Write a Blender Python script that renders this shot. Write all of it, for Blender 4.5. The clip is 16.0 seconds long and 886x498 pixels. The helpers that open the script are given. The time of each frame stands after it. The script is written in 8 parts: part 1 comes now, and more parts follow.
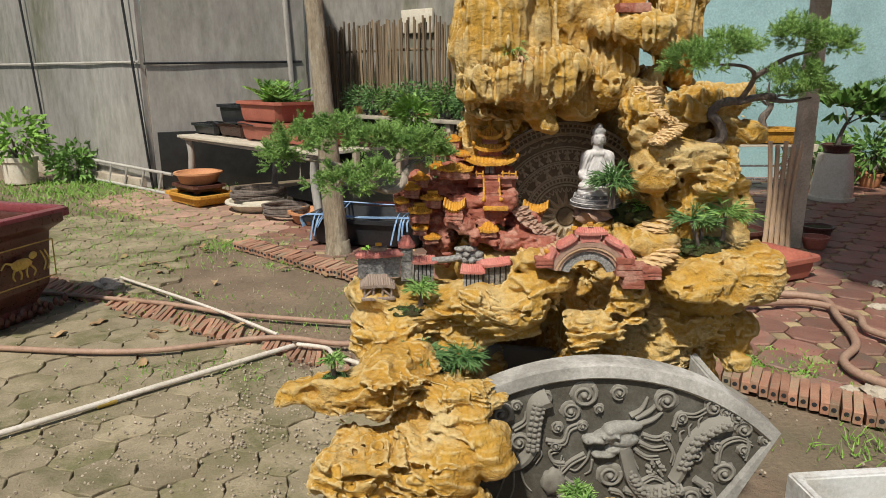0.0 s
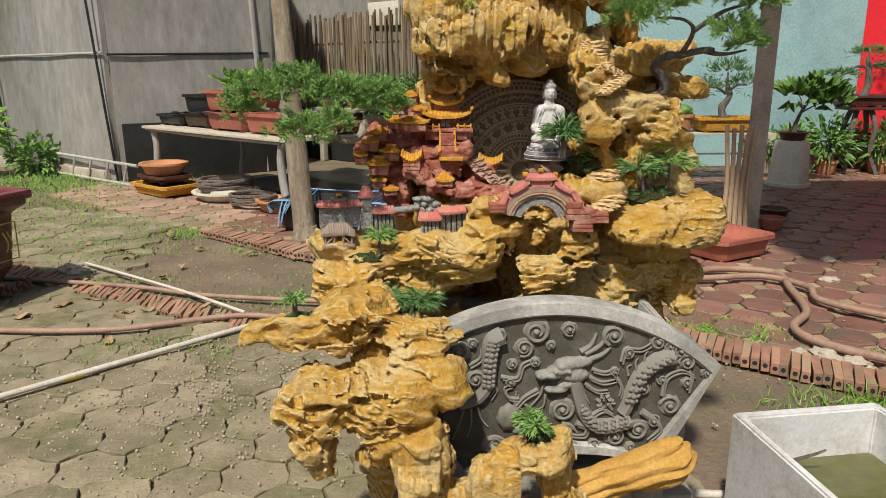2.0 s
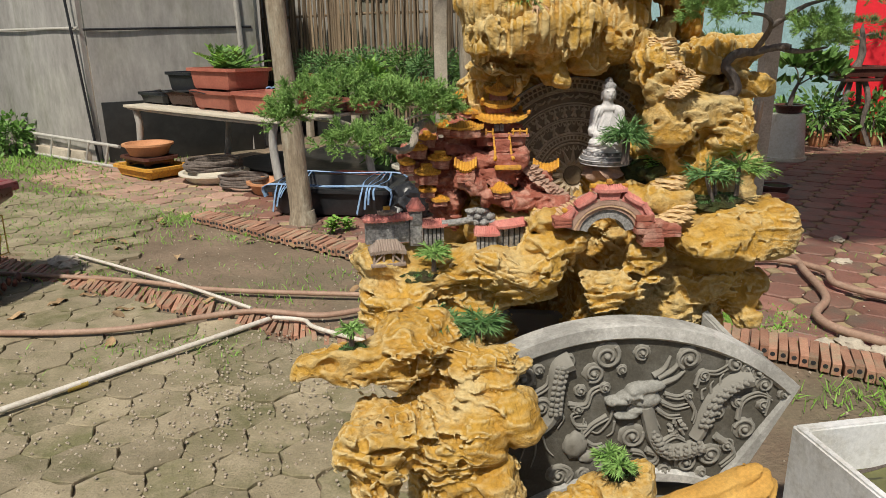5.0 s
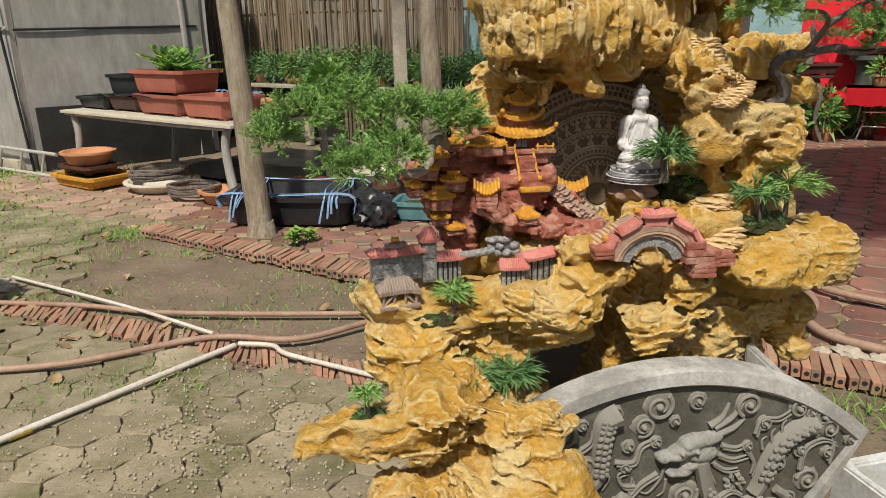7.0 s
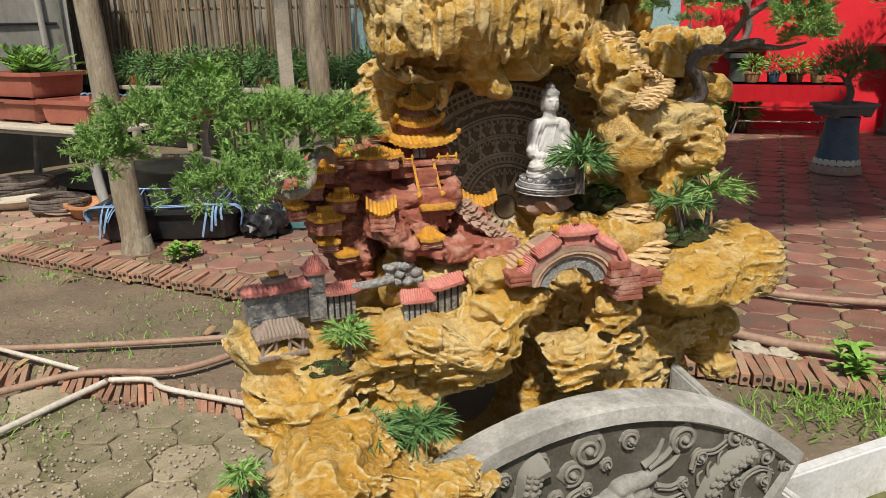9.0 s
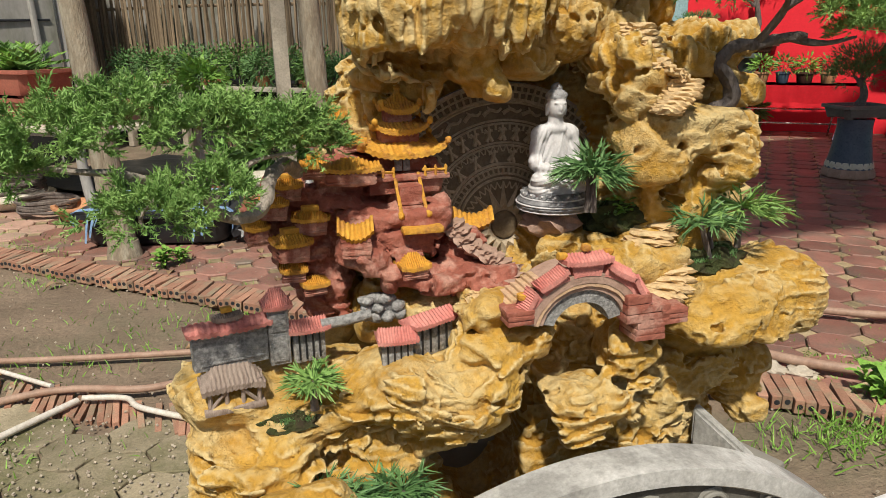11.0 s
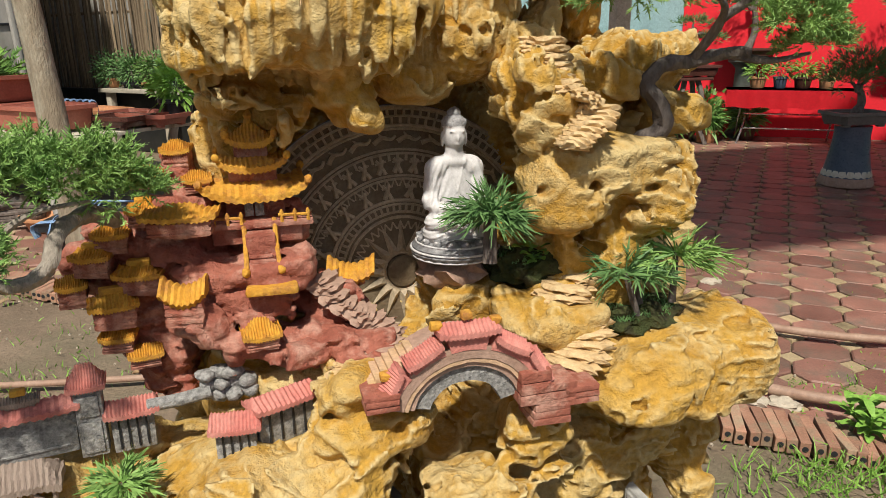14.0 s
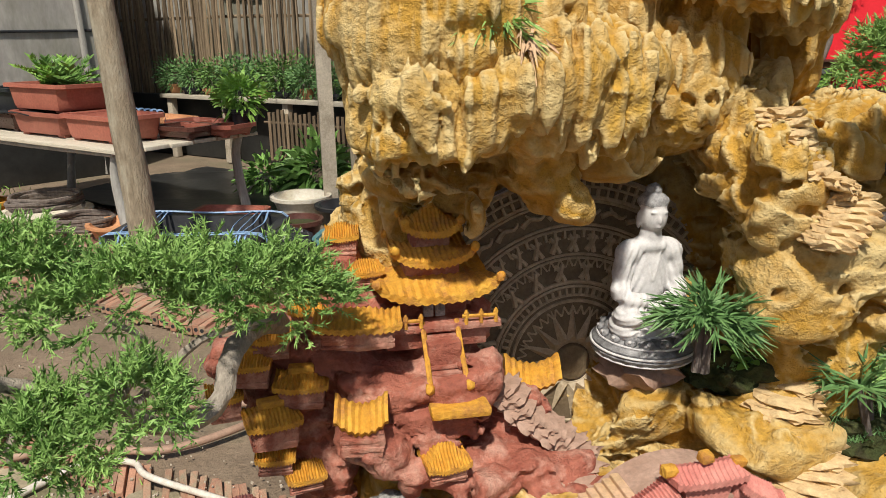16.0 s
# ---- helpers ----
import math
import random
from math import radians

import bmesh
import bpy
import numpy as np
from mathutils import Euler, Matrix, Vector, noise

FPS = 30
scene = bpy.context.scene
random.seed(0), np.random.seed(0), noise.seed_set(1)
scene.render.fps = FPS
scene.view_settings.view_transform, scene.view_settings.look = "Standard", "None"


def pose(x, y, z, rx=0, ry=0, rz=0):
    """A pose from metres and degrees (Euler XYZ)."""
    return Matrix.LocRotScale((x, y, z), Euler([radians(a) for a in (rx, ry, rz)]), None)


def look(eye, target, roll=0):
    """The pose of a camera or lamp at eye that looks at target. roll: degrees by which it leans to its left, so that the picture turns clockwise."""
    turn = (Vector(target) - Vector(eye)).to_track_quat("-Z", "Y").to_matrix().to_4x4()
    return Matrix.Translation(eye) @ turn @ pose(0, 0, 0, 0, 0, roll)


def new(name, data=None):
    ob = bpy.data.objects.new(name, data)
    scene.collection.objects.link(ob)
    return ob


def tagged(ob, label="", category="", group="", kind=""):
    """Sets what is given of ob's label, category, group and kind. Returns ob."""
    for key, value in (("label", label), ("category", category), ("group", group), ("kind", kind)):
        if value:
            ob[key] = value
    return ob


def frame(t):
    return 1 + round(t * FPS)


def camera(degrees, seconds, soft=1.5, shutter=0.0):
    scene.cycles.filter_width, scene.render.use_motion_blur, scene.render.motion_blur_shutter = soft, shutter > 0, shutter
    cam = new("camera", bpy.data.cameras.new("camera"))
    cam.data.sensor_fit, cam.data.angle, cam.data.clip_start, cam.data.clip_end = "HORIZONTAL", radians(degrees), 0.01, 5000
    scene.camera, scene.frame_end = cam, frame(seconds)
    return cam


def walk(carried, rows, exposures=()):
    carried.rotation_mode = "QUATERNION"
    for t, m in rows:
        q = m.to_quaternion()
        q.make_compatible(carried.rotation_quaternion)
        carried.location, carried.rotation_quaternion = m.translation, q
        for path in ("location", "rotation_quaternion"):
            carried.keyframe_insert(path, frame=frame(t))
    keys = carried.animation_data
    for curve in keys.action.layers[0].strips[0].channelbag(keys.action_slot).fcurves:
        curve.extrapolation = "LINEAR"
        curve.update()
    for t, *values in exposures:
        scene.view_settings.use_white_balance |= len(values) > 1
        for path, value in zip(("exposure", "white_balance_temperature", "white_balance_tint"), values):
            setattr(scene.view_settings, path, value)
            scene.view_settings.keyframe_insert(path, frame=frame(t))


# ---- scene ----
cam = camera(64.0, 16.0, soft=0.7)
PATH = [
    (0, (0.019, 0.022, 1.442), (0.007, 1.963, 0.96), -0.1),
    (0.5, (0.006, 0.008, 1.399), (0.025, 1.95, 0.923), -0.2),
    (1, (0.01, -0.019, 1.376), (0.058, 1.923, 0.9), -0.2),
    (1.5, (0.026, -0.039, 1.342), (0.091, 1.902, 0.865), -0.2),
    (2, (0.051, -0.077, 1.333), (0.12, 1.862, 0.85), -0.2),
    (2.5, (0.061, -0.107, 1.328), (0.129, 1.828, 0.827), -0.2),
    (3, (0.003, -0.102, 1.341), (0.065, 1.82, 0.793), -0.1),
    (3.5, (-0.073, -0.071, 1.365), (-0.015, 1.849, 0.806), -0.1),
    (4, (-0.119, -0.038, 1.385), (-0.048, 1.88, 0.824), -0.1),
    (4.2, (-0.123, -0.016, 1.394), (-0.037, 1.901, 0.832), -0.2),
    (6.3, (-0.155, 0.28, 1.415), (0.011, 2.189, 0.843), -0.8),
    (6.5, (-0.188, 0.305, 1.412), (-0.01, 2.213, 0.84), -0.8),
    (7, (-0.248, 0.359, 1.418), (0.02, 2.257, 0.846), -0.8),
    (7.5, (-0.294, 0.404, 1.408), (0.1, 2.28, 0.836), -0.8),
    (8, (-0.308, 0.444, 1.404), (0.183, 2.296, 0.83), -0.8),
    (8.5, (-0.26, 0.504, 1.403), (0.275, 2.343, 0.827), -0.9),
    (9, (-0.201, 0.572, 1.407), (0.346, 2.408, 0.83), -0.8),
    (9.2, (-0.177, 0.59, 1.411), (0.369, 2.426, 0.836), -0.8),
    (11.3, (-0.109, 0.774, 1.389), (0.43, 2.611, 0.81), -0.6),
    (11.5, (-0.096, 0.784, 1.386), (0.446, 2.623, 0.813), -0.7),
    (12, (-0.029, 0.812, 1.398), (0.516, 2.648, 0.825), -0.7),
    (12.5, (0.037, 0.839, 1.396), (0.581, 2.676, 0.823), -0.7),
    (13, (0.077, 0.864, 1.4), (0.619, 2.702, 0.827), -0.6),
    (13.5, (0.097, 0.883, 1.401), (0.636, 2.722, 0.829), -0.7),
    (14, (0.113, 0.901, 1.41), (0.643, 2.743, 0.838), -0.6),
    (14.5, (0.12, 0.919, 1.43), (0.635, 2.765, 0.858), -0.6),
    (15, (0.095, 0.966, 1.405), (0.557, 2.826, 0.835), -0.5),
    (15.5, (0.014, 1.048, 1.44), (0.441, 2.917, 0.869), -0.3),
    (16, (-0.021, 1.11, 1.481), (0.399, 2.982, 0.916), -0.2),
]
walk(cam, [(t, look(eye, target, roll)) for t, eye, target, roll in PATH], ((0.0, -0.13), (9.0, -0.12), (12.0, -0.02), (16.0, 0.02)))

# ---- world and light ----
world = bpy.data.worlds.new("sky")
scene.world = world
world.use_nodes = True
wn = world.node_tree
sky = wn.nodes.new("ShaderNodeTexSky")
sky.sky_type = "NISHITA"
sky.sun_disc = False
SUN_ELEVATION, SUN_AZIMUTH = radians(55), radians(202)
sky.sun_elevation, sky.sun_rotation = SUN_ELEVATION, SUN_AZIMUTH
sky.air_density, sky.dust_density = 1.2, 3.0
wn.links.new(sky.outputs[0], wn.nodes["Background"].inputs[0])
wn.nodes["Background"].inputs[1].default_value = 0.070
sun = new("sun", bpy.data.lights.new("sun", "SUN"))
sun.data.energy, sun.data.angle, sun.data.color = 4.8, radians(2.5), (1.0, 0.93, 0.80)
SUN_WAY = Vector((math.sin(SUN_AZIMUTH) * math.cos(SUN_ELEVATION), math.cos(SUN_AZIMUTH) * math.cos(SUN_ELEVATION), math.sin(SUN_ELEVATION)))
sun.matrix_world = look(SUN_WAY * 20, (0, 0, 0))
scene.view_settings.exposure = 0.0

# ---- materials ----
def material(name, c1, c2, scale=6.0, rough=0.8, bump=0.3, fine=60.0, metal=0.0, spread=0.0, stretch=(1, 1, 1), c3=None, c3scale=1.5, depth=0.01, spec=0.4, contrast=0.25, edge_tone=None):
    """Two colours mixed by a noise, a third in larger stains, fine relief and, for repeated pieces, a change from object to object."""
    m = bpy.data.materials.new(name)
    m.use_nodes = True
    nt = m.node_tree
    b = nt.nodes["Principled BSDF"]
    co = nt.nodes.new("ShaderNodeTexCoord")
    mp = nt.nodes.new("ShaderNodeMapping")
    mp.inputs["Scale"].default_value = stretch
    nt.links.new(co.outputs["Object"], mp.inputs["Vector"])
    vector = mp.outputs[0]
    info = nt.nodes.new("ShaderNodeObjectInfo")
    if spread:
        add = nt.nodes.new("ShaderNodeVectorMath")
        add.operation = "MULTIPLY_ADD"
        add.inputs[1].default_value = (1, 1, 1)
        sc = nt.nodes.new("ShaderNodeVectorMath")
        sc.operation = "SCALE"
        sc.inputs[0].default_value = (37, 21, 13)
        nt.links.new(info.outputs["Random"], sc.inputs["Scale"])
        nt.links.new(vector, add.inputs[0])
        nt.links.new(sc.outputs[0], add.inputs[2])
        vector = add.outputs[0]

    def tex(s, detail, rgh=0.6):
        n = nt.nodes.new("ShaderNodeTexNoise")
        n.inputs["Scale"].default_value, n.inputs["Detail"].default_value, n.inputs["Roughness"].default_value = s, detail, rgh
        nt.links.new(vector, n.inputs["Vector"])
        return n.outputs["Fac"]

    def ramp(fac, lo, hi):
        r = nt.nodes.new("ShaderNodeMapRange")
        r.inputs[1].default_value, r.inputs[2].default_value = lo, hi
        nt.links.new(fac, r.inputs[0])
        return r.outputs[0]

    def mix(fac, a, b_, mode="MIX"):
        n = nt.nodes.new("ShaderNodeMix")
        n.data_type, n.blend_type = "RGBA", mode
        for socket, value in ((n.inputs[0], fac), (n.inputs[6], a), (n.inputs[7], b_)):
            if isinstance(value, (int, float)):
                socket.default_value = value
            elif isinstance(value, tuple):
                socket.default_value = (*value, 1)
            else:
                nt.links.new(value, socket)
        return n.outputs[2]

    colour = mix(ramp(tex(scale, 5), 0.5 - contrast, 0.5 + contrast), c1, c2)
    if c3:
        colour = mix(ramp(tex(c3scale, 6, 0.7), 0.48, 0.66), colour, c3)
    grain = tex(fine, 4, 0.7)
    gray = ramp(grain, 0.25, 0.75)
    colour = mix(0.36, colour, mix(gray, (0.25, 0.25, 0.25), (1.0, 1.0, 1.0)), "OVERLAY")
    # convex edges shift to the edge tone, by pointiness
    if edge_tone:
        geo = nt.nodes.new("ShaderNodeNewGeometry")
        colour = mix(ramp(geo.outputs["Pointiness"], 0.50, 0.57), colour, edge_tone)
    if spread:
        geo = nt.nodes.new("ShaderNodeNewGeometry")
        hi_ = nt.nodes.new("ShaderNodeHueSaturation")
        vi = nt.nodes.new("ShaderNodeMapRange")
        vi.inputs[3].default_value, vi.inputs[4].default_value = 1 - spread * 0.7, 1 + spread * 0.7
        nt.links.new(geo.outputs["Random Per Island"], vi.inputs[0])
        nt.links.new(vi.outputs[0], hi_.inputs["Value"])
        nt.links.new(colour, hi_.inputs["Color"])
        colour = hi_.outputs[0]
        hs = nt.nodes.new("ShaderNodeHueSaturation")
        v = nt.nodes.new("ShaderNodeMapRange")
        v.inputs[3].default_value, v.inputs[4].default_value = 1 - spread, 1 + spread
        nt.links.new(info.outputs["Random"], v.inputs[0])
        nt.links.new(v.outputs[0], hs.inputs["Value"])
        nt.links.new(colour, hs.inputs["Color"])
        colour = hs.outputs[0]
    nt.links.new(colour, b.inputs["Base Color"])
    rr = nt.nodes.new("ShaderNodeMapRange")
    rr.inputs[3].default_value, rr.inputs[4].default_value = max(0.02, rough - 0.12), min(1, rough + 0.12)
    nt.links.new(grain, rr.inputs[0])
    nt.links.new(rr.outputs[0], b.inputs["Roughness"])
    b.inputs["Metallic"].default_value = metal
    b.inputs["Specular IOR Level"].default_value = spec
    if bump:
        bp = nt.nodes.new("ShaderNodeBump")
        bp.inputs["Strength"].default_value, bp.inputs["Distance"].default_value = bump, depth
        both = nt.nodes.new("ShaderNodeMath")
        both.operation = "MULTIPLY_ADD"
        both.inputs[1].default_value = 1.6
        nt.links.new(tex(fine * 0.33, 5, 0.65), both.inputs[0])
        nt.links.new(grain, both.inputs[2])
        nt.links.new(both.outputs[0], bp.inputs["Height"])
        nt.links.new(bp.outputs[0], b.inputs["Normal"])
    return m


ROCK = material("ochre_rock", (0.35, 0.175, 0.020), (0.52, 0.32, 0.060), 9, 0.88, 1.0, 110, c3=(0.53, 0.41, 0.20), c3scale=6, depth=0.006, edge_tone=(0.66, 0.52, 0.26))
ROCK_ARM = material("smooth_ochre_rock", (0.42, 0.225, 0.045), (0.52, 0.32, 0.09), 9, 0.8, 0.5, 130, depth=0.003)
ROCKSTEP = material("pale_rock_step", (0.50, 0.33, 0.15), (0.64, 0.47, 0.27), 18, 0.85, 0.8, 140, depth=0.004)
RED = material("red_clay", (0.22, 0.058, 0.038), (0.38, 0.14, 0.095), 26, 0.75, 0.8, 160, c3=(0.46, 0.26, 0.20), c3scale=22, depth=0.004)
YELLOW = material("yellow_paint", (0.50, 0.22, 0.02), (0.66, 0.37, 0.055), 45, 0.75, 0.7, 200, depth=0.003, c3=(0.34, 0.15, 0.04), c3scale=38)
GREYSTONE = material("grey_mortar", (0.11, 0.11, 0.11), (0.44, 0.435, 0.42), 170, 0.9, 0.9, 300, depth=0.003)
PINKTILE = material("pink_tile", (0.44, 0.13, 0.11), (0.55, 0.25, 0.21), 30, 0.75, 0.5, 200, depth=0.002)
STEPWOOD = material("pale_step", (0.48, 0.33, 0.17), (0.55, 0.36, 0.26), 20, 0.85, 0.5, 150, depth=0.003)
STRAW = material("grey_thatch", (0.24, 0.18, 0.15), (0.36, 0.29, 0.24), 40, 0.9, 0.7, 200, stretch=(4, 1, 1), depth=0.003)
BRONZE = material("bronze_drum", (0.11, 0.08, 0.05), (0.20, 0.155, 0.10), 35, 0.55, 0.6, 180, metal=0.1, depth=0.003)
# raised rings, rays and figures are lighter than the drum face
BRONZE_HIGH = material("rubbed_bronze", (0.30, 0.235, 0.155), (0.50, 0.42, 0.31), 60, 0.55, 0.4, 200, depth=0.002)
WHITE = material("white_resin", (0.50, 0.49, 0.50), (0.64, 0.63, 0.635), 30, 0.75, 0.3, 150, depth=0.001)
LOTUS = material("grey_lotus", (0.05, 0.05, 0.055), (0.34, 0.34, 0.35), 75, 0.5, 0.4, 200, depth=0.002)
PINKSTONE = material("pink_stone", (0.30, 0.19, 0.14), (0.42, 0.29, 0.23), 25, 0.8, 0.5, 150, depth=0.003)
CEMENT = material("cement_relief", (0.105, 0.097, 0.080), (0.15, 0.14, 0.115), 14, 0.75, 0.5, 170, c3=(0.18, 0.172, 0.148), c3scale=9, depth=0.002, edge_tone=(0.24, 0.232, 0.205))
CEMENT_DARK = material("dark_cement", (0.065, 0.060, 0.049), (0.10, 0.094, 0.077), 16, 0.7, 0.5, 170, c3=(0.13, 0.125, 0.11), c3scale=12, depth=0.002)
CEMENT_HEAD = material("pale_cement", (0.19, 0.188, 0.17), (0.30, 0.298, 0.275), 30, 0.7, 0.5, 170, depth=0.002)
# rim cement made whitish: sunlight along the rim put into its colour
CEMENT_RIM = material("whitewashed_rim", (0.20, 0.198, 0.185), (0.36, 0.355, 0.335), 9, 0.75, 0.4, 120, c3=(0.55, 0.55, 0.53), c3scale=5, depth=0.002)
MOSS = material("moss", (0.03, 0.045, 0.012), (0.085, 0.095, 0.03), 30, 1.0, 1.0, 200, c3=(0.05, 0.035, 0.02), c3scale=20, depth=0.008)
NEEDLE = material("juniper_leaf", (0.10, 0.22, 0.05), (0.31, 0.48, 0.14), 25, 0.6, 0.0, 80, depth=0.001)
NEEDLE_DARK = material("fern_needle", (0.05, 0.13, 0.04), (0.16, 0.29, 0.10), 30, 0.55, 0.0, 80)
LEAF = material("broad_leaf", (0.07, 0.16, 0.04), (0.17, 0.31, 0.07), 12, 0.5, 0.2, 60, spread=0.25)
WEED = material("weed_green", (0.12, 0.28, 0.04), (0.25, 0.42, 0.08), 15, 0.6, 0.0, 60)
BARK_LIGHT = material("silvery_bark", (0.20, 0.17, 0.14), (0.38, 0.34, 0.29), 40, 0.85, 0.9, 160, stretch=(1, 1, 0.4), depth=0.004)
BARK = material("bark", (0.19, 0.155, 0.11), (0.36, 0.30, 0.22), 18, 0.9, 0.9, 70, stretch=(1, 1, 0.3), c3=(0.36, 0.33, 0.26), c3scale=9, depth=0.01)
BARK_GREY = material("grey_bark", (0.075, 0.06, 0.055), (0.20, 0.17, 0.15), 40, 0.85, 0.9, 160, stretch=(1, 1, 0.4), depth=0.004)
TERRACOTTA_PAVER = material("terracotta_paver", (0.19, 0.092, 0.070), (0.33, 0.175, 0.135), 5, 0.5, 0.5, 90, spread=0.30, c3=(0.17, 0.135, 0.105), c3scale=3.0, depth=0.004)
# lighter copy of the terracotta: the sun on the left paving put into the colour
TERRACOTTA_SUNLIT = material("dusty_terracotta_paver", (0.30, 0.185, 0.14), (0.44, 0.29, 0.225), 5, 0.8, 0.5, 90, spread=0.22, c3=(0.26, 0.21, 0.15), c3scale=2.0, depth=0.004)
TANPAVER = material("tan_paver", (0.30, 0.22, 0.12), (0.46, 0.37, 0.23), 8, 0.85, 0.6, 100, spread=0.25, c3=(0.16, 0.13, 0.07), c3scale=3, depth=0.004)
CONCRETE_PAVER = material("mossy_concrete_paver", (0.17, 0.145, 0.09), (0.33, 0.28, 0.195), 5, 0.85, 0.9, 110, spread=0.16, c3=(0.13, 0.125, 0.06), c3scale=2.4, depth=0.005)
SOIL = material("damp_soil", (0.13, 0.095, 0.065), (0.25, 0.19, 0.135), 2.5, 0.95, 0.8, 55, c3=(0.15, 0.13, 0.085), c3scale=0.9, depth=0.012)
BRICK = material("red_brick", (0.23, 0.115, 0.075), (0.36, 0.20, 0.135), 10, 0.9, 0.6, 120, spread=0.22, c3=(0.22, 0.19, 0.13), c3scale=6, depth=0.004)
PEBBLE = material("gravel", (0.30, 0.25, 0.19), (0.48, 0.42, 0.34), 20, 0.9, 0.2, 80)
HOSE = material("brown_hose", (0.25, 0.15, 0.105), (0.38, 0.265, 0.20), 8, 0.6, 0.2, 60, depth=0.002)
PIPE = material("white_pvc", (0.50, 0.45, 0.38), (0.64, 0.60, 0.54), 5, 0.5, 0.1, 60, depth=0.001)
# streaky tones hold both dirt and painted reflections of the glossy sheeting
SHEET = material("grey_plastic_sheet", (0.22, 0.21, 0.20), (0.42, 0.41, 0.39), 1.4, 0.20, 0.3, 9, c3=(0.15, 0.15, 0.115), c3scale=0.7, stretch=(1, 1, 0.35), depth=0.01, spec=0.5)
SHEET_DARK = material("black_sheet", (0.016, 0.017, 0.017), (0.035, 0.035, 0.034), 2, 0.35, 0.3, 12, depth=0.01)
BLUEWALL = material("blue_wall", (0.26, 0.43, 0.46), (0.31, 0.49, 0.52), 1.2, 0.8, 0.15, 40, c3=(0.22, 0.36, 0.39), c3scale=0.8, depth=0.004)
REDCLOTH = material("red_cloth", (0.70, 0.012, 0.025), (0.78, 0.02, 0.035), 3, 0.75, 0.2, 30, depth=0.006)
BAMBOO = material("dry_bamboo", (0.10, 0.07, 0.045), (0.25, 0.19, 0.125), 6, 0.8, 0.4, 60, spread=0.35, stretch=(1, 1, 0.15), depth=0.004)
PLANK = material("weathered_plank", (0.38, 0.34, 0.27), (0.52, 0.48, 0.40), 5, 0.8, 0.5, 60, stretch=(1, 6, 6), spread=0.15, depth=0.004)
POST = material("concrete_post", (0.38, 0.33, 0.26), (0.50, 0.45, 0.37), 5, 0.85, 0.5, 60, c3=(0.30, 0.26, 0.20), c3scale=3, depth=0.006)
POLEWOOD = material("grey_pole", (0.26, 0.25, 0.23), (0.38, 0.37, 0.35), 7, 0.75, 0.4, 60, stretch=(1, 1, 0.2), depth=0.004)
POT_RED = material("red_clay_pot", (0.28, 0.085, 0.06), (0.36, 0.13, 0.09), 5, 0.5, 0.25, 60, spread=0.15, depth=0.002)
POT_ORANGE = material("terracotta_pot", (0.42, 0.19, 0.09), (0.52, 0.27, 0.14), 6, 0.7, 0.3, 60, depth=0.002)
POT_BROWN = material("dark_glazed_pot", (0.06, 0.025, 0.02), (0.11, 0.045, 0.035), 6, 0.3, 0.2, 60, depth=0.002)
POT_YELLOW = material("yellow_paint", (0.50, 0.22, 0.02), (0.66, 0.37, 0.055), 45, 0.75, 0.7, 200, depth=0.003, c3=(0.34, 0.15, 0.04), c3scale=38)
POT_BLACK = material("black_plastic", (0.014, 0.015, 0.018), (0.03, 0.032, 0.036), 8, 0.35, 0.3, 40, depth=0.004)
POT_BLUE = material("teal_glaze", (0.06, 0.16, 0.18), (0.12, 0.26, 0.28), 10, 0.3, 0.2, 50, depth=0.002)
STAND_BLUE = material("slate_blue_glaze", (0.045, 0.065, 0.10), (0.08, 0.105, 0.15), 8, 0.3, 0.2, 60, depth=0.002)
BUCKETWHITE = material("cream_plastic", (0.62, 0.57, 0.46), (0.72, 0.68, 0.58), 4, 0.5, 0.15, 40, c3=(0.52, 0.46, 0.34), c3scale=3, depth=0.002)
STRAP = material("blue_strap", (0.10, 0.20, 0.42), (0.30, 0.45, 0.62), 30, 0.5, 0.3, 90, depth=0.002)
STYRO = material("white_trough", (0.56, 0.57, 0.58), (0.68, 0.69, 0.70), 4, 0.7, 0.4, 70, c3=(0.46, 0.45, 0.42), c3scale=5, depth=0.003)
WATER = material("green_water", (0.07, 0.075, 0.02), (0.11, 0.11, 0.035), 3, 0.06, 0.05, 20, depth=0.002, spec=0.6)
CHROME = material("chrome_tube", (0.55, 0.55, 0.56), (0.66, 0.66, 0.67), 5, 0.25, 0.0, 50, metal=0.9)
GOLD = material("gold_paint", (0.42, 0.30, 0.07), (0.55, 0.42, 0.12), 15, 0.45, 0.2, 60, metal=0.3, depth=0.001)
DRYLEAF = material("dry_leaf", (0.17, 0.10, 0.05), (0.36, 0.26, 0.15), 8, 0.8, 0.2, 60, spread=0.3)
LADDER = material("grey_ladder", (0.34, 0.33, 0.30), (0.46, 0.45, 0.42), 5, 0.7, 0.3, 50, depth=0.002)
CARVEDPOST = material("carved_dark_stone", (0.05, 0.06, 0.055), (0.10, 0.11, 0.10), 8, 0.7, 0.5, 50, depth=0.005)

# ---- building blocks ----
rng = random.Random(7)


def thing(name, label, category, at=(0, 0, 0), rz=0.0, group="", kind=""):
    ob = new(name)
    ob.empty_display_size = 0.05
    ob.matrix_world = pose(*at, 0, 0, rz)
    return tagged(ob, label, category, group, kind)


def mesh_of(name, bm, mat, smooth=True):
    me = bpy.data.meshes.new(name)
    bm.to_mesh(me)
    bm.free()
    me.materials.append(mat)
    if smooth:
        me.polygons.foreach_set("use_smooth", [True] * len(me.polygons))
        me.set_sharp_from_angle(angle=radians(42))
    return me


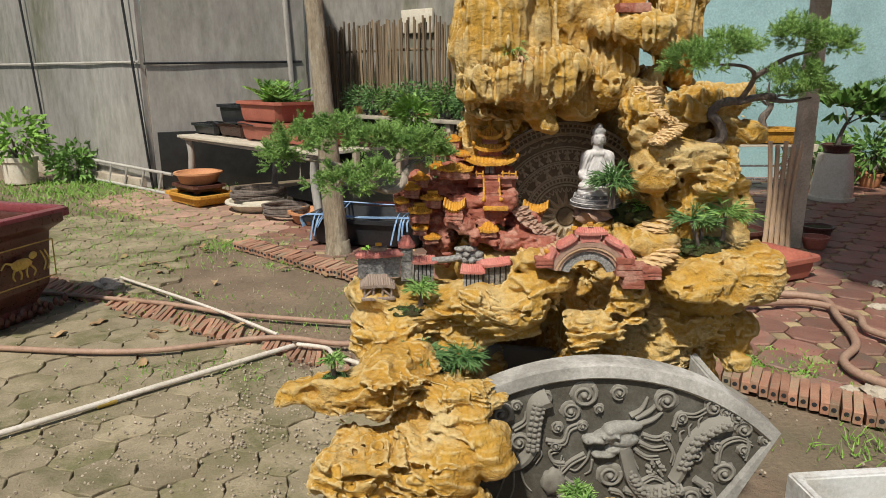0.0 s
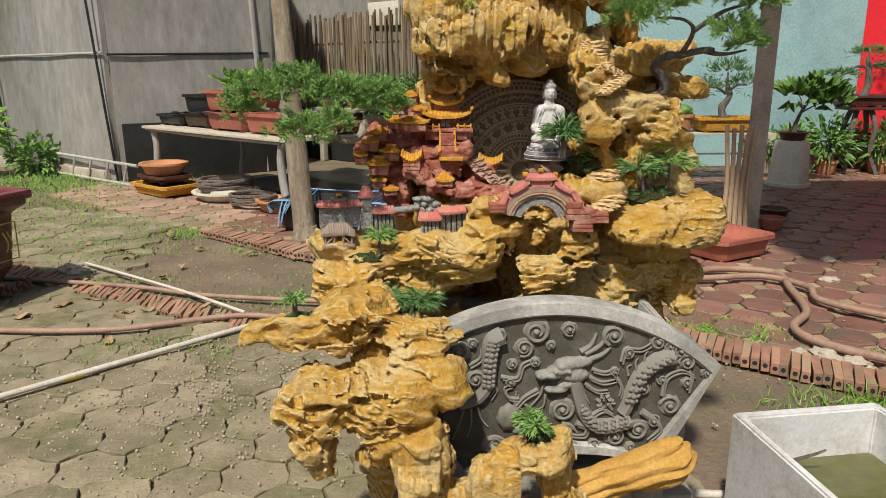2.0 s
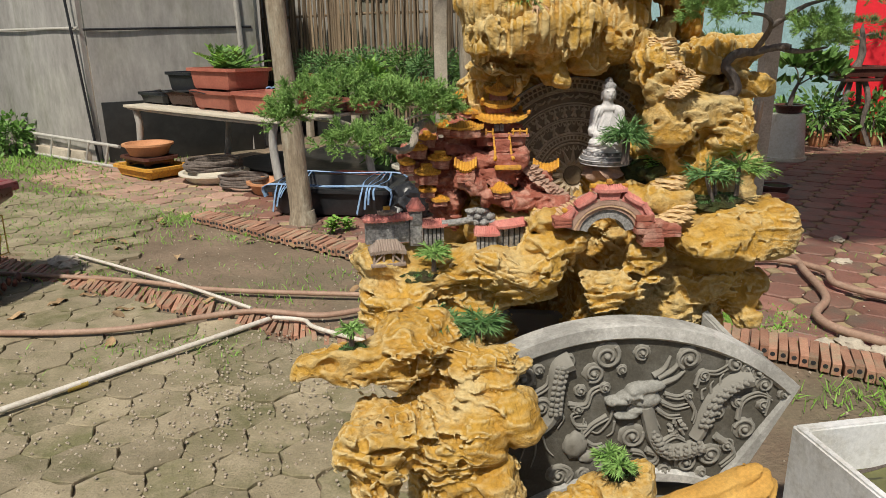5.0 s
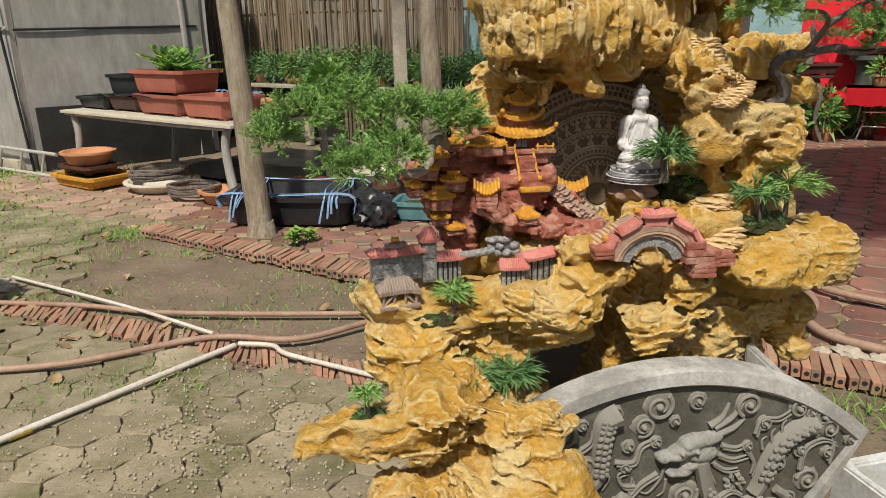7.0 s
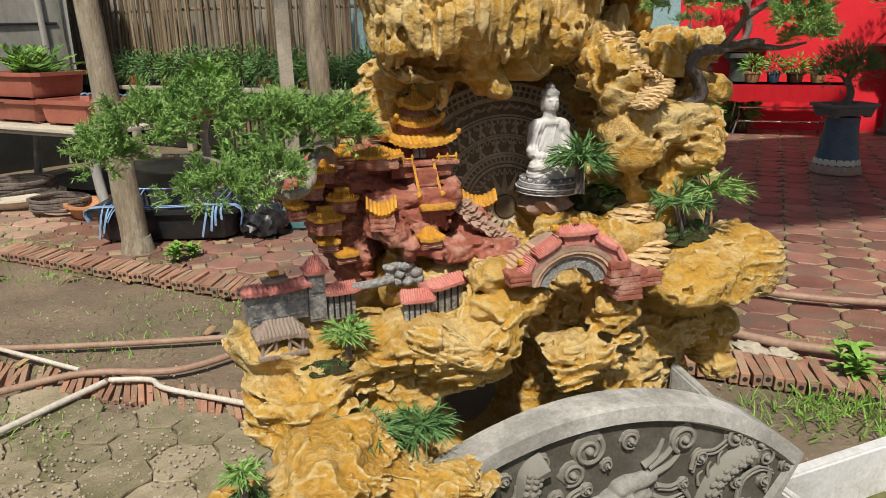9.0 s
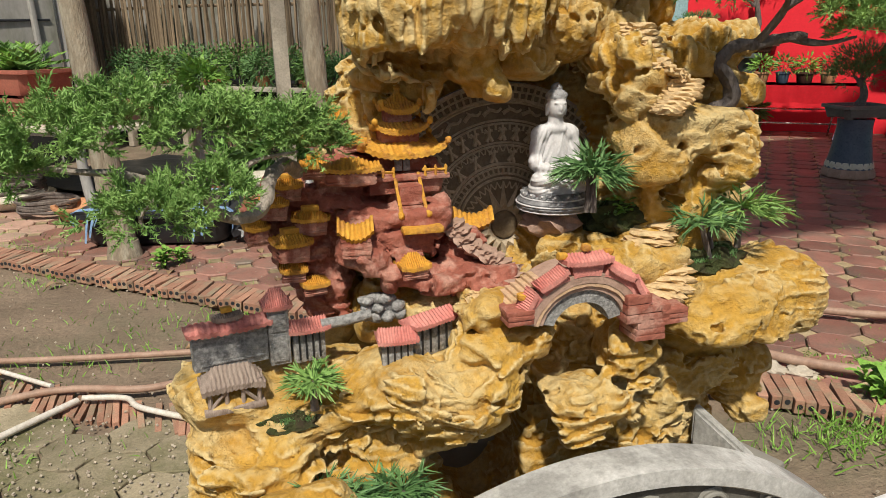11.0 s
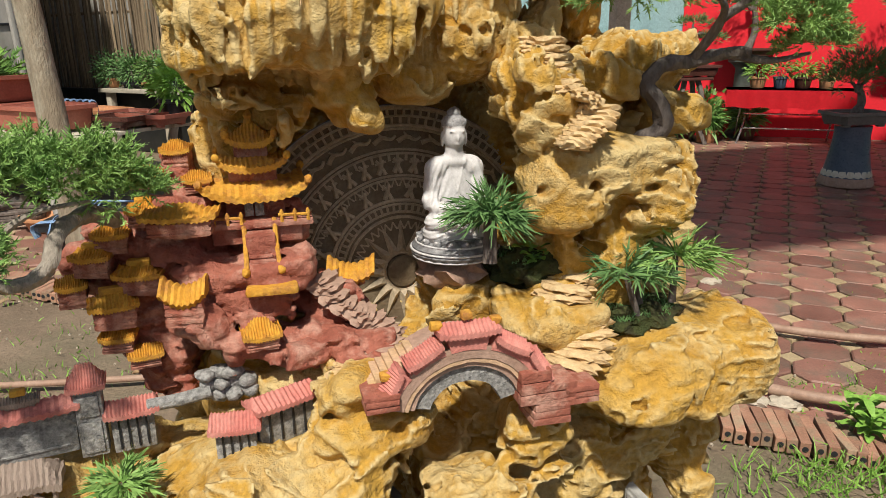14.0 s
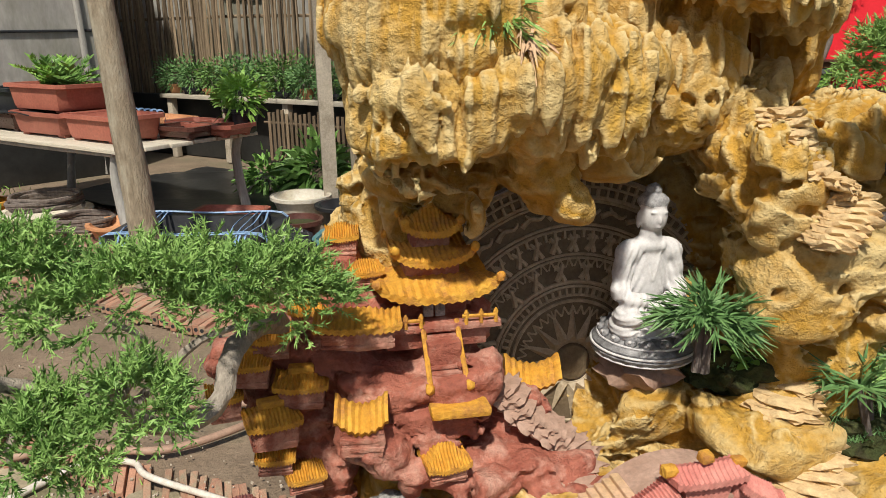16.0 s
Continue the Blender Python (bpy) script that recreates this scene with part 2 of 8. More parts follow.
def part(name, bm, mat, parent, label="", smooth=True):
    """One mesh under a thing or a part, given in the parent's own coordinates."""
    ob = new(name, mesh_of(name, bm, mat, smooth))
    ob.parent = parent
    return tagged(ob, label)


def solo(name, bm, mat, label, category, group="", kind="", smooth=True, at=(0, 0, 0), rz=0.0):
    ob = new(name, mesh_of(name, bm, mat, smooth))
    ob.matrix_world = pose(*at, 0, 0, rz)
    return tagged(ob, label, category, group, kind)


def box(bm, c, s, rz=0.0, bevel=0.0, taper=1.0, rx=0.0):
    """A block about c of size s, its top scaled by taper, its edges rounded by bevel."""
    r = bmesh.ops.create_cube(bm, size=1.0)
    vs = r["verts"]
    for v in vs:
        k = taper if v.co.z > 0 else 1.0
        v.co = Vector((v.co.x * s[0] * k, v.co.y * s[1] * k, v.co.z * s[2]))
    if bevel:
        es = list({e for v in vs for e in v.link_edges})
        r2 = bmesh.ops.bevel(bm, geom=vs + es, offset=bevel, segments=2, affect="EDGES", profile=0.6)
        vs = list({v for f in r2["faces"] for v in f.verts} | {v for v in vs if v.is_valid})
    bmesh.ops.transform(bm, matrix=pose(*c, rx, 0, rz), verts=vs)
    return vs


def lathe(bm, profile, n=20, c=(0, 0, 0), sx=1.0, sy=1.0, ribs=0, rib=0.0):
    """A turned form from (radius, height) pairs."""
    rings = []
    for r, z in profile:
        row = []
        for i in range(n):
            a = 2 * math.pi * i / n
            q = r * (1 + rib * math.cos(ribs * a)) if ribs else r
            row.append(bm.verts.new((c[0] + q * math.cos(a) * sx, c[1] + q * math.sin(a) * sy, c[2] + z)))
        rings.append(row)
    for a, b in zip(rings, rings[1:]):
        for i in range(n):
            bm.faces.new((a[i], a[(i + 1) % n], b[(i + 1) % n], b[i]))
    bm.faces.new(list(reversed(rings[0])))
    bm.faces.new(rings[-1])


def smooth_path(pts, n=6):
    pts = [Vector(p) for p in pts]
    out = []
    for i in range(len(pts) - 1):
        p0, p1, p2, p3 = pts[max(i - 1, 0)], pts[i], pts[i + 1], pts[min(i + 2, len(pts) - 1)]
        for j in range(n):
            t = j / n
            out.append(0.5 * (2 * p1 + (p2 - p0) * t + (2 * p0 - 5 * p1 + 4 * p2 - p3) * t * t + (3 * p1 - p0 - 3 * p2 + p3) * t ** 3))
    out.append(pts[-1])
    return out


def tube(bm, pts, r0, r1=None, n=8, steps=6, knobs=0.0, flat=1.0):
    """A tube along a smooth path, from radius r0 to r1, with uneven knobs."""
    r1 = r0 if r1 is None else r1
    path = smooth_path(pts, steps) if steps > 1 else [Vector(p) for p in pts]
    rows, side = [], None
    for i, p in enumerate(path):
        d = (path[min(i + 1, len(path) - 1)] - path[max(i - 1, 0)]).normalized()
        if side is None:
            side = d.orthogonal().normalized()
        side = (side - d * side.dot(d)).normalized()
        up = d.cross(side)
        r = r0 + (r1 - r0) * i / (len(path) - 1)
        row = []
        for k in range(n):
            a = 2 * math.pi * k / n
            q = r * (1 + knobs * noise.noise(Vector((i * 0.45, k * 0.9, r0 * 91))))
            row.append(bm.verts.new(p + side * math.cos(a) * q + up * math.sin(a) * q * flat))
        rows.append(row)
    for a, b in zip(rows, rows[1:]):
        for k in range(n):
            bm.faces.new((a[k], a[(k + 1) % n], b[(k + 1) % n], b[k]))
    bm.faces.new(list(reversed(rows[0])))
    bm.faces.new(rows[-1])


def ball(bm, c, r, sub=2, lumps=0.0, freq=6.0):
    """A pebble: an ellipsoid with uneven lumps."""
    r = (r, r, r) if isinstance(r, (int, float)) else r
    vs = bmesh.ops.create_icosphere(bm, subdivisions=sub, radius=1.0)["verts"]
    for v in vs:
        k = 1 + lumps * noise.noise(v.co * freq * 0.4 + Vector(c) * 17)
        v.co = Vector((c[0] + v.co.x * r[0] * k, c[1] + v.co.y * r[1] * k, c[2] + v.co.z * r[2] * k))
    return vs


def wobble(bm, amount, freq, seed=0.0):
    for v in bm.verts:
        v.co += noise.noise_vector(v.co * freq + Vector((seed, seed * 2, 0))) * amount


def blade(bm, p, d, length, width, droop=0.3, segs=2):
    """A thin leaf from p along d, bending down."""
    d = d.normalized()
    side = d.cross(Vector((rng.uniform(-1, 1), rng.uniform(-1, 1), rng.uniform(-1, 1))))
    side = side.normalized() if side.length > 1e-4 else d.orthogonal().normalized()
    last = None
    for i in range(segs + 1):
        t = i / segs
        c = p + d * length * t - Vector((0, 0, droop * length * t * t))
        w = width * (1 - t) * 0.5 + width * 0.12
        pair = (bm.verts.new(c - side * w), bm.verts.new(c + side * w))
        if last:
            bm.faces.new((last[0], last[1], pair[1], pair[0]))
        last = pair


def leaf_shape(bm, p, d, length, width):
    """A pointed oval leaf, folded along its midrib and bending over."""
    d = d.normalized()
    side = d.cross(Vector((0, 0, 1)))
    side = side.normalized() if side.length > 1e-3 else Vector((1, 0, 0))
    rows = []
    for i in range(5):
        t = i / 4
        c = p + d * length * t - Vector((0, 0, 0.35 * length * t * t))
        w = width * (0.12 + 0.9 * math.sin(math.pi * min(1, t * 0.92 + 0.04)) ** 0.8) * 0.5
        rows.append([bm.verts.new(c - side * w + Vector((0, 0, w * 0.35))), bm.verts.new(c), bm.verts.new(c + side * w + Vector((0, 0, w * 0.35)))])
    for e, f in zip(rows, rows[1:]):
        bm.faces.new((e[0], e[1], f[1], f[0]))
        bm.faces.new((e[1], e[2], f[2], f[1]))


def spray(bm, p, d, length, count=9, width=0.0028):
    """A juniper twig: short blunt leaves along and at the end of a twig."""
    d = d.normalized()
    for i in range(count):
        t = 0.15 + 0.85 * i / count
        q = p + d * length * t
        way = d * 0.8 + Vector((rng.gauss(0, 0.5), rng.gauss(0, 0.5), rng.gauss(0, 0.5)))
        blade(bm, q, way, length * rng.uniform(0.20, 0.32), width, 0.0, 1)
    blade(bm, p, d, length, width * 0.6, 0.0, 1)


def foliage_pad(bm, c, r, count, length, width=0.0028, leaves=9):
    """A cloud of clumps of twigs, each clump fanning out of and up from an uneven ellipsoid."""
    c = Vector(c)
    for _ in range(max(3, count // 12)):
        u = Vector((rng.gauss(0, 1), rng.gauss(0, 1), rng.gauss(0, 1))).normalized()
        if u.z < -0.35:
            u.z *= -0.7
        k = rng.uniform(0.35, 0.95) * (1 + 0.4 * noise.noise(u * 2.3 + c * 9))
        p = c + Vector((u.x * r[0], u.y * r[1], u.z * r[2])) * k
        for _j in range(12):
            w = (u + Vector((rng.gauss(0, 0.6), rng.gauss(0, 0.6), rng.gauss(0.4, 0.5)))).normalized()
            spray(bm, p + w * length * 0.15, w, length * rng.uniform(0.7, 1.3), leaves, width)


def tuft(bm, p, count, length, width=0.003, spread=1.0, forks=3, droop=0.25):
    """A tuft of stiff forked needles radiating from one point."""
    p = Vector(p)
    for _ in range(count):
        d = Vector((rng.gauss(0, spread), rng.gauss(0, spread), rng.uniform(-0.05, 1.0)))
        d.normalize()
        L = length * rng.uniform(0.6, 1.1)
        blade(bm, p + d * 0.004, d, L, width, droop, 3)
        for _f in range(forks):
            q = p + d * L * rng.uniform(0.4, 0.75) - Vector((0, 0, droop * L * 0.3))
            blade(bm, q, d + Vector((rng.gauss(0, 0.35), rng.gauss(0, 0.35), rng.gauss(0, 0.3))), L * rng.uniform(0.3, 0.5), width * 0.9, droop, 1)

# ---- the yard: ground and enclosing walls ----
KERB_A, KERB_B = Vector((-1.72, 5.89)), Vector((2.75, 2.02))
STRIP_A, STRIP_B = Vector((-3.6, 5.32)), Vector((0.15, 2.98))


def beside(p, a, b):
    """Distance of p from the line a-b, positive on its left."""
    d = (b - a).normalized()
    return d.x * (p.y - a.y) - d.y * (p.x - a.x)


bm = bmesh.new()
bmesh.ops.create_grid(bm, x_segments=150, y_segments=150, size=9)
for v in bm.verts:
    v.co.y += 7
    n1 = noise.noise(Vector((v.co.x * 1.1, v.co.y * 1.1, 0))) * 0.012 + noise.noise(Vector((v.co.x * 4, v.co.y * 4, 3))) * 0.005
    v.co.z = -0.012 + n1
far = [bm.verts.new((x, y, -0.02)) for x, y in ((-400, -400), (400, -400), (400, 400), (-400, 400))]
rim = [bm.verts.new((x, y, -0.03)) for x, y in ((-8.9, -1.9), (8.9, -1.9), (8.9, 15.9), (-8.9, 15.9))]
for i in range(4):
    bm.faces.new((far[i], far[(i + 1) % 4], rim[(i + 1) % 4], rim[i]))
ground = solo("ground", bm, SOIL, "bare damp brown soil with scattered grit", "ground", kind="structure")


def wall(name, a, b, height, mat, label, thick=0.06, base=0.0):
    a, b = Vector(a), Vector(b)
    L = (b - a).length
    bm = bmesh.new()
    nx, nz = max(2, int(L / 0.25)), max(2, int(height / 0.25))
    grids = []
    for side in (-1, 1):
        g = [[bm.verts.new((L * i / nx, side * thick / 2 + 0.012 * noise.noise(Vector((i * 0.35, j * 0.3, a.x))), base + height * j / nz)) for j in range(nz + 1)] for i in range(nx + 1)]
        grids.append(g)
        for i in range(nx):
            for j in range(nz):
                q = (g[i][j], g[i + 1][j], g[i + 1][j + 1], g[i][j + 1])
                bm.faces.new(q if side < 0 else tuple(reversed(q)))
    g, h = grids
    for j in range(nz):
        bm.faces.new((g[0][j + 1], h[0][j + 1], h[0][j], g[0][j]))
        bm.faces.new((g[nx][j], h[nx][j], h[nx][j + 1], g[nx][j + 1]))
    for i in range(nx):
        bm.faces.new((g[i][nz], g[i + 1][nz], h[i + 1][nz], h[i][nz]))
    ang = math.degrees(math.atan2(b.y - a.y, b.x - a.x))
    return solo(name, bm, mat, label, "wall", kind="structure", at=(a.x, a.y, 0), rz=ang)


CORNER = (-3.73, 9.0)
wall_west = wall("wall_west", (-9.4, 13.4), CORNER, 3.6, SHEET, "grey translucent plastic sheeting stretched over a frame", base=0.02)
wall_north = wall("wall_north", (-3.70, 9.03), (-1.95, 10.15), 3.6, SHEET, "grey plastic sheeting over a frame, dirt and reflections in its streaks", base=0.02)
wall_back = wall("wall_back", (-2.6, 12.95), (1.7, 9.75), 3.6, SHEET, "grey plastic sheeting standing behind a bamboo fence")
wall_link = wall("wall_link", (-1.9, 10.2), (-2.62, 12.9), 3.6, SHEET, "grey plastic sheeting")
wall_blue = wall("wall_blue", (1.35, 9.75), (6.4, 10.15), 3.6, BLUEWALL, "pale blue painted rendered wall")
wall_red = wall("wall_red", (6.36, 10.12), (11.0, 6.6), 3.6, REDCLOTH, "wall hung with bright red cloth")
for nm, a, b in (("wall_east", (10.9, 6.7), (10.9, -5.0)), ("wall_south", (10.9, -5.0), (-9.4, -5.0)), ("wall_far_west", (-9.4, -5.0), (-9.4, 13.4))):
    wall(nm, a, b, 2.2, BLUEWALL, "plain pale rendered yard wall")

# low plinth and frame rails of the sheeting
d = (Vector(CORNER) - Vector((-9.4, 13.4))).normalized()
bm = bmesh.new()
box(bm, (3.5, -0.06, 0.06), (7.1, 0.12, 0.16), bevel=0.015)
solo("plinth", bm, POST, "low cement plinth under plastic sheeting", "plinth", kind="structure", at=(-9.4, 13.4, 0), rz=math.degrees(math.atan2(d.y, d.x)))


def rail(name, a, b, r, mat, label, category="rail"):
    bm = bmesh.new()
    tube(bm, [a, b], r, n=8, steps=4, knobs=0.05)
    return solo(name, bm, mat, label, category)


rail("frame_rail", (-9.3, 13.25, 1.58), (-3.74, 8.93, 1.58), 0.014, LADDER, "thin grey metal rail along plastic sheeting")
rail("frame_rail", (-3.70, 8.97, 1.56), (-1.98, 10.08, 1.60), 0.014, POT_BLACK, "thin dark rail along plastic sheeting")
rail("frame_post", (-3.72, 8.94, 0.0), (-3.95, 8.94, 3.5), 0.016, POT_BLACK, "thin dark corner post of plastic sheeting", "post")
rail("frame_post", (-5.9, 10.6, 0.0), (-6.2, 10.75, 3.5), 0.016, POT_BLACK, "thin dark post of plastic sheeting", "post")
rail("lean_pole", (-2.06, 9.95, 0.0), (-2.18, 9.98, 3.4), 0.035, POLEWOOD, "grey wooden pole standing against plastic sheeting", "pole")
bm = bmesh.new()
box(bm, (1.0, -0.05, 0.36), (2.0, 0.03, 0.72), bevel=0.01)
wobble(bm, 0.02, 3)
solo("tarpaulin", bm, SHEET_DARK, "black tarpaulin hung low along plastic sheeting", "tarpaulin", at=(-3.62, 8.98, 0), rz=33)

# low black sheet, added to make the space behind the bench dark
bm = bmesh.new()
box(bm, (2.35, -0.16, 0.40), (4.7, 0.03, 0.80), bevel=0.01)
bmesh.ops.subdivide_edges(bm, edges=bm.edges[:], cuts=5)
wobble(bm, 0.03, 2.5)
solo("tarpaulin", bm, SHEET_DARK, "low black sheet added to darken the space before a bamboo fence", "tarpaulin", at=(-2.35, 12.35, 0), rz=-40.1)
# unseen roof, added and placed so that its shadow falls on the right-hand paving
bm = bmesh.new()
box(bm, (5.8, 4.3, 3.55), (7.8, 3.8, 0.05))
solo("canopy", bm, SHEET_DARK, "unseen dark roof added to shade the side of the yard", "roof", kind="structure")
# bamboo fence, each cane a part
fence = thing("bamboo_fence", "weathered fence of upright dark bamboo canes", "fence", (-2.35, 12.35, 0), -40.1)
cane_meshes = []
for k in range(5):
    bm = bmesh.new()
    pts = [(rng.uniform(-0.008, 0.008), rng.uniform(-0.008, 0.008), z * 0.5) for z in range(5)]
    tube(bm, pts, 0.021, 0.016, n=6, steps=2, knobs=0.15)
    cane_meshes.append(mesh_of("cane", bm, BAMBOO))
for i in range(125):
    ob = new("cane", cane_meshes[i % 5])
    ob.parent = fence
    ob.matrix_basis = pose(0.04 + i * 0.0385, rng.uniform(-0.02, 0.02), 0, 0, rng.uniform(-1.5, 1.5), rng.uniform(0, 360)) @ Matrix.Diagonal((1, 1, rng.uniform(1.04, 1.12), 1))
for z in (0.7, 1.75):
    bm = bmesh.new()
    tube(bm, [(0, 0.04, z), (2.4, 0.04, z + 0.03), (4.85, 0.04, z)], 0.02, n=6, steps=2)
    part("crossbar", bm, BAMBOO, fence)

# ---- the yard: furniture, poles and trees ----
def yard_tree(name, pts, r0, r1, label):
    t = thing(name, label, "tree", (pts[0][0], pts[0][1], 0))
    o = Vector((pts[0][0], pts[0][1], 0))
    bm = bmesh.new()
    tube(bm, [Vector(p) - o for p in pts], r0, r1, n=18, steps=9, knobs=0.13)
    for _ in range(14):
        k = rng.uniform(0.1, 0.95) * (len(pts) - 1)
        i = int(k)
        c = Vector(pts[i]).lerp(Vector(pts[min(i + 1, len(pts) - 1)]), k - i) - o
        a = rng.uniform(0, 6.28)
        ball(bm, (c.x + math.cos(a) * r1 * 0.9, c.y + math.sin(a) * r1 * 0.9, c.z), (0.018, 0.018, 0.028), 1, 0.4)
    lathe(bm, [(r0 * 1.35, -0.03), (r0 * 1.2, 0.03), (r0 * 1.02, 0.12)], 18)
    part("trunk", bm, BARK, t)
    for k in range(5):
        bm = bmesh.new()
        a = k * 1.26
        top = Vector(pts[-1]) - o
        e = top + Vector((math.cos(a) * 0.9, math.sin(a) * 0.9, 0.8))
        tube(bm, [top - Vector((0, 0, 0.1)), (top + e) / 2 + Vector((0, 0, 0.15)), e], r1 * 0.5, r1 * 0.2, n=7, steps=4, knobs=0.2)
        part("limb", bm, BARK, t)
        bm = bmesh.new()
        for _ in range(140):
            p = e + Vector((rng.gauss(0, 0.35), rng.gauss(0, 0.35), rng.gauss(0, 0.22)))
            blade(bm, p, Vector((rng.gauss(0, 1), rng.gauss(0, 1), rng.gauss(-0.2, 0.6))), 0.12, 0.05, 0.3, 2)
        part("crown", bm, LEAF, t, smooth=False)
    return t


yard_tree("yard_tree", [(-0.875, 5.66, -0.02), (-0.928, 5.66, 0.9), (-0.981, 5.66, 1.8), (-1.086, 5.68, 3.6)], 0.092, 0.06, "slim tree with rough grey-brown bark beside a brick edging")
yard_tree("yard_tree", [(0.62, 7.05, -0.02), (0.61, 7.05, 1.0), (0.56, 7.05, 2.0), (0.51, 7.05, 3.7)], 0.10, 0.08, "slim tree with smooth grey bark standing by plant benches")


def square_post(name, a, b, s, mat, label):
    bm = bmesh.new()
    a, b = Vector(a), Vector(b)
    n = 8
    rows = []
    for i in range(n + 1):
        c = a.lerp(b, i / n)
        rows.append([bm.verts.new(c + Vector((x * s / 2, y * s / 2, 0)) + noise.noise_vector(c * 3 + Vector((x, y, 0))) * 0.004) for x, y in ((-1, -1), (1, -1), (1, 1), (-1, 1))])
    for p, q in zip(rows, rows[1:]):
        for k in range(4):
            bm.faces.new((p[k], p[(k + 1) % 4], q[(k + 1) % 4], q[k]))
    bm.faces.new(list(reversed(rows[0])))
    bm.faces.new(rows[-1])
    bmesh.ops.bevel(bm, geom=[e for e in bm.edges if abs((e.verts[0].co - e.verts[1].co).normalized().z) > 0.7], offset=0.008, segments=2, affect="EDGES")
    return solo(name, bm, mat, label, "post")


square_post("concrete_post", (2.93, 5.87, -0.02), (2.935, 5.87, 3.4), 0.115, POST, "leaning square pale concrete post on red paving")
square_post("concrete_post", (0.37, 7.45, -0.02), (0.33, 7.45, 3.6), 0.125, POST, "square pale concrete post beside a plant bench")
for k in range(5):
    bm = bmesh.new()
    x = 2.66 + k * 0.045
    tube(bm, [(x, 5.78 - 0.01 * k, 0.0), (x + 0.012, 5.81, 0.45), (x + 0.02 * (k - 1), 5.83, 0.90 - 0.03 * (k % 2))], 0.021, 0.019, n=8, steps=4, knobs=0.06)
    solo("wooden_stake", bm, material("stake_%d" % k, (0.36, 0.25, 0.16), (0.47, 0.35, 0.24), 6, 0.8, 0.3, 60, stretch=(1, 1, 0.2)) if k == 0 else bpy.data.materials["stake_0"], "pale round wooden stake leaning on a concrete post", "stake", "stakes by the post")

# ladder lying along the sheeting
ladder = thing("ladder", "grey metal ladder lying on its side along plastic sheeting", "ladder")
LA, LB = Vector((-5.35, 10.15, 0.03)), Vector((-3.28, 8.42, 0.03))
for dz in (0.0, 0.30):
    bm = bmesh.new()
    tube(bm, [LA + Vector((0, 0, dz * 0.9)), LB + Vector((0, 0.05 * (dz > 0), dz * 0.78))], 0.02, n=8, steps=3)
    part("side_rail", bm, LADDER, ladder)
for k in range(6):
    p = LA.lerp(LB, 0.08 + k * 0.16)
    bm = bmesh.new()
    tube(bm, [p, p + Vector((0.09, -0.06, 0.27 - 0.005 * k))], 0.014, n=7, steps=2)
    part("rung", bm, LADDER, ladder)

# plank table with curved pole legs
table = thing("plank_table", "low table of weathered planks on bent grey pole legs", "table", (-1.17, 6.44, 0), 135.5)
for k in range(6):
    bm = bmesh.new()
    box(bm, (1.33, -0.08 - k * 0.22, 0.735), (2.78, 0.205, 0.03), bevel=0.005)
    wobble(bm, 0.006, 2.5, k)
    part("plank", bm, PLANK, table)
for x, y in ((0.08, -0.06), (2.62, -0.06), (0.08, -1.2), (2.62, -1.2)):
    bm = bmesh.new()
    s = 1 if x < 1 else -1
    tube(bm, [(x - 0.06 * s, y, -0.01), (x + 0.02 * s, y, 0.3), (x + 0.05 * s, y, 0.55), (x, y, 0.72)], 0.042, 0.036, n=10, steps=4, knobs=0.06)
    part("leg", bm, POLEWOOD, table)
bm = bmesh.new()
tube(bm, [(0.05, -0.02, 0.71), (1.3, -0.02, 0.70), (2.7, -0.02, 0.715)], 0.018, n=8, steps=3)
part("edge_pole", bm, POLEWOOD, table)

# long bench for small bonsai, with a picket skirt
BENCH_A, BENCH_B = Vector((-1.55, 11.15)), Vector((1.55, 8.30))
bdir = (BENCH_B - BENCH_A).normalized()
bang = math.degrees(math.atan2(bdir.y, bdir.x))
bench = thing("plant_bench", "long low bench of grey planks carrying potted bonsai", "bench", (BENCH_A.x, BENCH_A.y, 0), bang)
BL = (BENCH_B - BENCH_A).length
for k in range(3):
    bm = bmesh.new()
    box(bm, (BL / 2, 0.1 + k * 0.24, 0.80), (BL, 0.22, 0.05), bevel=0.006)
    part("plank", bm, PLANK, bench)
for k in range(5):
    for y in (0.08, 0.6):
        bm = bmesh.new()
        box(bm, (0.12 + k * (BL - 0.24) / 4, y, 0.388), (0.09, 0.09, 0.776), bevel=0.008)
        part("leg", bm, POST, bench)
for k in range(24):
    bm = bmesh.new()
    tube(bm, [(1.9 + k * 0.068, -0.01, 0.10), (1.9 + k * 0.068, -0.015, 0.66 + rng.uniform(0, 0.05))], 0.02, n=6, steps=2)
    part("picket", bm, BAMBOO, bench)
bm = bmesh.new()
tube(bm, [(1.8, 0.0, 0.55), (3.6, 0.0, 0.55)], 0.016, n=6, steps=2)
part("picket_rail", bm, BAMBOO, bench)


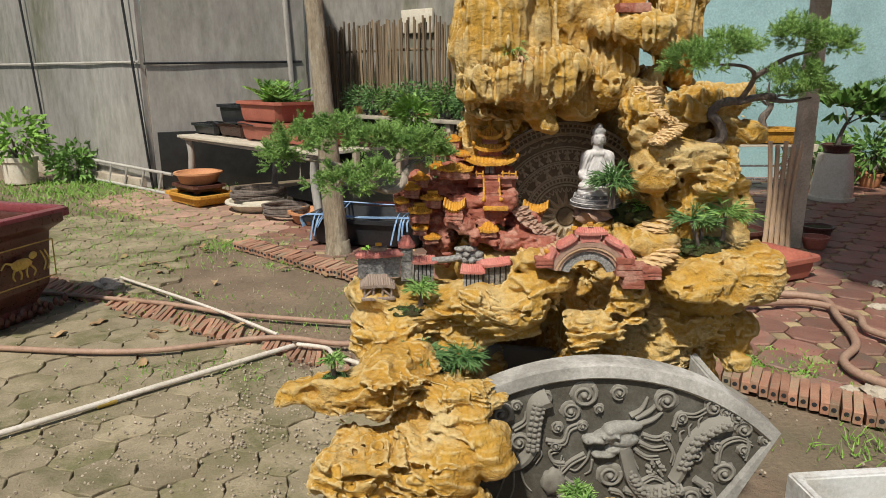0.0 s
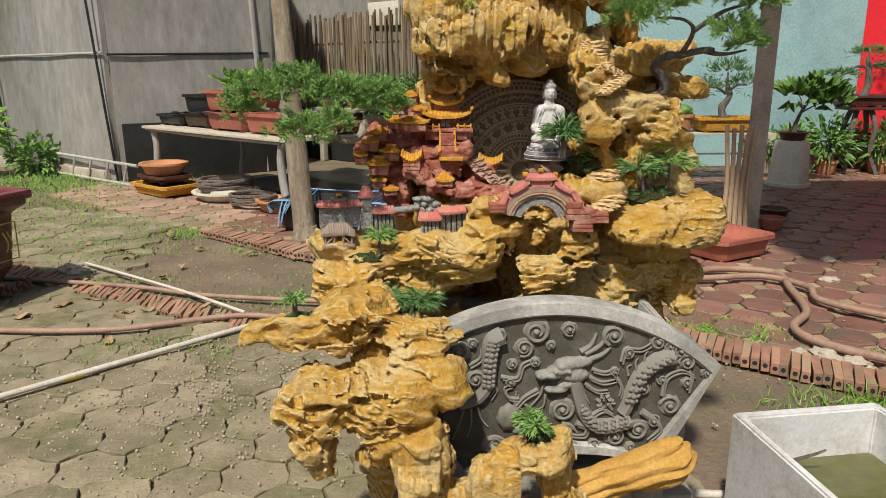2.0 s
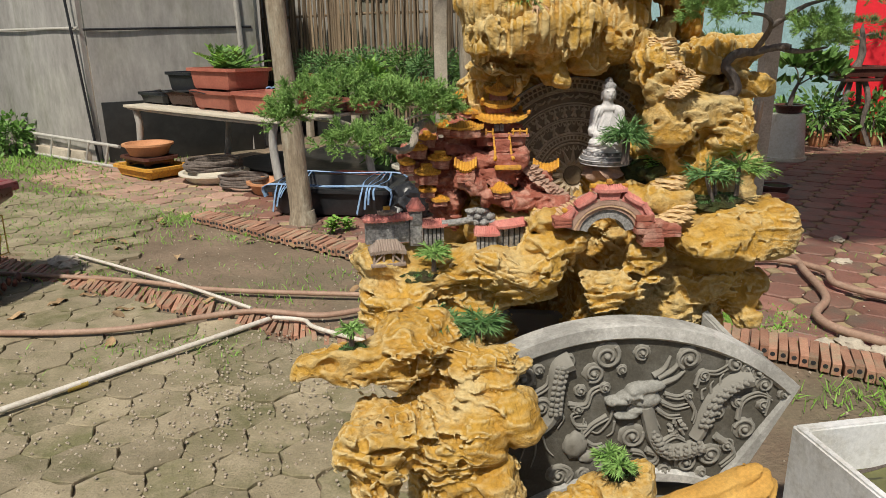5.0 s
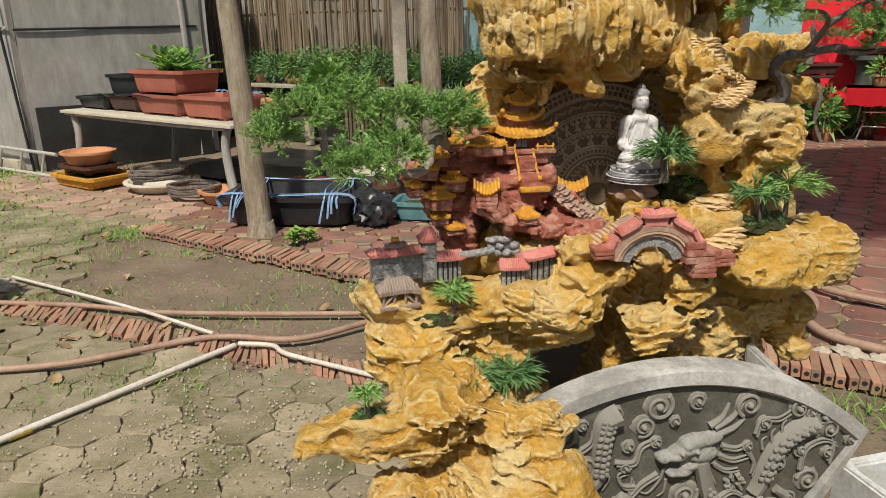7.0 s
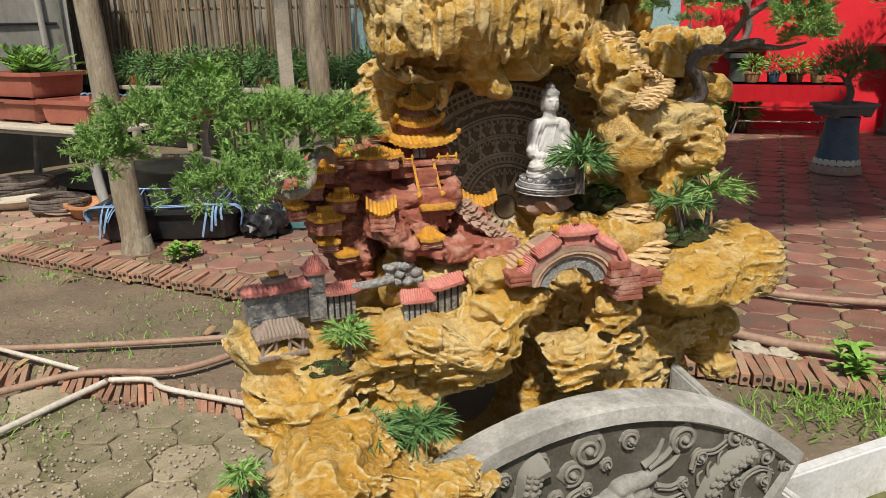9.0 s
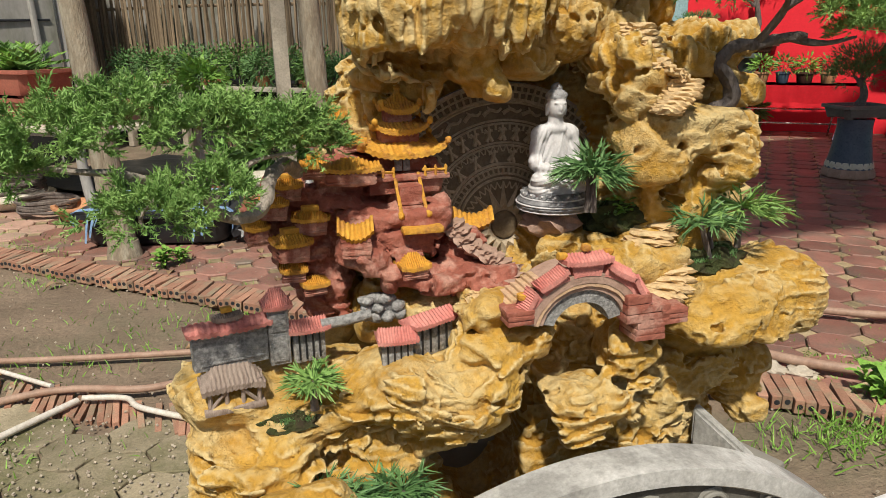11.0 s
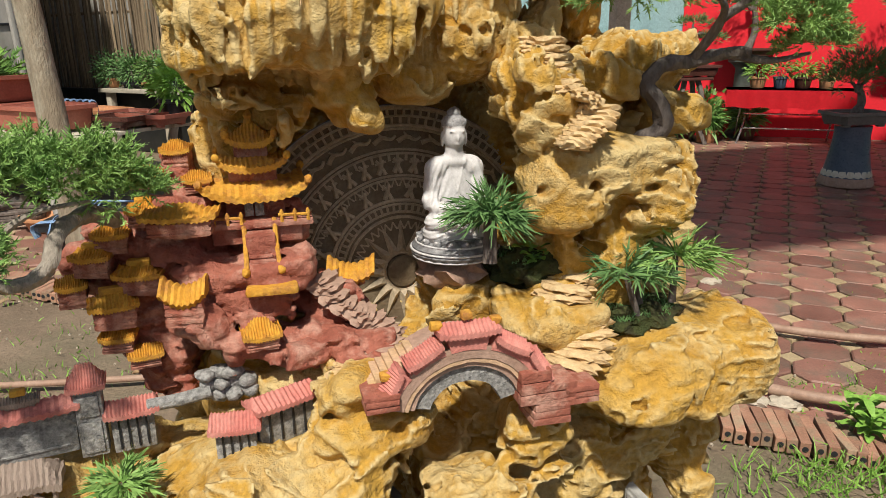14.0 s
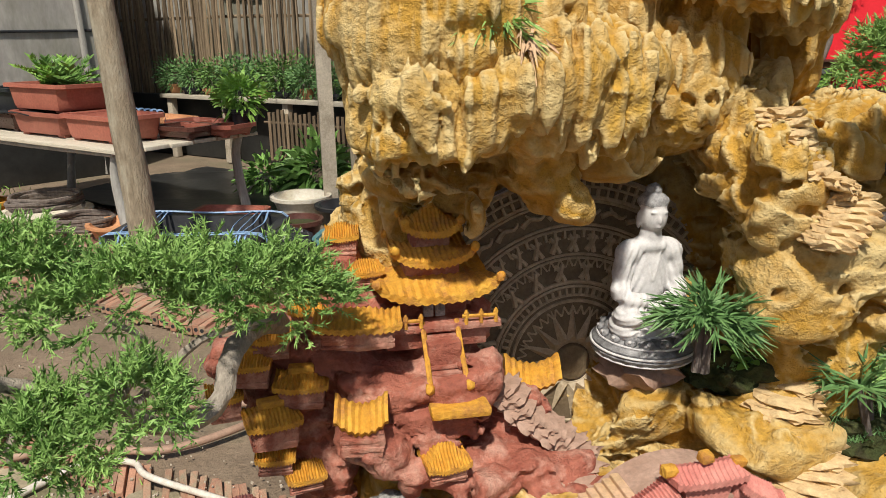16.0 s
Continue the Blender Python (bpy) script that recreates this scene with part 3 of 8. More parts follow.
def tray_pot(name, mat, w, d, h, at, rz, label, soil=True, group="", flare=1.12, feet=True):
    """A rectangular bonsai pot with a rim, hollow inside, on four feet."""
    t = thing(name, label, "pot", at, rz, group)
    bm = bmesh.new()
    rings = []
    for k, z in ((1.0, 0.02), (1.04, 0.05), (flare * 0.98, h - 0.035), (flare * 1.08, h - 0.03), (flare * 1.08, h), (flare * 0.94, h), (flare * 0.90, h - 0.04), (0.9, h * 0.45)):
        x, y, c = w / 2 * k, d / 2 * k, 0.12 * min(w, d)
        rings.append([bm.verts.new((px, py, z)) for px, py in ((-x + c, -y), (x - c, -y), (x, -y + c), (x, y - c), (x - c, y), (-x + c, y), (-x, y - c), (-x, -y + c))])
    for a, b in zip(rings, rings[1:]):
        for i in range(8):
            bm.faces.new((a[i], a[(i + 1) % 8], b[(i + 1) % 8], b[i]))
    bm.faces.new(list(reversed(rings[0])))
    bm.faces.new(rings[-1])
    part("pot_body", bm, mat, t)
    if feet:
        for x in (-1, 1):
            for y in (-1, 1):
                bm = bmesh.new()
                box(bm, (x * w * 0.38, y * d * 0.38, 0.012), (w * 0.14, d * 0.14, 0.026), bevel=0.004)
                part("foot", bm, mat, t)
    if soil:
        bm = bmesh.new()
        ball(bm, (0, 0, h * 0.72), (w * 0.49 * flare * 0.88, d * 0.49 * flare * 0.88, h * 0.14), 3, 0.2)
        part("soil", bm, MOSS, t)
    return t


def round_pot(name, mat, r, h, at, label, soil=True, group="", flare=1.25, category="pot"):
    t = thing(name, label, category, at, rng.uniform(0, 360), group)
    bm = bmesh.new()
    lathe(bm, [(r * 0.9, 0.0), (r, 0.01), (r * (1 + flare) / 2, h * 0.55), (r * flare * 0.98, h * 0.82), (r * flare * 1.07, h * 0.84), (r * flare * 1.07, h), (r * flare * 0.93, h), (r * flare * 0.88, h * 0.8), (r * 0.85, h * 0.5)], 24)
    part("pot_body", bm, mat, t)
    if soil:
        bm = bmesh.new()
        ball(bm, (0, 0, h * 0.78), (r * flare * 0.9, r * flare * 0.9, h * 0.1), 2, 0.2)
        part("soil", bm, MOSS, t)
    return t


def on_table(u, v, z=0.752):
    m = table.matrix_world @ Vector((u, v, z))
    return tuple(m)


TR = 135.5
tray_pot("bonsai_pot", POT_RED, 0.66, 0.42, 0.19, on_table(1.22, -0.38), TR, "glazed red-brown rectangular bonsai pot on a plank table", False)
tray_pot("bonsai_pot", POT_RED, 0.70, 0.44, 0.22, on_table(1.26, -0.42, 0.94), TR, "large red-brown rectangular bonsai pot stacked on another", True)
tray_pot("bonsai_pot", POT_BROWN, 0.50, 0.36, 0.15, on_table(1.90, -0.40), TR, "dark brown rectangular bonsai pot on a plank table", False)
tray_pot("bonsai_pot", POT_BLACK, 0.52, 0.38, 0.21, on_table(1.86, -0.42, 0.90), TR, "black bonsai pot stacked on a dark one", False)
tray_pot("bonsai_pot", POT_BLACK, 0.50, 0.34, 0.13, on_table(2.44, -0.36), TR, "shallow dark tray pot on a plank table", False)
strap_pot = tray_pot("strapped_pot", POT_RED, 0.58, 0.40, 0.20, on_table(0.52, -0.36), TR, "red pot wrapped in blue strapping on a plank table", False)
for k in range(9):
    bm = bmesh.new()
    x = -0.30 + k * 0.075
    tube(bm, [(x, -0.17, 0.212), (x, -0.2, 0.222), (x + 0.01, -0.245, 0.20), (x + rng.uniform(-0.03, 0.03), -0.24, 0.03 + 0.1 * rng.random())], 0.009, 0.007, n=5, steps=3, flat=0.3)
    part("strap", bm, STRAP, strap_pot)
for k, (u, v, m_, w) in enumerate(((0.25, -1.0, POT_RED, 0.5), (0.8, -1.05, POT_ORANGE, 0.42), (-0.0, -0.95, POT_RED, 0.4), (0.12, -0.72, POT_BROWN, 0.36))):
    tray_pot("bonsai_pot", m_, w, 0.3, 0.10, on_table(u, v), TR + rng.uniform(-8, 8), "shallow empty clay tray pot on a plank table", False)
for k in range(4):
    bm = bmesh.new()
    box(bm, (0, 0, 0), (0.34, 0.2, 0.008), rx=rng.uniform(-14, 14))
    wobble(bm, 0.03, 6, k)
    bmesh.ops.subdivide_edges(bm, edges=bm.edges[:], cuts=2)
    wobble(bm, 0.02, 9, k + 3)
    p = on_table(1.42 + k * 0.22, -0.22, 0.93 if k < 2 else 0.89)
    solo("plastic_scrap", bm, POT_BLACK, "crumpled strip of black plastic between stacked pots", "plastic sheet", at=p, rz=TR)

# black sheet on the soil in place of the shade behind the table
bm = bmesh.new()
box(bm, (0, 0, 0), (2.7, 1.9, 0.012))
bmesh.ops.subdivide_edges(bm, edges=bm.edges[:], cuts=12)
wobble(bm, 0.03, 5)
solo("ground_sheet", bm, SHEET_DARK, "crumpled black sheet standing in for shade on soil behind a plank table", "plastic sheet", at=on_table(1.0, -1.75, 0.03), rz=TR)


def cycad(at, n=16, length=0.5):
    t = thing("cycad", "small cycad with arching feathery green fronds in a pot", "plant", at)
    for k in range(n):
        a, e = rng.uniform(0, 6.28), rng.uniform(0.25, 1.0)
        d0 = Vector((math.cos(a) * math.cos(e), math.sin(a) * math.cos(e), math.sin(e)))
        bm = bmesh.new()
        for j in range(13):
            s = j / 13
            p = d0 * length * s - Vector((0, 0, 0.25 * length * s * s))
            for sd in (-1, 1):
                blade(bm, p, d0.cross(Vector((0, 0, 1))) * sd + d0 * 0.7 + Vector((0, 0, 0.2)), 0.12 * (1 - 0.5 * s), 0.02, 0.2, 1)
        part("frond", bm, LEAF if k % 3 else WEED, t, smooth=False)
    return t


cycad(on_table(1.38, -0.42, 1.13), 16, 0.42)
cycad(on_table(1.14, -0.44, 1.13), 14, 0.40)

# pots and coils on the paving under the table
tray_pot("tray_pot", POT_YELLOW, 0.62, 0.44, 0.13, (-2.78, 7.98, 0.012), -42, "mustard yellow tray pot on red paving")
tray_pot("tray_pot", POT_BROWN, 0.46, 0.34, 0.09, (-2.80, 8.00, 0.145), -42, "dark brown tray pot stacked on a mustard one", False)
round_pot("bowl_pot", POT_ORANGE, 0.20, 0.13, (-2.80, 8.0, 0.237), "oval orange clay bowl on top of stacked trays", False)


def coil(at, r, mat, label, turns=5):
    t = thing("rope_coil", label, "coil", at)
    bm = bmesh.new()
    pts = []
    for i in range(turns * 10):
        a = i / 10 * 2 * math.pi
        q = r * (0.5 + 0.5 * rng.uniform(0.75, 1.0))
        pts.append((math.cos(a) * q, math.sin(a) * q, 0.03 + 0.10 * i / (turns * 10) + rng.uniform(0, 0.02)))
    tube(bm, pts, 0.016, n=6, steps=2)
    part("vine", bm, mat, t)
    return t


round_pot("basin", BUCKETWHITE, 0.27, 0.10, (-2.02, 7.60, 0.012), "shallow white plastic basin on red paving", False, category="basin")
coil((-2.02, 7.60, 0.10), 0.30, BARK_GREY, "coil of dark dried vines in a white basin", 6)
coil((-1.62, 7.12, 0.012), 0.24, BARK_GREY, "coil of dark dried vines on red paving", 4)
round_pot("bowl_pot", POT_ORANGE, 0.19, 0.12, (-1.30, 6.90, 0.012), "wide orange terracotta bowl on red paving", False)

# blue-strapped dark tub, black bag and further pots behind the tree
tub = tray_pot("plastic_tub", POT_BLACK, 0.92, 0.58, 0.24, (-0.62, 6.12, 0.012), -14, "large black rectangular tub bound with blue straps", False, feet=False)
for x in (-0.43, 0.30):
    for k in range(4):
        bm = bmesh.new()
        xx = x + k * 0.030 + rng.uniform(-0.008, 0.008)
        tube(bm, [(xx + 0.02, 0.36, 0.10), (xx, 0.325, 0.262), (xx + 0.03 * k - 0.04, 0.0, 0.262), (xx + 0.02, -0.33, 0.262), (xx + rng.uniform(-0.05, 0.03), -0.36, 0.05 + 0.04 * k)], 0.011, n=5, steps=4, flat=0.35)
        part("strap", bm, STRAP, tub)
for y in (-0.325, -0.30, -0.275, 0.29, 0.315):
    bm = bmesh.new()
    tube(bm, [(-0.53, y * 0.96, 0.16), (-0.50, y, 0.264), (0.0, y + rng.uniform(-0.01, 0.01), 0.258), (0.50, y, 0.264), (0.53, y * 0.96, 0.12)], 0.012, n=5, steps=4, flat=0.35)
    part("strap", bm, STRAP, tub)
bm = bmesh.new()
ball(bm, (0, 0, 0.13), (0.17, 0.15, 0.15), 4, 0.25, 9)
wobble(bm, 0.02, 22)
solo("plastic_bag", bm, POT_BLACK, "crumpled black plastic bag of soil on red paving", "bag", at=(-0.02, 5.78, 0.012))
tray_pot("teal_pot", POT_BLUE, 0.46, 0.30, 0.16, (0.42, 5.92, 0.012), -20, "teal glazed rectangular pot on red paving")
round_pot("clay_pot", POT_BROWN, 0.14, 0.20, (0.05, 6.35, 0.012), "dark round clay pot on red paving")
tray_pot("tray_pot", POT_RED, 0.50, 0.36, 0.13, (-0.50, 7.05, 0.012), -20, "red clay tray pot lying on paving", False)
round_pot("basin", BUCKETWHITE, 0.20, 0.17, (0.10, 7.35, 0.012), "grey-white round basin behind the table", False, category="basin")
round_pot("basin", POT_BLACK, 0.19, 0.16, (0.45, 6.95, 0.012), "dark round basin beside a tree", False, category="basin")


def bush(at, r, n, mat, label, leaf=0.05, name="shrub", lw=0.5):
    t = thing(name, label, "plant", at)
    for k in range(4):
        bm = bmesh.new()
        a = k * 1.6 + rng.random()
        e = Vector((math.cos(a) * r * 0.5, math.sin(a) * r * 0.5, r * 0.8))
        tube(bm, [(0, 0, 0), e * 0.5 + Vector((0, 0, 0.05 * r)), e], r * 0.05, r * 0.02, n=5, steps=3)
        part("stem", bm, BARK_GREY, t)
    for k in range(3):
        bm = bmesh.new()
        for _ in range(n // 3):
            u = Vector((rng.gauss(0, 1), rng.gauss(0, 1), rng.gauss(0, 0.8))).normalized()
            p = Vector((0, 0, r * 0.85)) + u * r * rng.uniform(0.35, 1.0) * (1 + 0.4 * noise.noise(u * 2 + Vector((k, r, at[0]))))
            p.z = max(p.z, 0.01)
            blade(bm, p, u + Vector((0, 0, 0.4)), leaf * rng.uniform(0.7, 1.3), leaf * lw, 0.4, 2)
        part("crown", bm, mat, t, smooth=False)
    return t


# small potted bonsai on the long bench: a few kinds, then copies
def bench_at(u, v, z=0.826):
    p = BENCH_A + bdir * u
    q = Vector((-bdir.y, bdir.x))
    return (p.x + q.x * v, p.y + q.y * v, z)


for i in range(22):
    u = 0.1 + i * 0.186
    r = rng.uniform(0.18, 0.31)
    v = 0.18 + 0.36 * (i % 2)
    p = bench_at(u, v)
    m_ = (POT_ORANGE, POT_BROWN, POT_BLACK, POT_RED)[i % 4]
    if i % 3 == 0:
        round_pot("small_pot", m_, 0.07, 0.12, p, "small round clay pot on a plank bench", group="pots on the bench")
    else:
        tray_pot("small_pot", m_, 0.26, 0.18, 0.08, p, bang, "small rectangular bonsai pot on a plank bench", group="pots on the bench")
    bush((p[0], p[1], p[2] + 0.04), r, 620, (NEEDLE_DARK, LEAF, NEEDLE_DARK)[i % 3], "small dense green bonsai in a bench pot", 0.055, "bench_bonsai", 0.35)
sp = on_table(-0.02, -1.16)
round_pot("clay_pot", POT_BLACK, 0.11, 0.20, sp, "dark pot holding a yellow-green shrub on a plank table", False)
bush((sp[0], sp[1], sp[2] + 0.14), 0.20, 420, WEED, "yellow-green leafy shrub in a dark pot", 0.07, lw=0.5)
bush((0.3, 8.0, 0.0), 0.34, 380, LEAF, "dark leafy weeds growing under a plant bench", 0.16, "weed_clump", 0.35)
bush((-0.2, 8.3, 0.0), 0.24, 240, LEAF, "dark leafy weeds growing under a plant bench", 0.12, "weed_clump", 0.35)

# big carved planter near the concrete paving
planter = thing("big_planter", "large dark brown glazed planter with a gilt horse panel", "planter", (-2.85, 3.95, 0.008), 75)
bm = bmesh.new()
rings = []
for k, z in ((0.80, 0.0), (0.86, 0.04), (0.80, 0.09), (0.86, 0.14), (0.94, 0.20), (1.0, 0.52), (1.05, 0.54), (1.14, 0.57), (1.14, 0.63), (1.02, 0.63), (0.97, 0.58), (0.95, 0.40)):
    x, y, c = 0.44 * k, 0.40 * k, 0.10
    rings.append([bm.verts.new((px, py, z)) for px, py in ((-x + c, -y), (x - c, -y), (x, -y + c), (x, y - c), (x - c, y), (-x + c, y), (-x, y - c), (-x, -y + c))])
for a, b in zip(rings, rings[1:]):
    for i in range(8):
        bm.faces.new((a[i], a[(i + 1) % 8], b[(i + 1) % 8], b[i]))
bm.faces.new(list(reversed(rings[0])))
bm.faces.new(rings[-1])
bmesh.ops.bevel(bm, geom=bm.edges[:], offset=0.006, segments=1, affect="EDGES")
part("planter_body", bm, POT_BROWN, planter)
bm = bmesh.new()
for s_, c_ in (((0.92, 0.07), (0, -0.42)), ((0.92, 0.07), (0, 0.42)), ((0.07, 0.78), (-0.465, 0)), ((0.07, 0.78), (0.465, 0))):
    box(bm, (c_[0], c_[1], 0.622), (s_[0], s_[1], 0.055), bevel=0.014)
part("rim_lip", bm, material("maroon_rim", (0.17, 0.04, 0.045), (0.25, 0.07, 0.075), 6, 0.3, 0.2, 40), planter)
for k in range(22):
    bm = bmesh.new()
    a = -0.42 + k * 0.04
    ball(bm, (a, -0.372, 0.05 + 0.02 * (k % 2)), (0.022, 0.014, 0.03), 1, 0.3)
    part("carved_scroll", bm, POT_BROWN, planter)
# gilt outlines of the panel: a plain four-legged shape, frame and sprigs
def gilt(pts, r=0.004, front=True):
    bm = bmesh.new()
    tube(bm, pts, r, n=5, steps=3)
    part("gilt_line", bm, GOLD, planter)


for x0, x1 in ((-0.30, 0.34),):
    for z in (0.25, 0.47):
        gilt([(x0, -0.409, z), (x1, -0.413, z)], 0.004)
    for x in (x0, x1):
        gilt([(x, -0.409, 0.25), (x, -0.412, 0.47)], 0.004)
bm = bmesh.new()
ball(bm, (0.10, -0.413, 0.37), (0.075, 0.008, 0.036), 2, 0.15)
ball(bm, (0.185, -0.413, 0.405), (0.03, 0.008, 0.022), 2, 0.1)
for x, s in ((0.05, -0.02), (0.075, 0.015), (0.135, -0.01), (0.16, 0.03)):
    tube(bm, [(x, -0.413, 0.35), (x + s, -0.413, 0.315), (x + s * 0.4, -0.413, 0.285)], 0.007, 0.005, n=5, steps=3)
tube(bm, [(0.03, -0.413, 0.385), (-0.01, -0.413, 0.40), (-0.04, -0.413, 0.37)], 0.008, 0.004, n=5, steps=3)
part("gilt_horse", bm, GOLD, planter)
for x in (-0.2, 0.25, 0.28):
    gilt([(x, -0.413, 0.30), (x + 0.02, -0.413, 0.35), (x - 0.01, -0.413, 0.42)], 0.005)

# right-hand side of the yard
tray_pot("red_planter", POT_RED, 0.50, 0.44, 0.17, (2.30, 4.98, 0.012), 28, "large red clay planter standing on red paving", False)
round_pot("bowl_pot", POT_RED, 0.085, 0.10, (3.10, 5.82, 0.012), "small red clay bowl at the foot of a post", False)
round_pot("bowl_pot", POT_BROWN, 0.11, 0.09, (3.36, 6.3, 0.012), "small brown clay bowl on red paving", True)
tray_pot("tray_pot", POT_BROWN, 0.42, 0.32, 0.13, (2.52, 6.0, 0.012), 20, "brown tray pot on red paving", True)

bucket = thing("upturned_bucket", "cream plastic bucket turned upside down on paving", "bucket", (4.45, 8.15, 0.012))
bm = bmesh.new()
lathe(bm, [(0.245, 0.0), (0.25, 0.015), (0.25, 0.045), (0.228, 0.05), (0.215, 0.20), (0.195, 0.42), (0.19, 0.50), (0.18, 0.535), (0.15, 0.54)], 40, ribs=20, rib=0.008)
part("bucket_body", bm, BUCKETWHITE, bucket)
round_pot("bonsai_pot", POT_BROWN, 0.13, 0.10, (4.45, 8.15, 0.552), "dark oval bonsai pot on an upturned bucket")


def bonsai(name, at, trunk_pts, r0, pads, mat, label, leaf=0.05, lw=0.2):
    t = thing(name, label, "bonsai", at)
    bm = bmesh.new()
    tube(bm, trunk_pts, r0, r0 * 0.45, n=9, steps=5, knobs=0.3)
    part("trunk", bm, BARK_GREY, t)
    top = Vector(trunk_pts[-1])
    for x, y, z, rx, ry, rz, n in pads:
        bm = bmesh.new()
        tube(bm, [top * 0.75, (top + Vector((x, y, z))) / 2, (x, y, z)], r0 * 0.35, r0 * 0.15, n=6, steps=3, knobs=0.2)
        part("branch", bm, BARK_GREY, t)
        bm = bmesh.new()
        for _ in range(n):
            u = Vector((rng.gauss(0, 1), rng.gauss(0, 1), rng.gauss(0, 1))).normalized()
            u.z = abs(u.z) if rng.random() < 0.8 else u.z
            k = rng.uniform(0.5, 1.0) * (1 + 0.3 * noise.noise(u * 2.5 + Vector((x, y, z))))
            p = Vector((x + u.x * rx * k, y + u.y * ry * k, z + u.z * rz * k))
            for _j in range(3):
                blade(bm, p, u + Vector((rng.gauss(0, 0.4), rng.gauss(0, 0.4), 0.5)), leaf, leaf * lw, 0.1, 1)
        part("foliage", bm, mat, t, smooth=False)
    return t


bonsai("pot_tree", (4.45, 8.15, 0.63), [(0, 0, 0), (0.03, 0, 0.15), (0.10, 0, 0.32)], 0.03, [(0.25, 0, 0.50, 0.2, 0.2, 0.12, 45), (0.0, 0, 0.45, 0.18, 0.2, 0.12, 40), (0.42, 0, 0.35, 0.2, 0.15, 0.14, 45)], LEAF, "leafy young tree with broad green leaves in a pot", 0.14, 0.5)


def folding_table(at, w, h, rz, label, cloth=None):
    t = thing("folding_table", label, "table", at, rz)
    bm = bmesh.new()
    box(bm, (0, 0, h - 0.015), (w, 0.5, 0.03), bevel=0.006)
    part("tabletop", bm, PLANK, t)
    for x in (-w * 0.38, w * 0.38):
        for s in (-1, 1):
            bm = bmesh.new()
            tube(bm, [(x, s * 0.22, h - 0.03), (x + 0.04 * s, 0, h * 0.5), (x - 0.05, -s * 0.24, 0.0)], 0.014, n=8, steps=4)
            part("leg", bm, CHROME, t)
    for z in (h * 0.28, h * 0.55):
        bm = bmesh.new()
        tube(bm, [(-w * 0.38, -0.1, z), (w * 0.38, -0.1, z)], 0.012, n=8, steps=2)
        part("crossbar", bm, CHROME, t)
    return t


folding_table((3.75, 8.75, 0.012), 1.15, 0.60, 0, "low folding table with chrome legs on paving")
tray_pot("mustard_pot", POT_YELLOW, 0.66, 0.42, 0.18, (3.85, 8.70, 0.612), 0, "mustard yellow rectangular bonsai pot on a folding table")
bonsai("pine_bonsai", (3.85, 8.70, 0.75), [(0, 0, 0), (-0.04, 0, 0.15), (0.05, 0, 0.3), (0.0, 0, 0.42)], 0.055, [(-0.28, 0, 0.38, 0.26, 0.2, 0.13, 260), (0.25, 0, 0.42, 0.28, 0.22, 0.13, 260), (0, 0, 0.58, 0.28, 0.24, 0.16, 300)], NEEDLE_DARK, "broad dark green pine bonsai with a thick trunk", 0.06, 0.12)
round_pot("clay_pot", POT_ORANGE, 0.12, 0.22, (3.28, 8.62, 0.612), "flared clay pot on a folding table")
bm = bmesh.new()
ball(bm, (0, 0, 0), (0.13, 0.13, 0.09), 3, 0.3, 8)
solo("succulent", bm, LEAF, "low round green succulent in a clay pot", "plant", at=(3.28, 8.62, 0.86))

rt = folding_table((7.15, 8.75, 0.012), 1.5, 0.70, -36, "folding table with chrome legs under red cloth")
cl = thing("tablecloth", "bright red tablecloth hanging over a folding table", "tablecloth", (7.15, 8.75, 0.712), -36)
bm = bmesh.new()
N = 40
top = [[bm.verts.new((-0.8 + 1.6 * i / N, y, 0.006)) for i in range(N + 1)] for y in (0.3, -0.3)]
hem = [bm.verts.new((-0.8 + 1.6 * i / N, -0.32 + 0.015 * math.sin(i * 1.3), -0.22 + 0.01 * math.sin(i * 0.7))) for i in range(N + 1)]
for i in range(N):
    bm.faces.new((top[0][i], top[1][i], top[1][i + 1], top[0][i + 1]))
    bm.faces.new((top[1][i], hem[i], hem[i + 1], top[1][i + 1]))
bmesh.ops.solidify(bm, geom=bm.faces[:], thickness=0.004)
part("cloth", bm, REDCLOTH, cl)
for k, (u, m_, r) in enumerate(((-0.42, POT_ORANGE, 0.085), (-0.15, STAND_BLUE, 0.07), (0.12, POT_BROWN, 0.09), (0.4, POT_ORANGE, 0.08))):
    c, s = math.cos(radians(-36)), math.sin(radians(-36))
    p = (7.15 + u * c, 8.75 + u * s, 0.723)
    round_pot("small_pot", m_, r, 0.15, p, "small glazed pot on a red tablecloth", group="pots on the red table")
    bush((p[0], p[1], p[2] + 0.12), 0.15, 160, (WEED, LEAF)[k % 2], "small leafy plant in a pot on the red table", 0.07, "small_plant", 0.3)

def carved_stand(at, label):
    t = thing("stone_pedestal", label, "pedestal", at)
    bm = bmesh.new()
    lathe(bm, [(0.20, 0.0), (0.20, 0.06), (0.14, 0.10), (0.12, 0.2), (0.13, 0.7), (0.12, 0.95), (0.16, 1.0), (0.22, 1.04), (0.22, 1.10)], 20, ribs=5, rib=0.03)
    part("shaft", bm, CARVEDPOST, t)
    return t


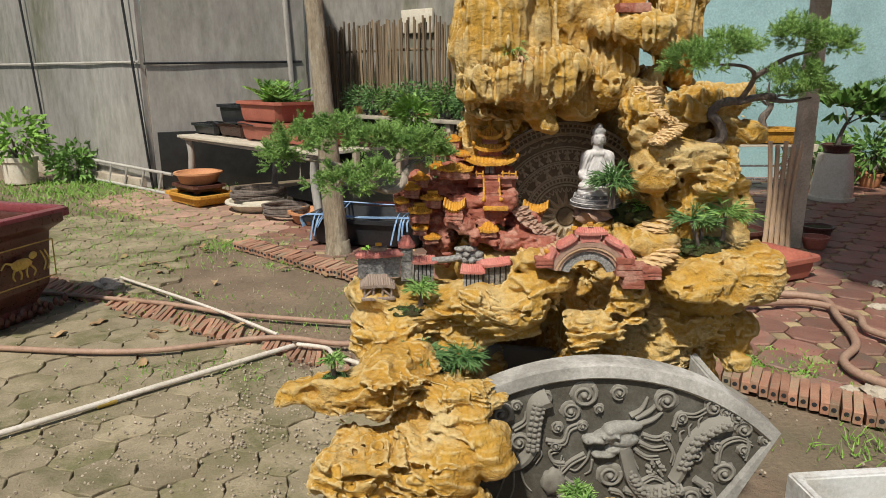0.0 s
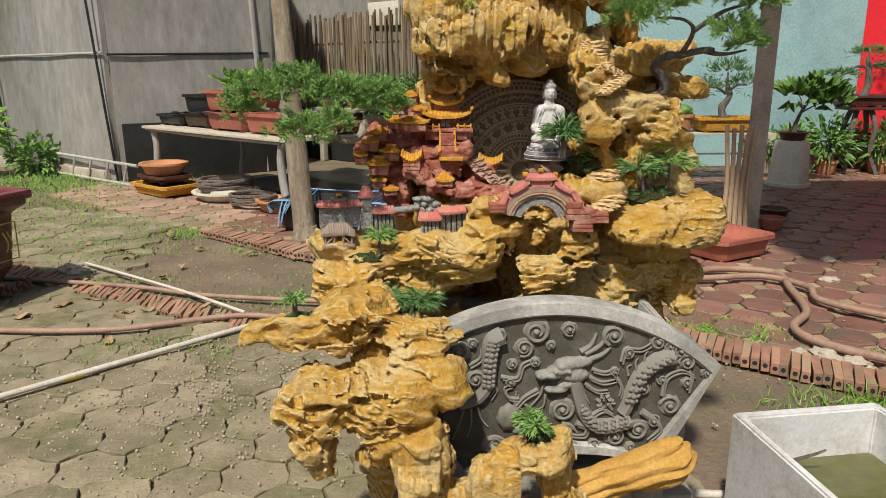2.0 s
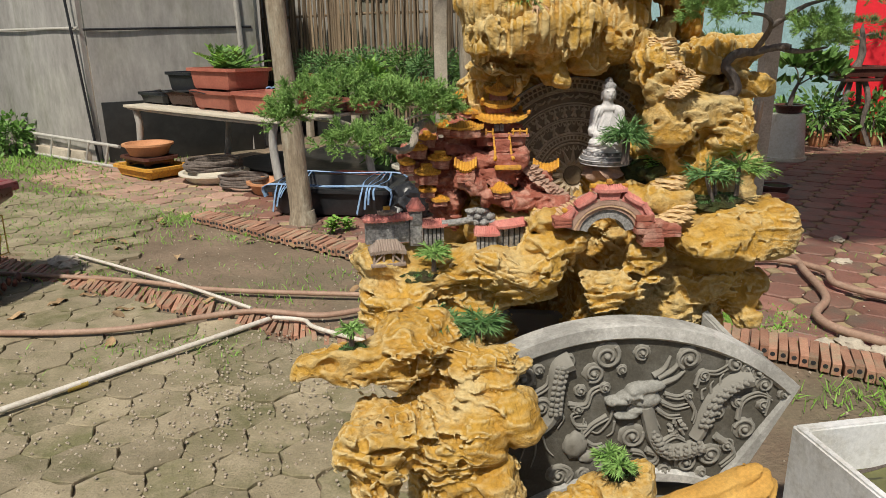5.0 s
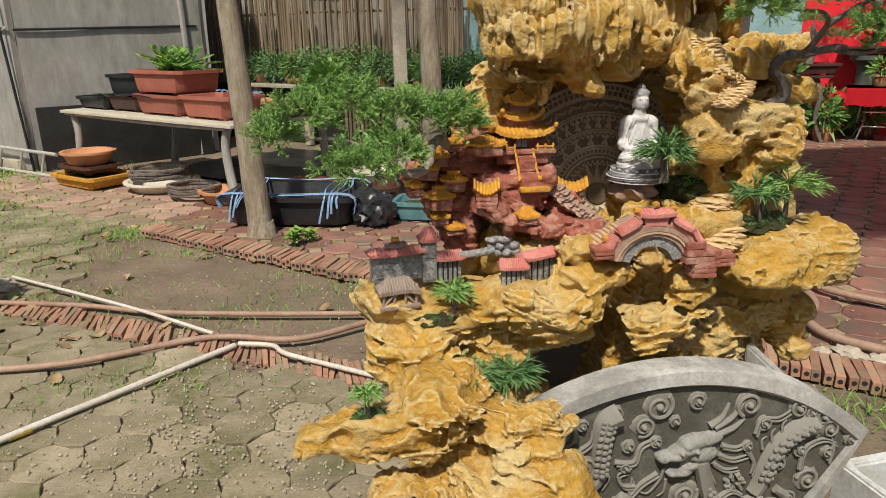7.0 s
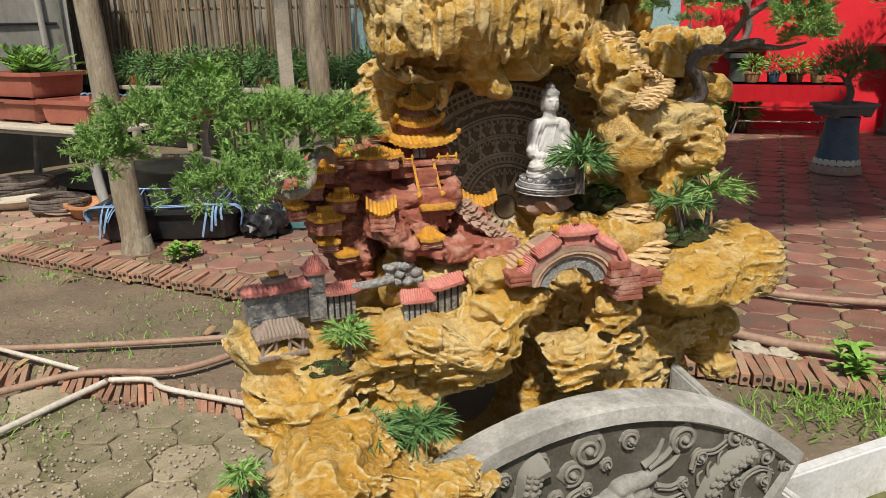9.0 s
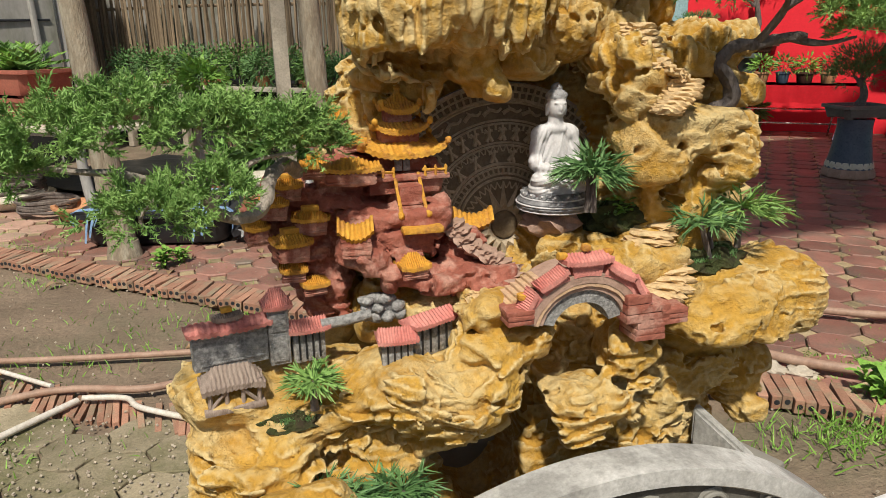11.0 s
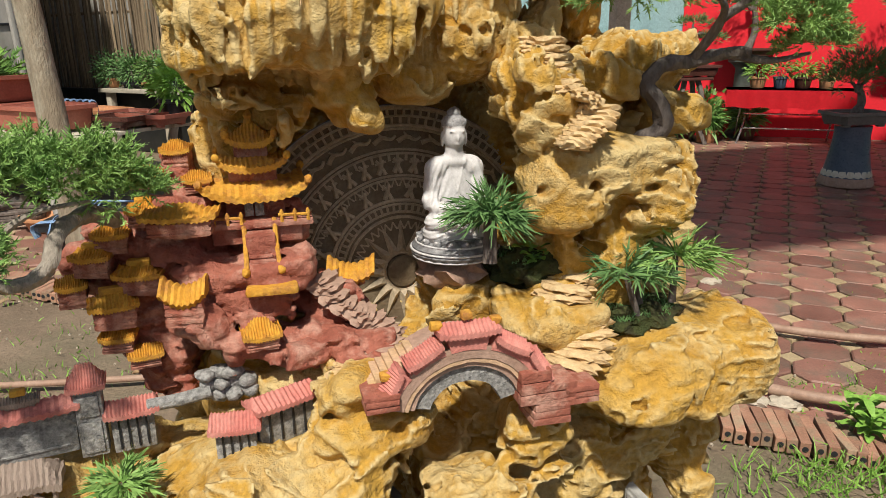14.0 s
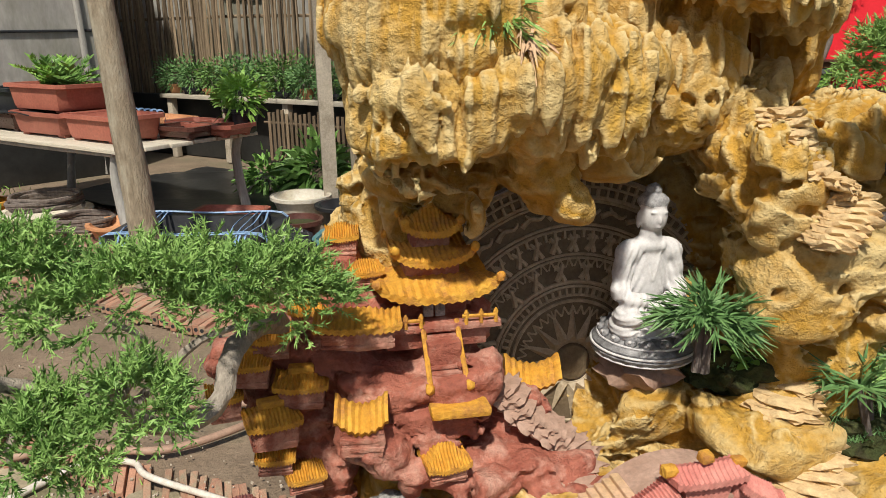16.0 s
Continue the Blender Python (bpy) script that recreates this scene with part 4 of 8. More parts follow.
carved_stand((6.95, 9.45, 0.008), "dark carved stone pedestal against red cloth")
carved_stand((8.55, 8.2, 0.008), "dark carved stone pedestal against red cloth")
tray_pot("bonsai_pot", POT_BROWN, 0.6, 0.4, 0.12, (6.95, 9.45, 1.11), -36, "dark bonsai pot on a carved pedestal")
bonsai("pine_bonsai", (6.95, 9.45, 1.2), [(0, 0, 0), (0.1, 0, 0.3), (0.0, 0, 0.7)], 0.06, [(-0.35, 0, 0.6, 0.3, 0.25, 0.13, 200), (0.4, 0, 0.8, 0.35, 0.25, 0.14, 220), (0.05, 0, 1.0, 0.3, 0.25, 0.14, 200)], NEEDLE_DARK, "tall dark green pine bonsai with flat foliage pads", 0.07, 0.12)
tray_pot("bonsai_pot", POT_BROWN, 0.6, 0.4, 0.12, (8.55, 8.2, 1.11), -36, "dark bonsai pot on a carved pedestal")
bonsai("pine_bonsai", (8.55, 8.2, 1.2), [(0, 0, 0), (-0.1, 0, 0.3), (0.0, 0, 0.6)], 0.06, [(-0.3, 0, 0.55, 0.3, 0.25, 0.13, 200), (0.3, 0, 0.75, 0.3, 0.25, 0.14, 200)], NEEDLE_DARK, "tall dark green pine bonsai with flat foliage pads", 0.07, 0.12)

stand = thing("glazed_stand", "slate blue glazed drum stand with a scalloped cream foot", "stand", (5.66, 6.25, 0.008))
bm = bmesh.new()
lathe(bm, [(0.215, 0.10), (0.205, 0.16), (0.17, 0.34), (0.155, 0.5), (0.16, 0.575)], 32)
part("stand_body", bm, STAND_BLUE, stand)
bm = bmesh.new()
lathe(bm, [(0.20, 0.0), (0.23, 0.02), (0.235, 0.06), (0.215, 0.10), (0.2, 0.105)], 36, ribs=12, rib=0.05)
part("scalloped_foot", bm, PINKSTONE, stand)
bm = bmesh.new()
lathe(bm, [(0.212, 0.105), (0.217, 0.12), (0.206, 0.165), (0.19, 0.17)], 40, ribs=20, rib=0.02)
part("glaze_band", bm, BUCKETWHITE, stand)
tray_pot("bonsai_pot", material("grey_pot", (0.09, 0.085, 0.08), (0.15, 0.14, 0.13), 6, 0.5, 0.2, 50), 0.44, 0.34, 0.13, (5.66, 6.25, 0.585), -10, "grey rectangular bonsai pot on a glazed stand")
bonsai("pine_bonsai", (5.66, 6.25, 0.68), [(0, 0, 0), (0.05, 0, 0.12), (-0.02, 0, 0.28)], 0.05, [(-0.14, 0, 0.30, 0.22, 0.22, 0.15, 380), (0.14, 0, 0.34, 0.22, 0.22, 0.16, 380), (0, 0, 0.44, 0.26, 0.24, 0.18, 420)], NEEDLE_DARK, "dense rounded dark pine bonsai in a grey pot", 0.06, 0.1)

flower_stand = thing("root_stand", "gnarled wooden root stand with curved legs", "stand", (5.92, 9.25, 0.008))
for a in range(4):
    bm = bmesh.new()
    c, s = math.cos(a * 1.57 + 0.6), math.sin(a * 1.57 + 0.6)
    tube(bm, [(c * 0.30, s * 0.3, 0), (c * 0.18, s * 0.18, 0.3), (c * 0.2, s * 0.2, 0.6), (c * 0.12, s * 0.12, 0.84)], 0.03, 0.035, n=8, steps=4, knobs=0.2)
    part("leg", bm, BARK_GREY, flower_stand)
bm = bmesh.new()
box(bm, (0, 0, 0.85), (0.5, 0.4, 0.04), bevel=0.012)
part("stand_top", bm, POT_BROWN, flower_stand)
tray_pot("bonsai_pot", POT_BROWN, 0.6, 0.4, 0.15, (5.92, 9.25, 0.878), 0, "brown bonsai pot on a root stand")
bonsai("pine_bonsai", (5.92, 9.25, 1.0), [(0, 0, 0), (0.05, 0, 0.2), (0.0, 0, 0.5)], 0.06, [(-0.30, 0, 0.28, 0.22, 0.2, 0.08, 200), (0.3, 0, 0.36, 0.22, 0.2, 0.09, 200), (0, 0, 0.55, 0.26, 0.22, 0.10, 240)], NEEDLE_DARK, "dark green pine bonsai with layered pads", 0.06, 0.12)
for k in range(9):
    x, y = 4.7 + k * 0.26 + rng.uniform(-0.1, 0.1), 9.35 + rng.uniform(-0.25, 0.3)
    if k in (4, 5):
        y += 0.35
    round_pot("clay_pot", (POT_ORANGE, POT_RED, POT_BROWN)[k % 3], 0.11, 0.18, (x, y, 0.008), "clay pot with a leafy plant by a painted wall", group="pots by the wall")
    bush((x, y, 0.15), rng.uniform(0.22, 0.38), 220, LEAF, "dark green leafy potted shrub by a painted wall", 0.12, "potted_shrub", 0.35)
for k in range(3):
    bm = bmesh.new()
    box(bm, (0, 0, 0.09 + k * 0.18), (0.34, 0.2, 0.17), bevel=0.01)
    solo("cement_block", bm, POST, "grey cement block in a stack by a wall", "block", "stacked blocks", at=(4.62, 9.3, 0.008), rz=rng.uniform(-6, 6))
white_pot = round_pot("white_pot", BUCKETWHITE, 0.2, 0.36, (-5.75, 9.55, 0.0), "cream cylindrical pot with a shrub near plastic sheeting", True, flare=1.1)
bush((-5.75, 9.55, 0.3), 0.40, 480, WEED, "light green leafy shrub in a cream pot", 0.10, "potted_shrub", 0.45)
bush((-5.1, 9.7, 0.0), 0.32, 420, LEAF, "low pale green leafy weeds by plastic sheeting", 0.09, "weed_clump", 0.6)
# a sack and crate seen over the fence
bm = bmesh.new()
box(bm, (0, 0, 0), (0.62, 0.06, 0.36), bevel=0.02)
wobble(bm, 0.02, 4)
solo("wall_board", bm, BUCKETWHITE, "faded cream board fixed high on plastic sheeting", "board", at=(-0.43, 11.25, 2.2), rz=-38)

# ---- the rockery ----
class Field:
    """A block of space holding the distance to a form, built up from rounded lumps and hollows."""

    def __init__(self, lo, hi, step, seed):
        self.lo, self.step = np.array(lo, np.float32), step
        self.n = [int((b - a) / step) + 1 for a, b in zip(lo, hi)]
        self.axes = [np.float32(lo[i]) + np.arange(self.n[i], dtype=np.float32) * np.float32(step) for i in range(3)]
        self.d = np.full(self.n, 0.06, np.float32)
        self.rs = np.random.RandomState(seed)
        self.warp = None

    def noise(self, sx, sy=None, sz=None):
        """Smooth noise over the block, -1 to 1, with features of the given sizes."""
        sizes = (sx, sy or sx, sz or sy or sx)
        mats, counts = [], []
        for i in range(3):
            u = (self.axes[i] - self.lo[i]) / sizes[i]
            k = np.floor(u).astype(int)
            f = u - k
            f = f * f * (3 - 2 * f)
            m = np.zeros((self.n[i], k.max() + 2), np.float32)
            m[np.arange(self.n[i]), k] = 1 - f
            m[np.arange(self.n[i]), k + 1] = f
            mats.append(m)
            counts.append(m.shape[1])
        g = self.rs.uniform(-1, 1, counts).astype(np.float32)
        g = np.tensordot(mats[0], g, (1, 0))
        g = np.einsum("jb,ibc->ijc", mats[1], g, optimize=True)
        return np.einsum("kc,ijc->ijk", mats[2], g, optimize=True)

    def lump(self, c, r, k, cut=False, blocky=2.0):
        pad = 0.055
        sl = []
        for i in range(3):
            a = int((c[i] - r[i] - pad - self.lo[i]) / self.step)
            b = int((c[i] + r[i] + pad - self.lo[i]) / self.step) + 2
            sl.append(slice(max(a, 0), max(min(b, self.n[i]), 0)))
        shape = (slice(None), None, None), (None, slice(None), None), (None, None, slice(None))
        p = []
        for i in range(3):
            q = self.axes[i][sl[i]][shape[i]] - np.float32(c[i])
            if self.warp is not None:
                q = q + self.warp[i][tuple(sl)]
            p.append(q)
        k0 = np.sqrt(sum((q / r[i]) ** 2 for i, q in enumerate(p)))
        k1 = np.sqrt(sum((q / r[i] ** 2) ** 2 for i, q in enumerate(p))) + 1e-6
        e = k0 * (k0 - 1) / k1
        if blocky > 2:
            a = [np.abs(q / r[i]) + 1e-4 for i, q in enumerate(p)]
            kp = sum(v ** blocky for v in a) ** (1 / blocky)
            slope = np.sqrt(sum(((v / kp) ** (blocky - 1) / r[i]) ** 2 for i, v in enumerate(a)))
            e = (kp - 1) / slope
        d = self.d[tuple(sl)]
        if cut:
            h = np.clip(0.5 - 0.5 * (d + e) / k, 0, 1)
            self.d[tuple(sl)] = d * (1 - h) + (-e) * h + k * h * (1 - h)
        else:
            h = np.clip(0.5 + 0.5 * (d - e) / k, 0, 1)
            self.d[tuple(sl)] = d * (1 - h) + e * h - k * h * (1 - h)

    def soften(self):
        """Round the form off by averaging each point with its neighbours."""
        for ax in range(3):
            self.d = (np.roll(self.d, 1, ax) + self.d * 2 + np.roll(self.d, -1, ax)) / 4

    def blocks(self, sx, sy, sz, step, joint):
        """Uneven cells near the surface: each set back or forward by up to step, with joints cut between them."""
        out = np.zeros(self.n, np.float32)
        I, J, K = np.nonzero(np.abs(self.d) < 0.05)
        bend = [self.noise(min(sx, sy, sz) * 1.1)[I, J, K] * 0.28 for _ in range(2)]
        p = np.stack([self.axes[0][I] / sx + bend[0], self.axes[1][J] / sy + bend[1], self.axes[2][K] / sz + bend[0] * 0.6], 1)
        table_ = self.rs.uniform(0, 1, (4096, 4)).astype(np.float32)
        base = np.floor(p - 0.5).astype(np.int32)
        f1, f2 = np.full(len(I), 9.0, np.float32), np.full(len(I), 9.0, np.float32)
        level = np.zeros(len(I), np.float32)
        for o in ((i, j, k) for i in (0, 1) for j in (0, 1) for k in (0, 1)):
            c = base + np.array(o, np.int32)
            t = table_[(c[:, 0] * 73 + c[:, 1] * 179 + c[:, 2] * 283) & 4095]
            dist = np.sqrt((((c + 0.2 + 0.6 * t[:, :3]) - p) ** 2).sum(1))
            near = dist < f1
            f2 = np.where(near, f1, np.minimum(f2, dist))
            f1 = np.where(near, dist, f1)
            level = np.where(near, t[:, 3], level)
        out[I, J, K] = (level * 2 - 1) * step + np.clip(1 - (f2 - f1) / 0.16, 0, 1) * joint
        return out

    def mesh(self, name, mat):
        """The surface of the form, one vertex in every block that it crosses."""
        d = self.d
        d[0], d[-1], d[:, 0], d[:, -1], d[:, :, 0], d[:, :, -1] = (0.05,) * 6
        s = d < 0
        cnt = sum(s[i:i - 1 or None, j:j - 1 or None, k:k - 1 or None].astype(np.int8) for i in (0, 1) for j in (0, 1) for k in (0, 1))
        act = (cnt > 0) & (cnt < 8)
        idx = np.full(act.shape, -1, np.int32)
        I, J, K = np.nonzero(act)
        idx[I, J, K] = np.arange(len(I))
        pos, num = np.zeros((len(I), 3), np.float32), np.zeros(len(I), np.float32)
        corners = [(i, j, k) for i in (0, 1) for j in (0, 1) for k in (0, 1)]
        for a in corners:
            for ax in range(3):
                if a[ax]:
                    continue
                b = tuple(v + (i == ax) for i, v in enumerate(a))
                va, vb = d[I + a[0], J + a[1], K + a[2]], d[I + b[0], J + b[1], K + b[2]]
                on = (va < 0) != (vb < 0)
                t = np.where(on, va / np.where(va == vb, 1, va - vb), 0)
                for i in range(3):
                    pos[:, i] += np.where(on, a[i] + (t if i == ax else 0), 0)
                num += on
        pos = pos / num[:, None] + np.stack([I, J, K], 1)
        pos = self.lo + pos * self.step
        quads = []
        for ax in range(3):
            u, v = (ax + 1) % 3, (ax + 2) % 3
            first = [slice(1, -1)] * 3
            first[ax] = slice(0, -1)
            second = list(first)
            second[ax] = slice(1, None)
            sa, sb = s[tuple(first)], s[tuple(second)]
            P = np.stack(np.nonzero(sa != sb), 1)
            flip = sb[P[:, 0], P[:, 1], P[:, 2]]
            base = P + 1
            base[:, ax] -= 1
            ring = []
            for du, dv in ((1, 1), (0, 1), (0, 0), (1, 0)):
                q = base.copy()
                q[:, u] -= du
                q[:, v] -= dv
                ring.append(idx[q[:, 0], q[:, 1], q[:, 2]])
            q = np.stack(ring, 1)
            q[flip] = q[flip][:, ::-1]
            quads.append(q)
        quads = np.concatenate(quads)
        me = bpy.data.meshes.new(name)
        me.vertices.add(len(pos))
        me.vertices.foreach_set("co", pos.ravel())
        me.loops.add(quads.size)
        me.loops.foreach_set("vertex_index", quads.ravel())
        me.polygons.add(len(quads))
        me.polygons.foreach_set("loop_start", np.arange(0, quads.size, 4))
        me.polygons.foreach_set("use_smooth", np.ones(len(quads), bool))
        me.update(calc_edges=True)
        me.materials.append(mat)
        return me


MASSES, HOLLOWS = {}, []


def mass(name):
    MASSES[name] = []
    return MASSES[name]


def add(x, y, z, rx, ry, rz, k=0.009):
    name = list(MASSES)[-1]
    g = 1.02 if name == "rock_outcrop" else 1.1
    MASSES[name].append(((x, y, z), (rx * g, ry * 1.06, rz * g), k))


def cut(x, y, z, rx, ry, rz, k=0.007):
    HOLLOWS.append(((x, y, z), (rx, ry, rz), k))


mass("rock_overhang")
add(0.212, 1.830, 1.435, 0.152, 0.130, 0.076)
add(0.115, 1.800, 1.389, 0.059, 0.090, 0.051)
add(0.096, 1.790, 1.360, 0.028, 0.050, 0.033)
add(0.266, 1.835, 1.320, 0.028, 0.035, 0.025)
add(0.238, 1.840, 1.361, 0.039, 0.050, 0.039)
add(0.266, 1.765, 1.383, 0.012, 0.018, 0.034, 0.01)
add(0.163, 1.770, 1.388, 0.032, 0.050, 0.027)
add(0.210, 1.780, 1.387, 0.025, 0.040, 0.022)
add(0.345, 1.900, 1.368, 0.058, 0.070, 0.050)
add(0.399, 1.910, 1.414, 0.094, 0.090, 0.068)
add(0.419, 1.855, 1.398, 0.028, 0.040, 0.026)
add(0.458, 1.860, 1.428, 0.037, 0.040, 0.033)
add(0.197, 1.880, 1.342, 0.016, 0.030, 0.044)
add(0.153, 1.900, 1.327, 0.057, 0.050, 0.041)
# hanging flutes under the lip
add(0.060, 1.745, 1.384, 0.009, 0.022, 0.036, 0.006)
add(0.072, 1.735, 1.405, 0.009, 0.022, 0.041, 0.006)
add(0.088, 1.725, 1.416, 0.009, 0.022, 0.043, 0.006)
add(0.102, 1.720, 1.411, 0.008, 0.022, 0.040, 0.006)
add(0.116, 1.715, 1.414, 0.008, 0.022, 0.045, 0.006)
add(0.131, 1.715, 1.425, 0.008, 0.022, 0.035, 0.006)
add(0.146, 1.715, 1.427, 0.009, 0.022, 0.035, 0.006)
add(0.161, 1.720, 1.439, 0.009, 0.022, 0.036, 0.006)
add(0.178, 1.720, 1.443, 0.009, 0.022, 0.038, 0.006)
add(0.198, 1.725, 1.443, 0.009, 0.022, 0.037, 0.006)
add(0.214, 1.730, 1.432, 0.009, 0.022, 0.042, 0.006)
add(0.228, 1.735, 1.457, 0.009, 0.022, 0.038, 0.006)
add(0.242, 1.740, 1.461, 0.009, 0.022, 0.033, 0.006)
add(0.256, 1.735, 1.405, 0.009, 0.022, 0.044, 0.006)
add(0.295, 1.760, 1.390, 0.010, 0.022, 0.023, 0.006)
add(0.161, 1.800, 1.344, 0.009, 0.020, 0.035, 0.006)
add(0.266, 1.800, 1.327, 0.024, 0.035, 0.027, 0.01)
add(0.244, 1.810, 1.350, 0.024, 0.040, 0.024, 0.01)
add(0.281, 1.795, 1.309, 0.011, 0.020, 0.013, 0.008)
mass("rock_crown")
add(0.156, 1.840, 1.535, 0.124, 0.110, 0.175)
add(0.167, 1.860, 1.732, 0.119, 0.100, 0.179)
add(0.336, 1.930, 1.567, 0.108, 0.090, 0.170)
add(0.332, 1.950, 1.746, 0.150, 0.100, 0.205)
add(0.093, 1.820, 1.521, 0.050, 0.060, 0.158)
add(0.467, 1.840, 1.545, 0.102, 0.090, 0.039, 0.012)
add(0.523, 1.860, 1.515, 0.061, 0.060, 0.033)
add(0.614, 1.930, 1.622, 0.067, 0.070, 0.144)
add(0.615, 1.950, 1.498, 0.048, 0.060, 0.097)
add(0.435, 1.860, 1.454, 0.051, 0.045, 0.051)
add(0.416, 1.860, 1.413, 0.027, 0.030, 0.033)
add(0.414, 1.950, 1.540, 0.079, 0.060, 0.110)
add(0.463, 1.950, 1.706, 0.175, 0.100, 0.064)
mass("alcove_rock")
add(0.310, 2.100, 1.188, 0.262, 0.100, 0.223)
add(0.550, 2.040, 1.229, 0.089, 0.100, 0.217)
add(0.207, 2.060, 0.990, 0.145, 0.100, 0.145)
mass("rock_column")
add(0.503, 1.800, 1.326, 0.050, 0.060, 0.053)
add(0.518, 1.880, 1.389, 0.052, 0.060, 0.069)
add(0.611, 1.860, 1.331, 0.055, 0.060, 0.049)
add(0.706, 1.890, 1.385, 0.086, 0.070, 0.028, 0.012)
add(0.706, 1.910, 1.347, 0.067, 0.060, 0.024, 0.012)
add(0.780, 1.930, 1.290, 0.068, 0.060, 0.030, 0.012)
add(0.586, 1.785, 1.238, 0.104, 0.075, 0.043, 0.012)
add(0.527, 1.770, 1.208, 0.048, 0.060, 0.050)
add(0.656, 1.775, 1.190, 0.050, 0.060, 0.053)
add(0.716, 1.800, 1.233, 0.025, 0.050, 0.036)
add(0.590, 1.800, 1.130, 0.064, 0.055, 0.056)
add(0.617, 1.800, 1.070, 0.037, 0.045, 0.044)
add(0.761, 1.930, 1.042, 0.062, 0.050, 0.134)
mass("rock_shelf")
add(0.701, 1.740, 0.953, 0.136, 0.100, 0.053)
add(0.788, 1.715, 0.957, 0.058, 0.070, 0.056)
add(0.614, 1.690, 0.947, 0.076, 0.060, 0.036)
add(0.718, 1.690, 0.932, 0.054, 0.060, 0.040)
add(0.471, 1.700, 0.890, 0.054, 0.060, 0.040)
add(0.453, 1.700, 0.924, 0.044, 0.050, 0.024)
add(0.520, 1.760, 1.023, 0.079, 0.060, 0.032)
add(0.557, 1.800, 1.054, 0.048, 0.050, 0.030)
add(0.707, 1.830, 0.960, 0.106, 0.090, 0.039)
add(0.243, 1.710, 0.998, 0.058, 0.065, 0.027)
add(0.226, 1.690, 0.938, 0.069, 0.060, 0.041)
add(0.283, 1.700, 0.893, 0.017, 0.030, 0.031)
add(0.147, 1.670, 0.912, 0.096, 0.080, 0.031)
add(0.199, 1.650, 0.898, 0.044, 0.060, 0.029)
add(0.381, 1.840, 0.941, 0.070, 0.060, 0.053)
add(0.424, 1.860, 0.857, 0.102, 0.060, 0.084)
add(0.359, 1.800, 0.821, 0.040, 0.050, 0.062)
add(0.610, 1.815, 0.797, 0.135, 0.085, 0.062)
add(0.775, 1.800, 0.759, 0.048, 0.050, 0.058)
add(0.774, 1.760, 0.709, 0.031, 0.035, 0.031)
add(0.365, 1.650, 0.843, 0.069, 0.065, 0.036)
add(0.531, 1.795, 0.732, 0.108, 0.075, 0.057)
mass("rock_knoll")
add(0.127, 1.900, 1.006, 0.096, 0.080, 0.104)
add(0.088, 1.820, 0.966, 0.045, 0.060, 0.058)
add(0.021, 1.900, 0.984, 0.044, 0.050, 0.097)
add(0.180, 1.800, 0.970, 0.089, 0.070, 0.036)
add(0.120, 1.920, 1.199, 0.076, 0.050, 0.135)
mass("rock_ledge")
add(-0.162, 1.750, 0.892, 0.073, 0.080, 0.037)
add(-0.056, 1.780, 0.884, 0.133, 0.080, 0.033)
add(-0.003, 1.720, 0.854, 0.141, 0.080, 0.049)
add(0.134, 1.690, 0.888, 0.113, 0.080, 0.054)
add(0.172, 1.700, 0.783, 0.085, 0.070, 0.059)
add(-0.158, 1.690, 0.810, 0.062, 0.060, 0.053)
add(-0.069, 1.720, 0.834, 0.076, 0.070, 0.065)
add(-0.083, 1.660, 0.756, 0.085, 0.080, 0.107)
add(0.061, 1.720, 0.736, 0.079, 0.070, 0.068)
add(-0.108, 1.740, 0.837, 0.065, 0.060, 0.065)
mass("rock_outcrop")
add(-0.179, 1.460, 0.762, 0.128, 0.060, 0.043)
add(-0.288, 1.450, 0.756, 0.049, 0.045, 0.036)
add(-0.085, 1.530, 0.770, 0.085, 0.065, 0.058)
add(0.030, 1.455, 0.752, 0.070, 0.050, 0.015)
add(0.052, 1.430, 0.722, 0.066, 0.055, 0.015)
add(0.010, 1.420, 0.692, 0.095, 0.060, 0.013)
add(-0.110, 1.425, 0.800, 0.080, 0.045, 0.013)
add(-0.012, 1.500, 0.675, 0.086, 0.060, 0.062)
add(0.016, 1.530, 0.736, 0.062, 0.050, 0.042)
add(-0.074, 1.400, 0.633, 0.166, 0.100, 0.056)
add(-0.171, 1.350, 0.631, 0.081, 0.070, 0.052)
add(-0.191, 1.340, 0.575, 0.045, 0.050, 0.063)
add(-0.155, 1.340, 0.525, 0.024, 0.030, 0.043)
add(0.101, 1.380, 0.660, 0.049, 0.050, 0.042)
add(-0.011, 1.400, 0.561, 0.094, 0.060, 0.067)
add(0.054, 1.370, 0.474, 0.068, 0.060, 0.122)
add(0.072, 1.380, 0.287, 0.084, 0.070, 0.130)
add(-0.026, 1.420, 0.492, 0.056, 0.050, 0.056)
add(0.312, 1.310, 0.538, 0.063, 0.050, 0.045)
add(0.225, 1.310, 0.448, 0.051, 0.045, 0.080)
add(0.351, 1.330, 0.418, 0.041, 0.045, 0.103)
add(0.265, 1.350, 0.272, 0.130, 0.060, 0.072)
add(0.171, 1.350, 0.351, 0.056, 0.050, 0.056)
add(0.414, 1.420, 0.297, 0.060, 0.040, 0.060)
mass("rock_arm")
add(0.420, 1.420, 0.345, 0.070, 0.035, 0.036, 0.02)
add(0.470, 1.420, 0.372, 0.060, 0.032, 0.032, 0.03)
add(0.540, 1.412, 0.404, 0.070, 0.034, 0.033, 0.03)
add(0.605, 1.410, 0.430, 0.062, 0.036, 0.037, 0.03)
add(0.655, 1.410, 0.444, 0.040, 0.036, 0.039, 0.03)
mass("rock_core")
add(0.450, 1.860, 0.500, 0.300, 0.140, 0.420)
add(0.050, 1.720, 0.450, 0.160, 0.120, 0.400)
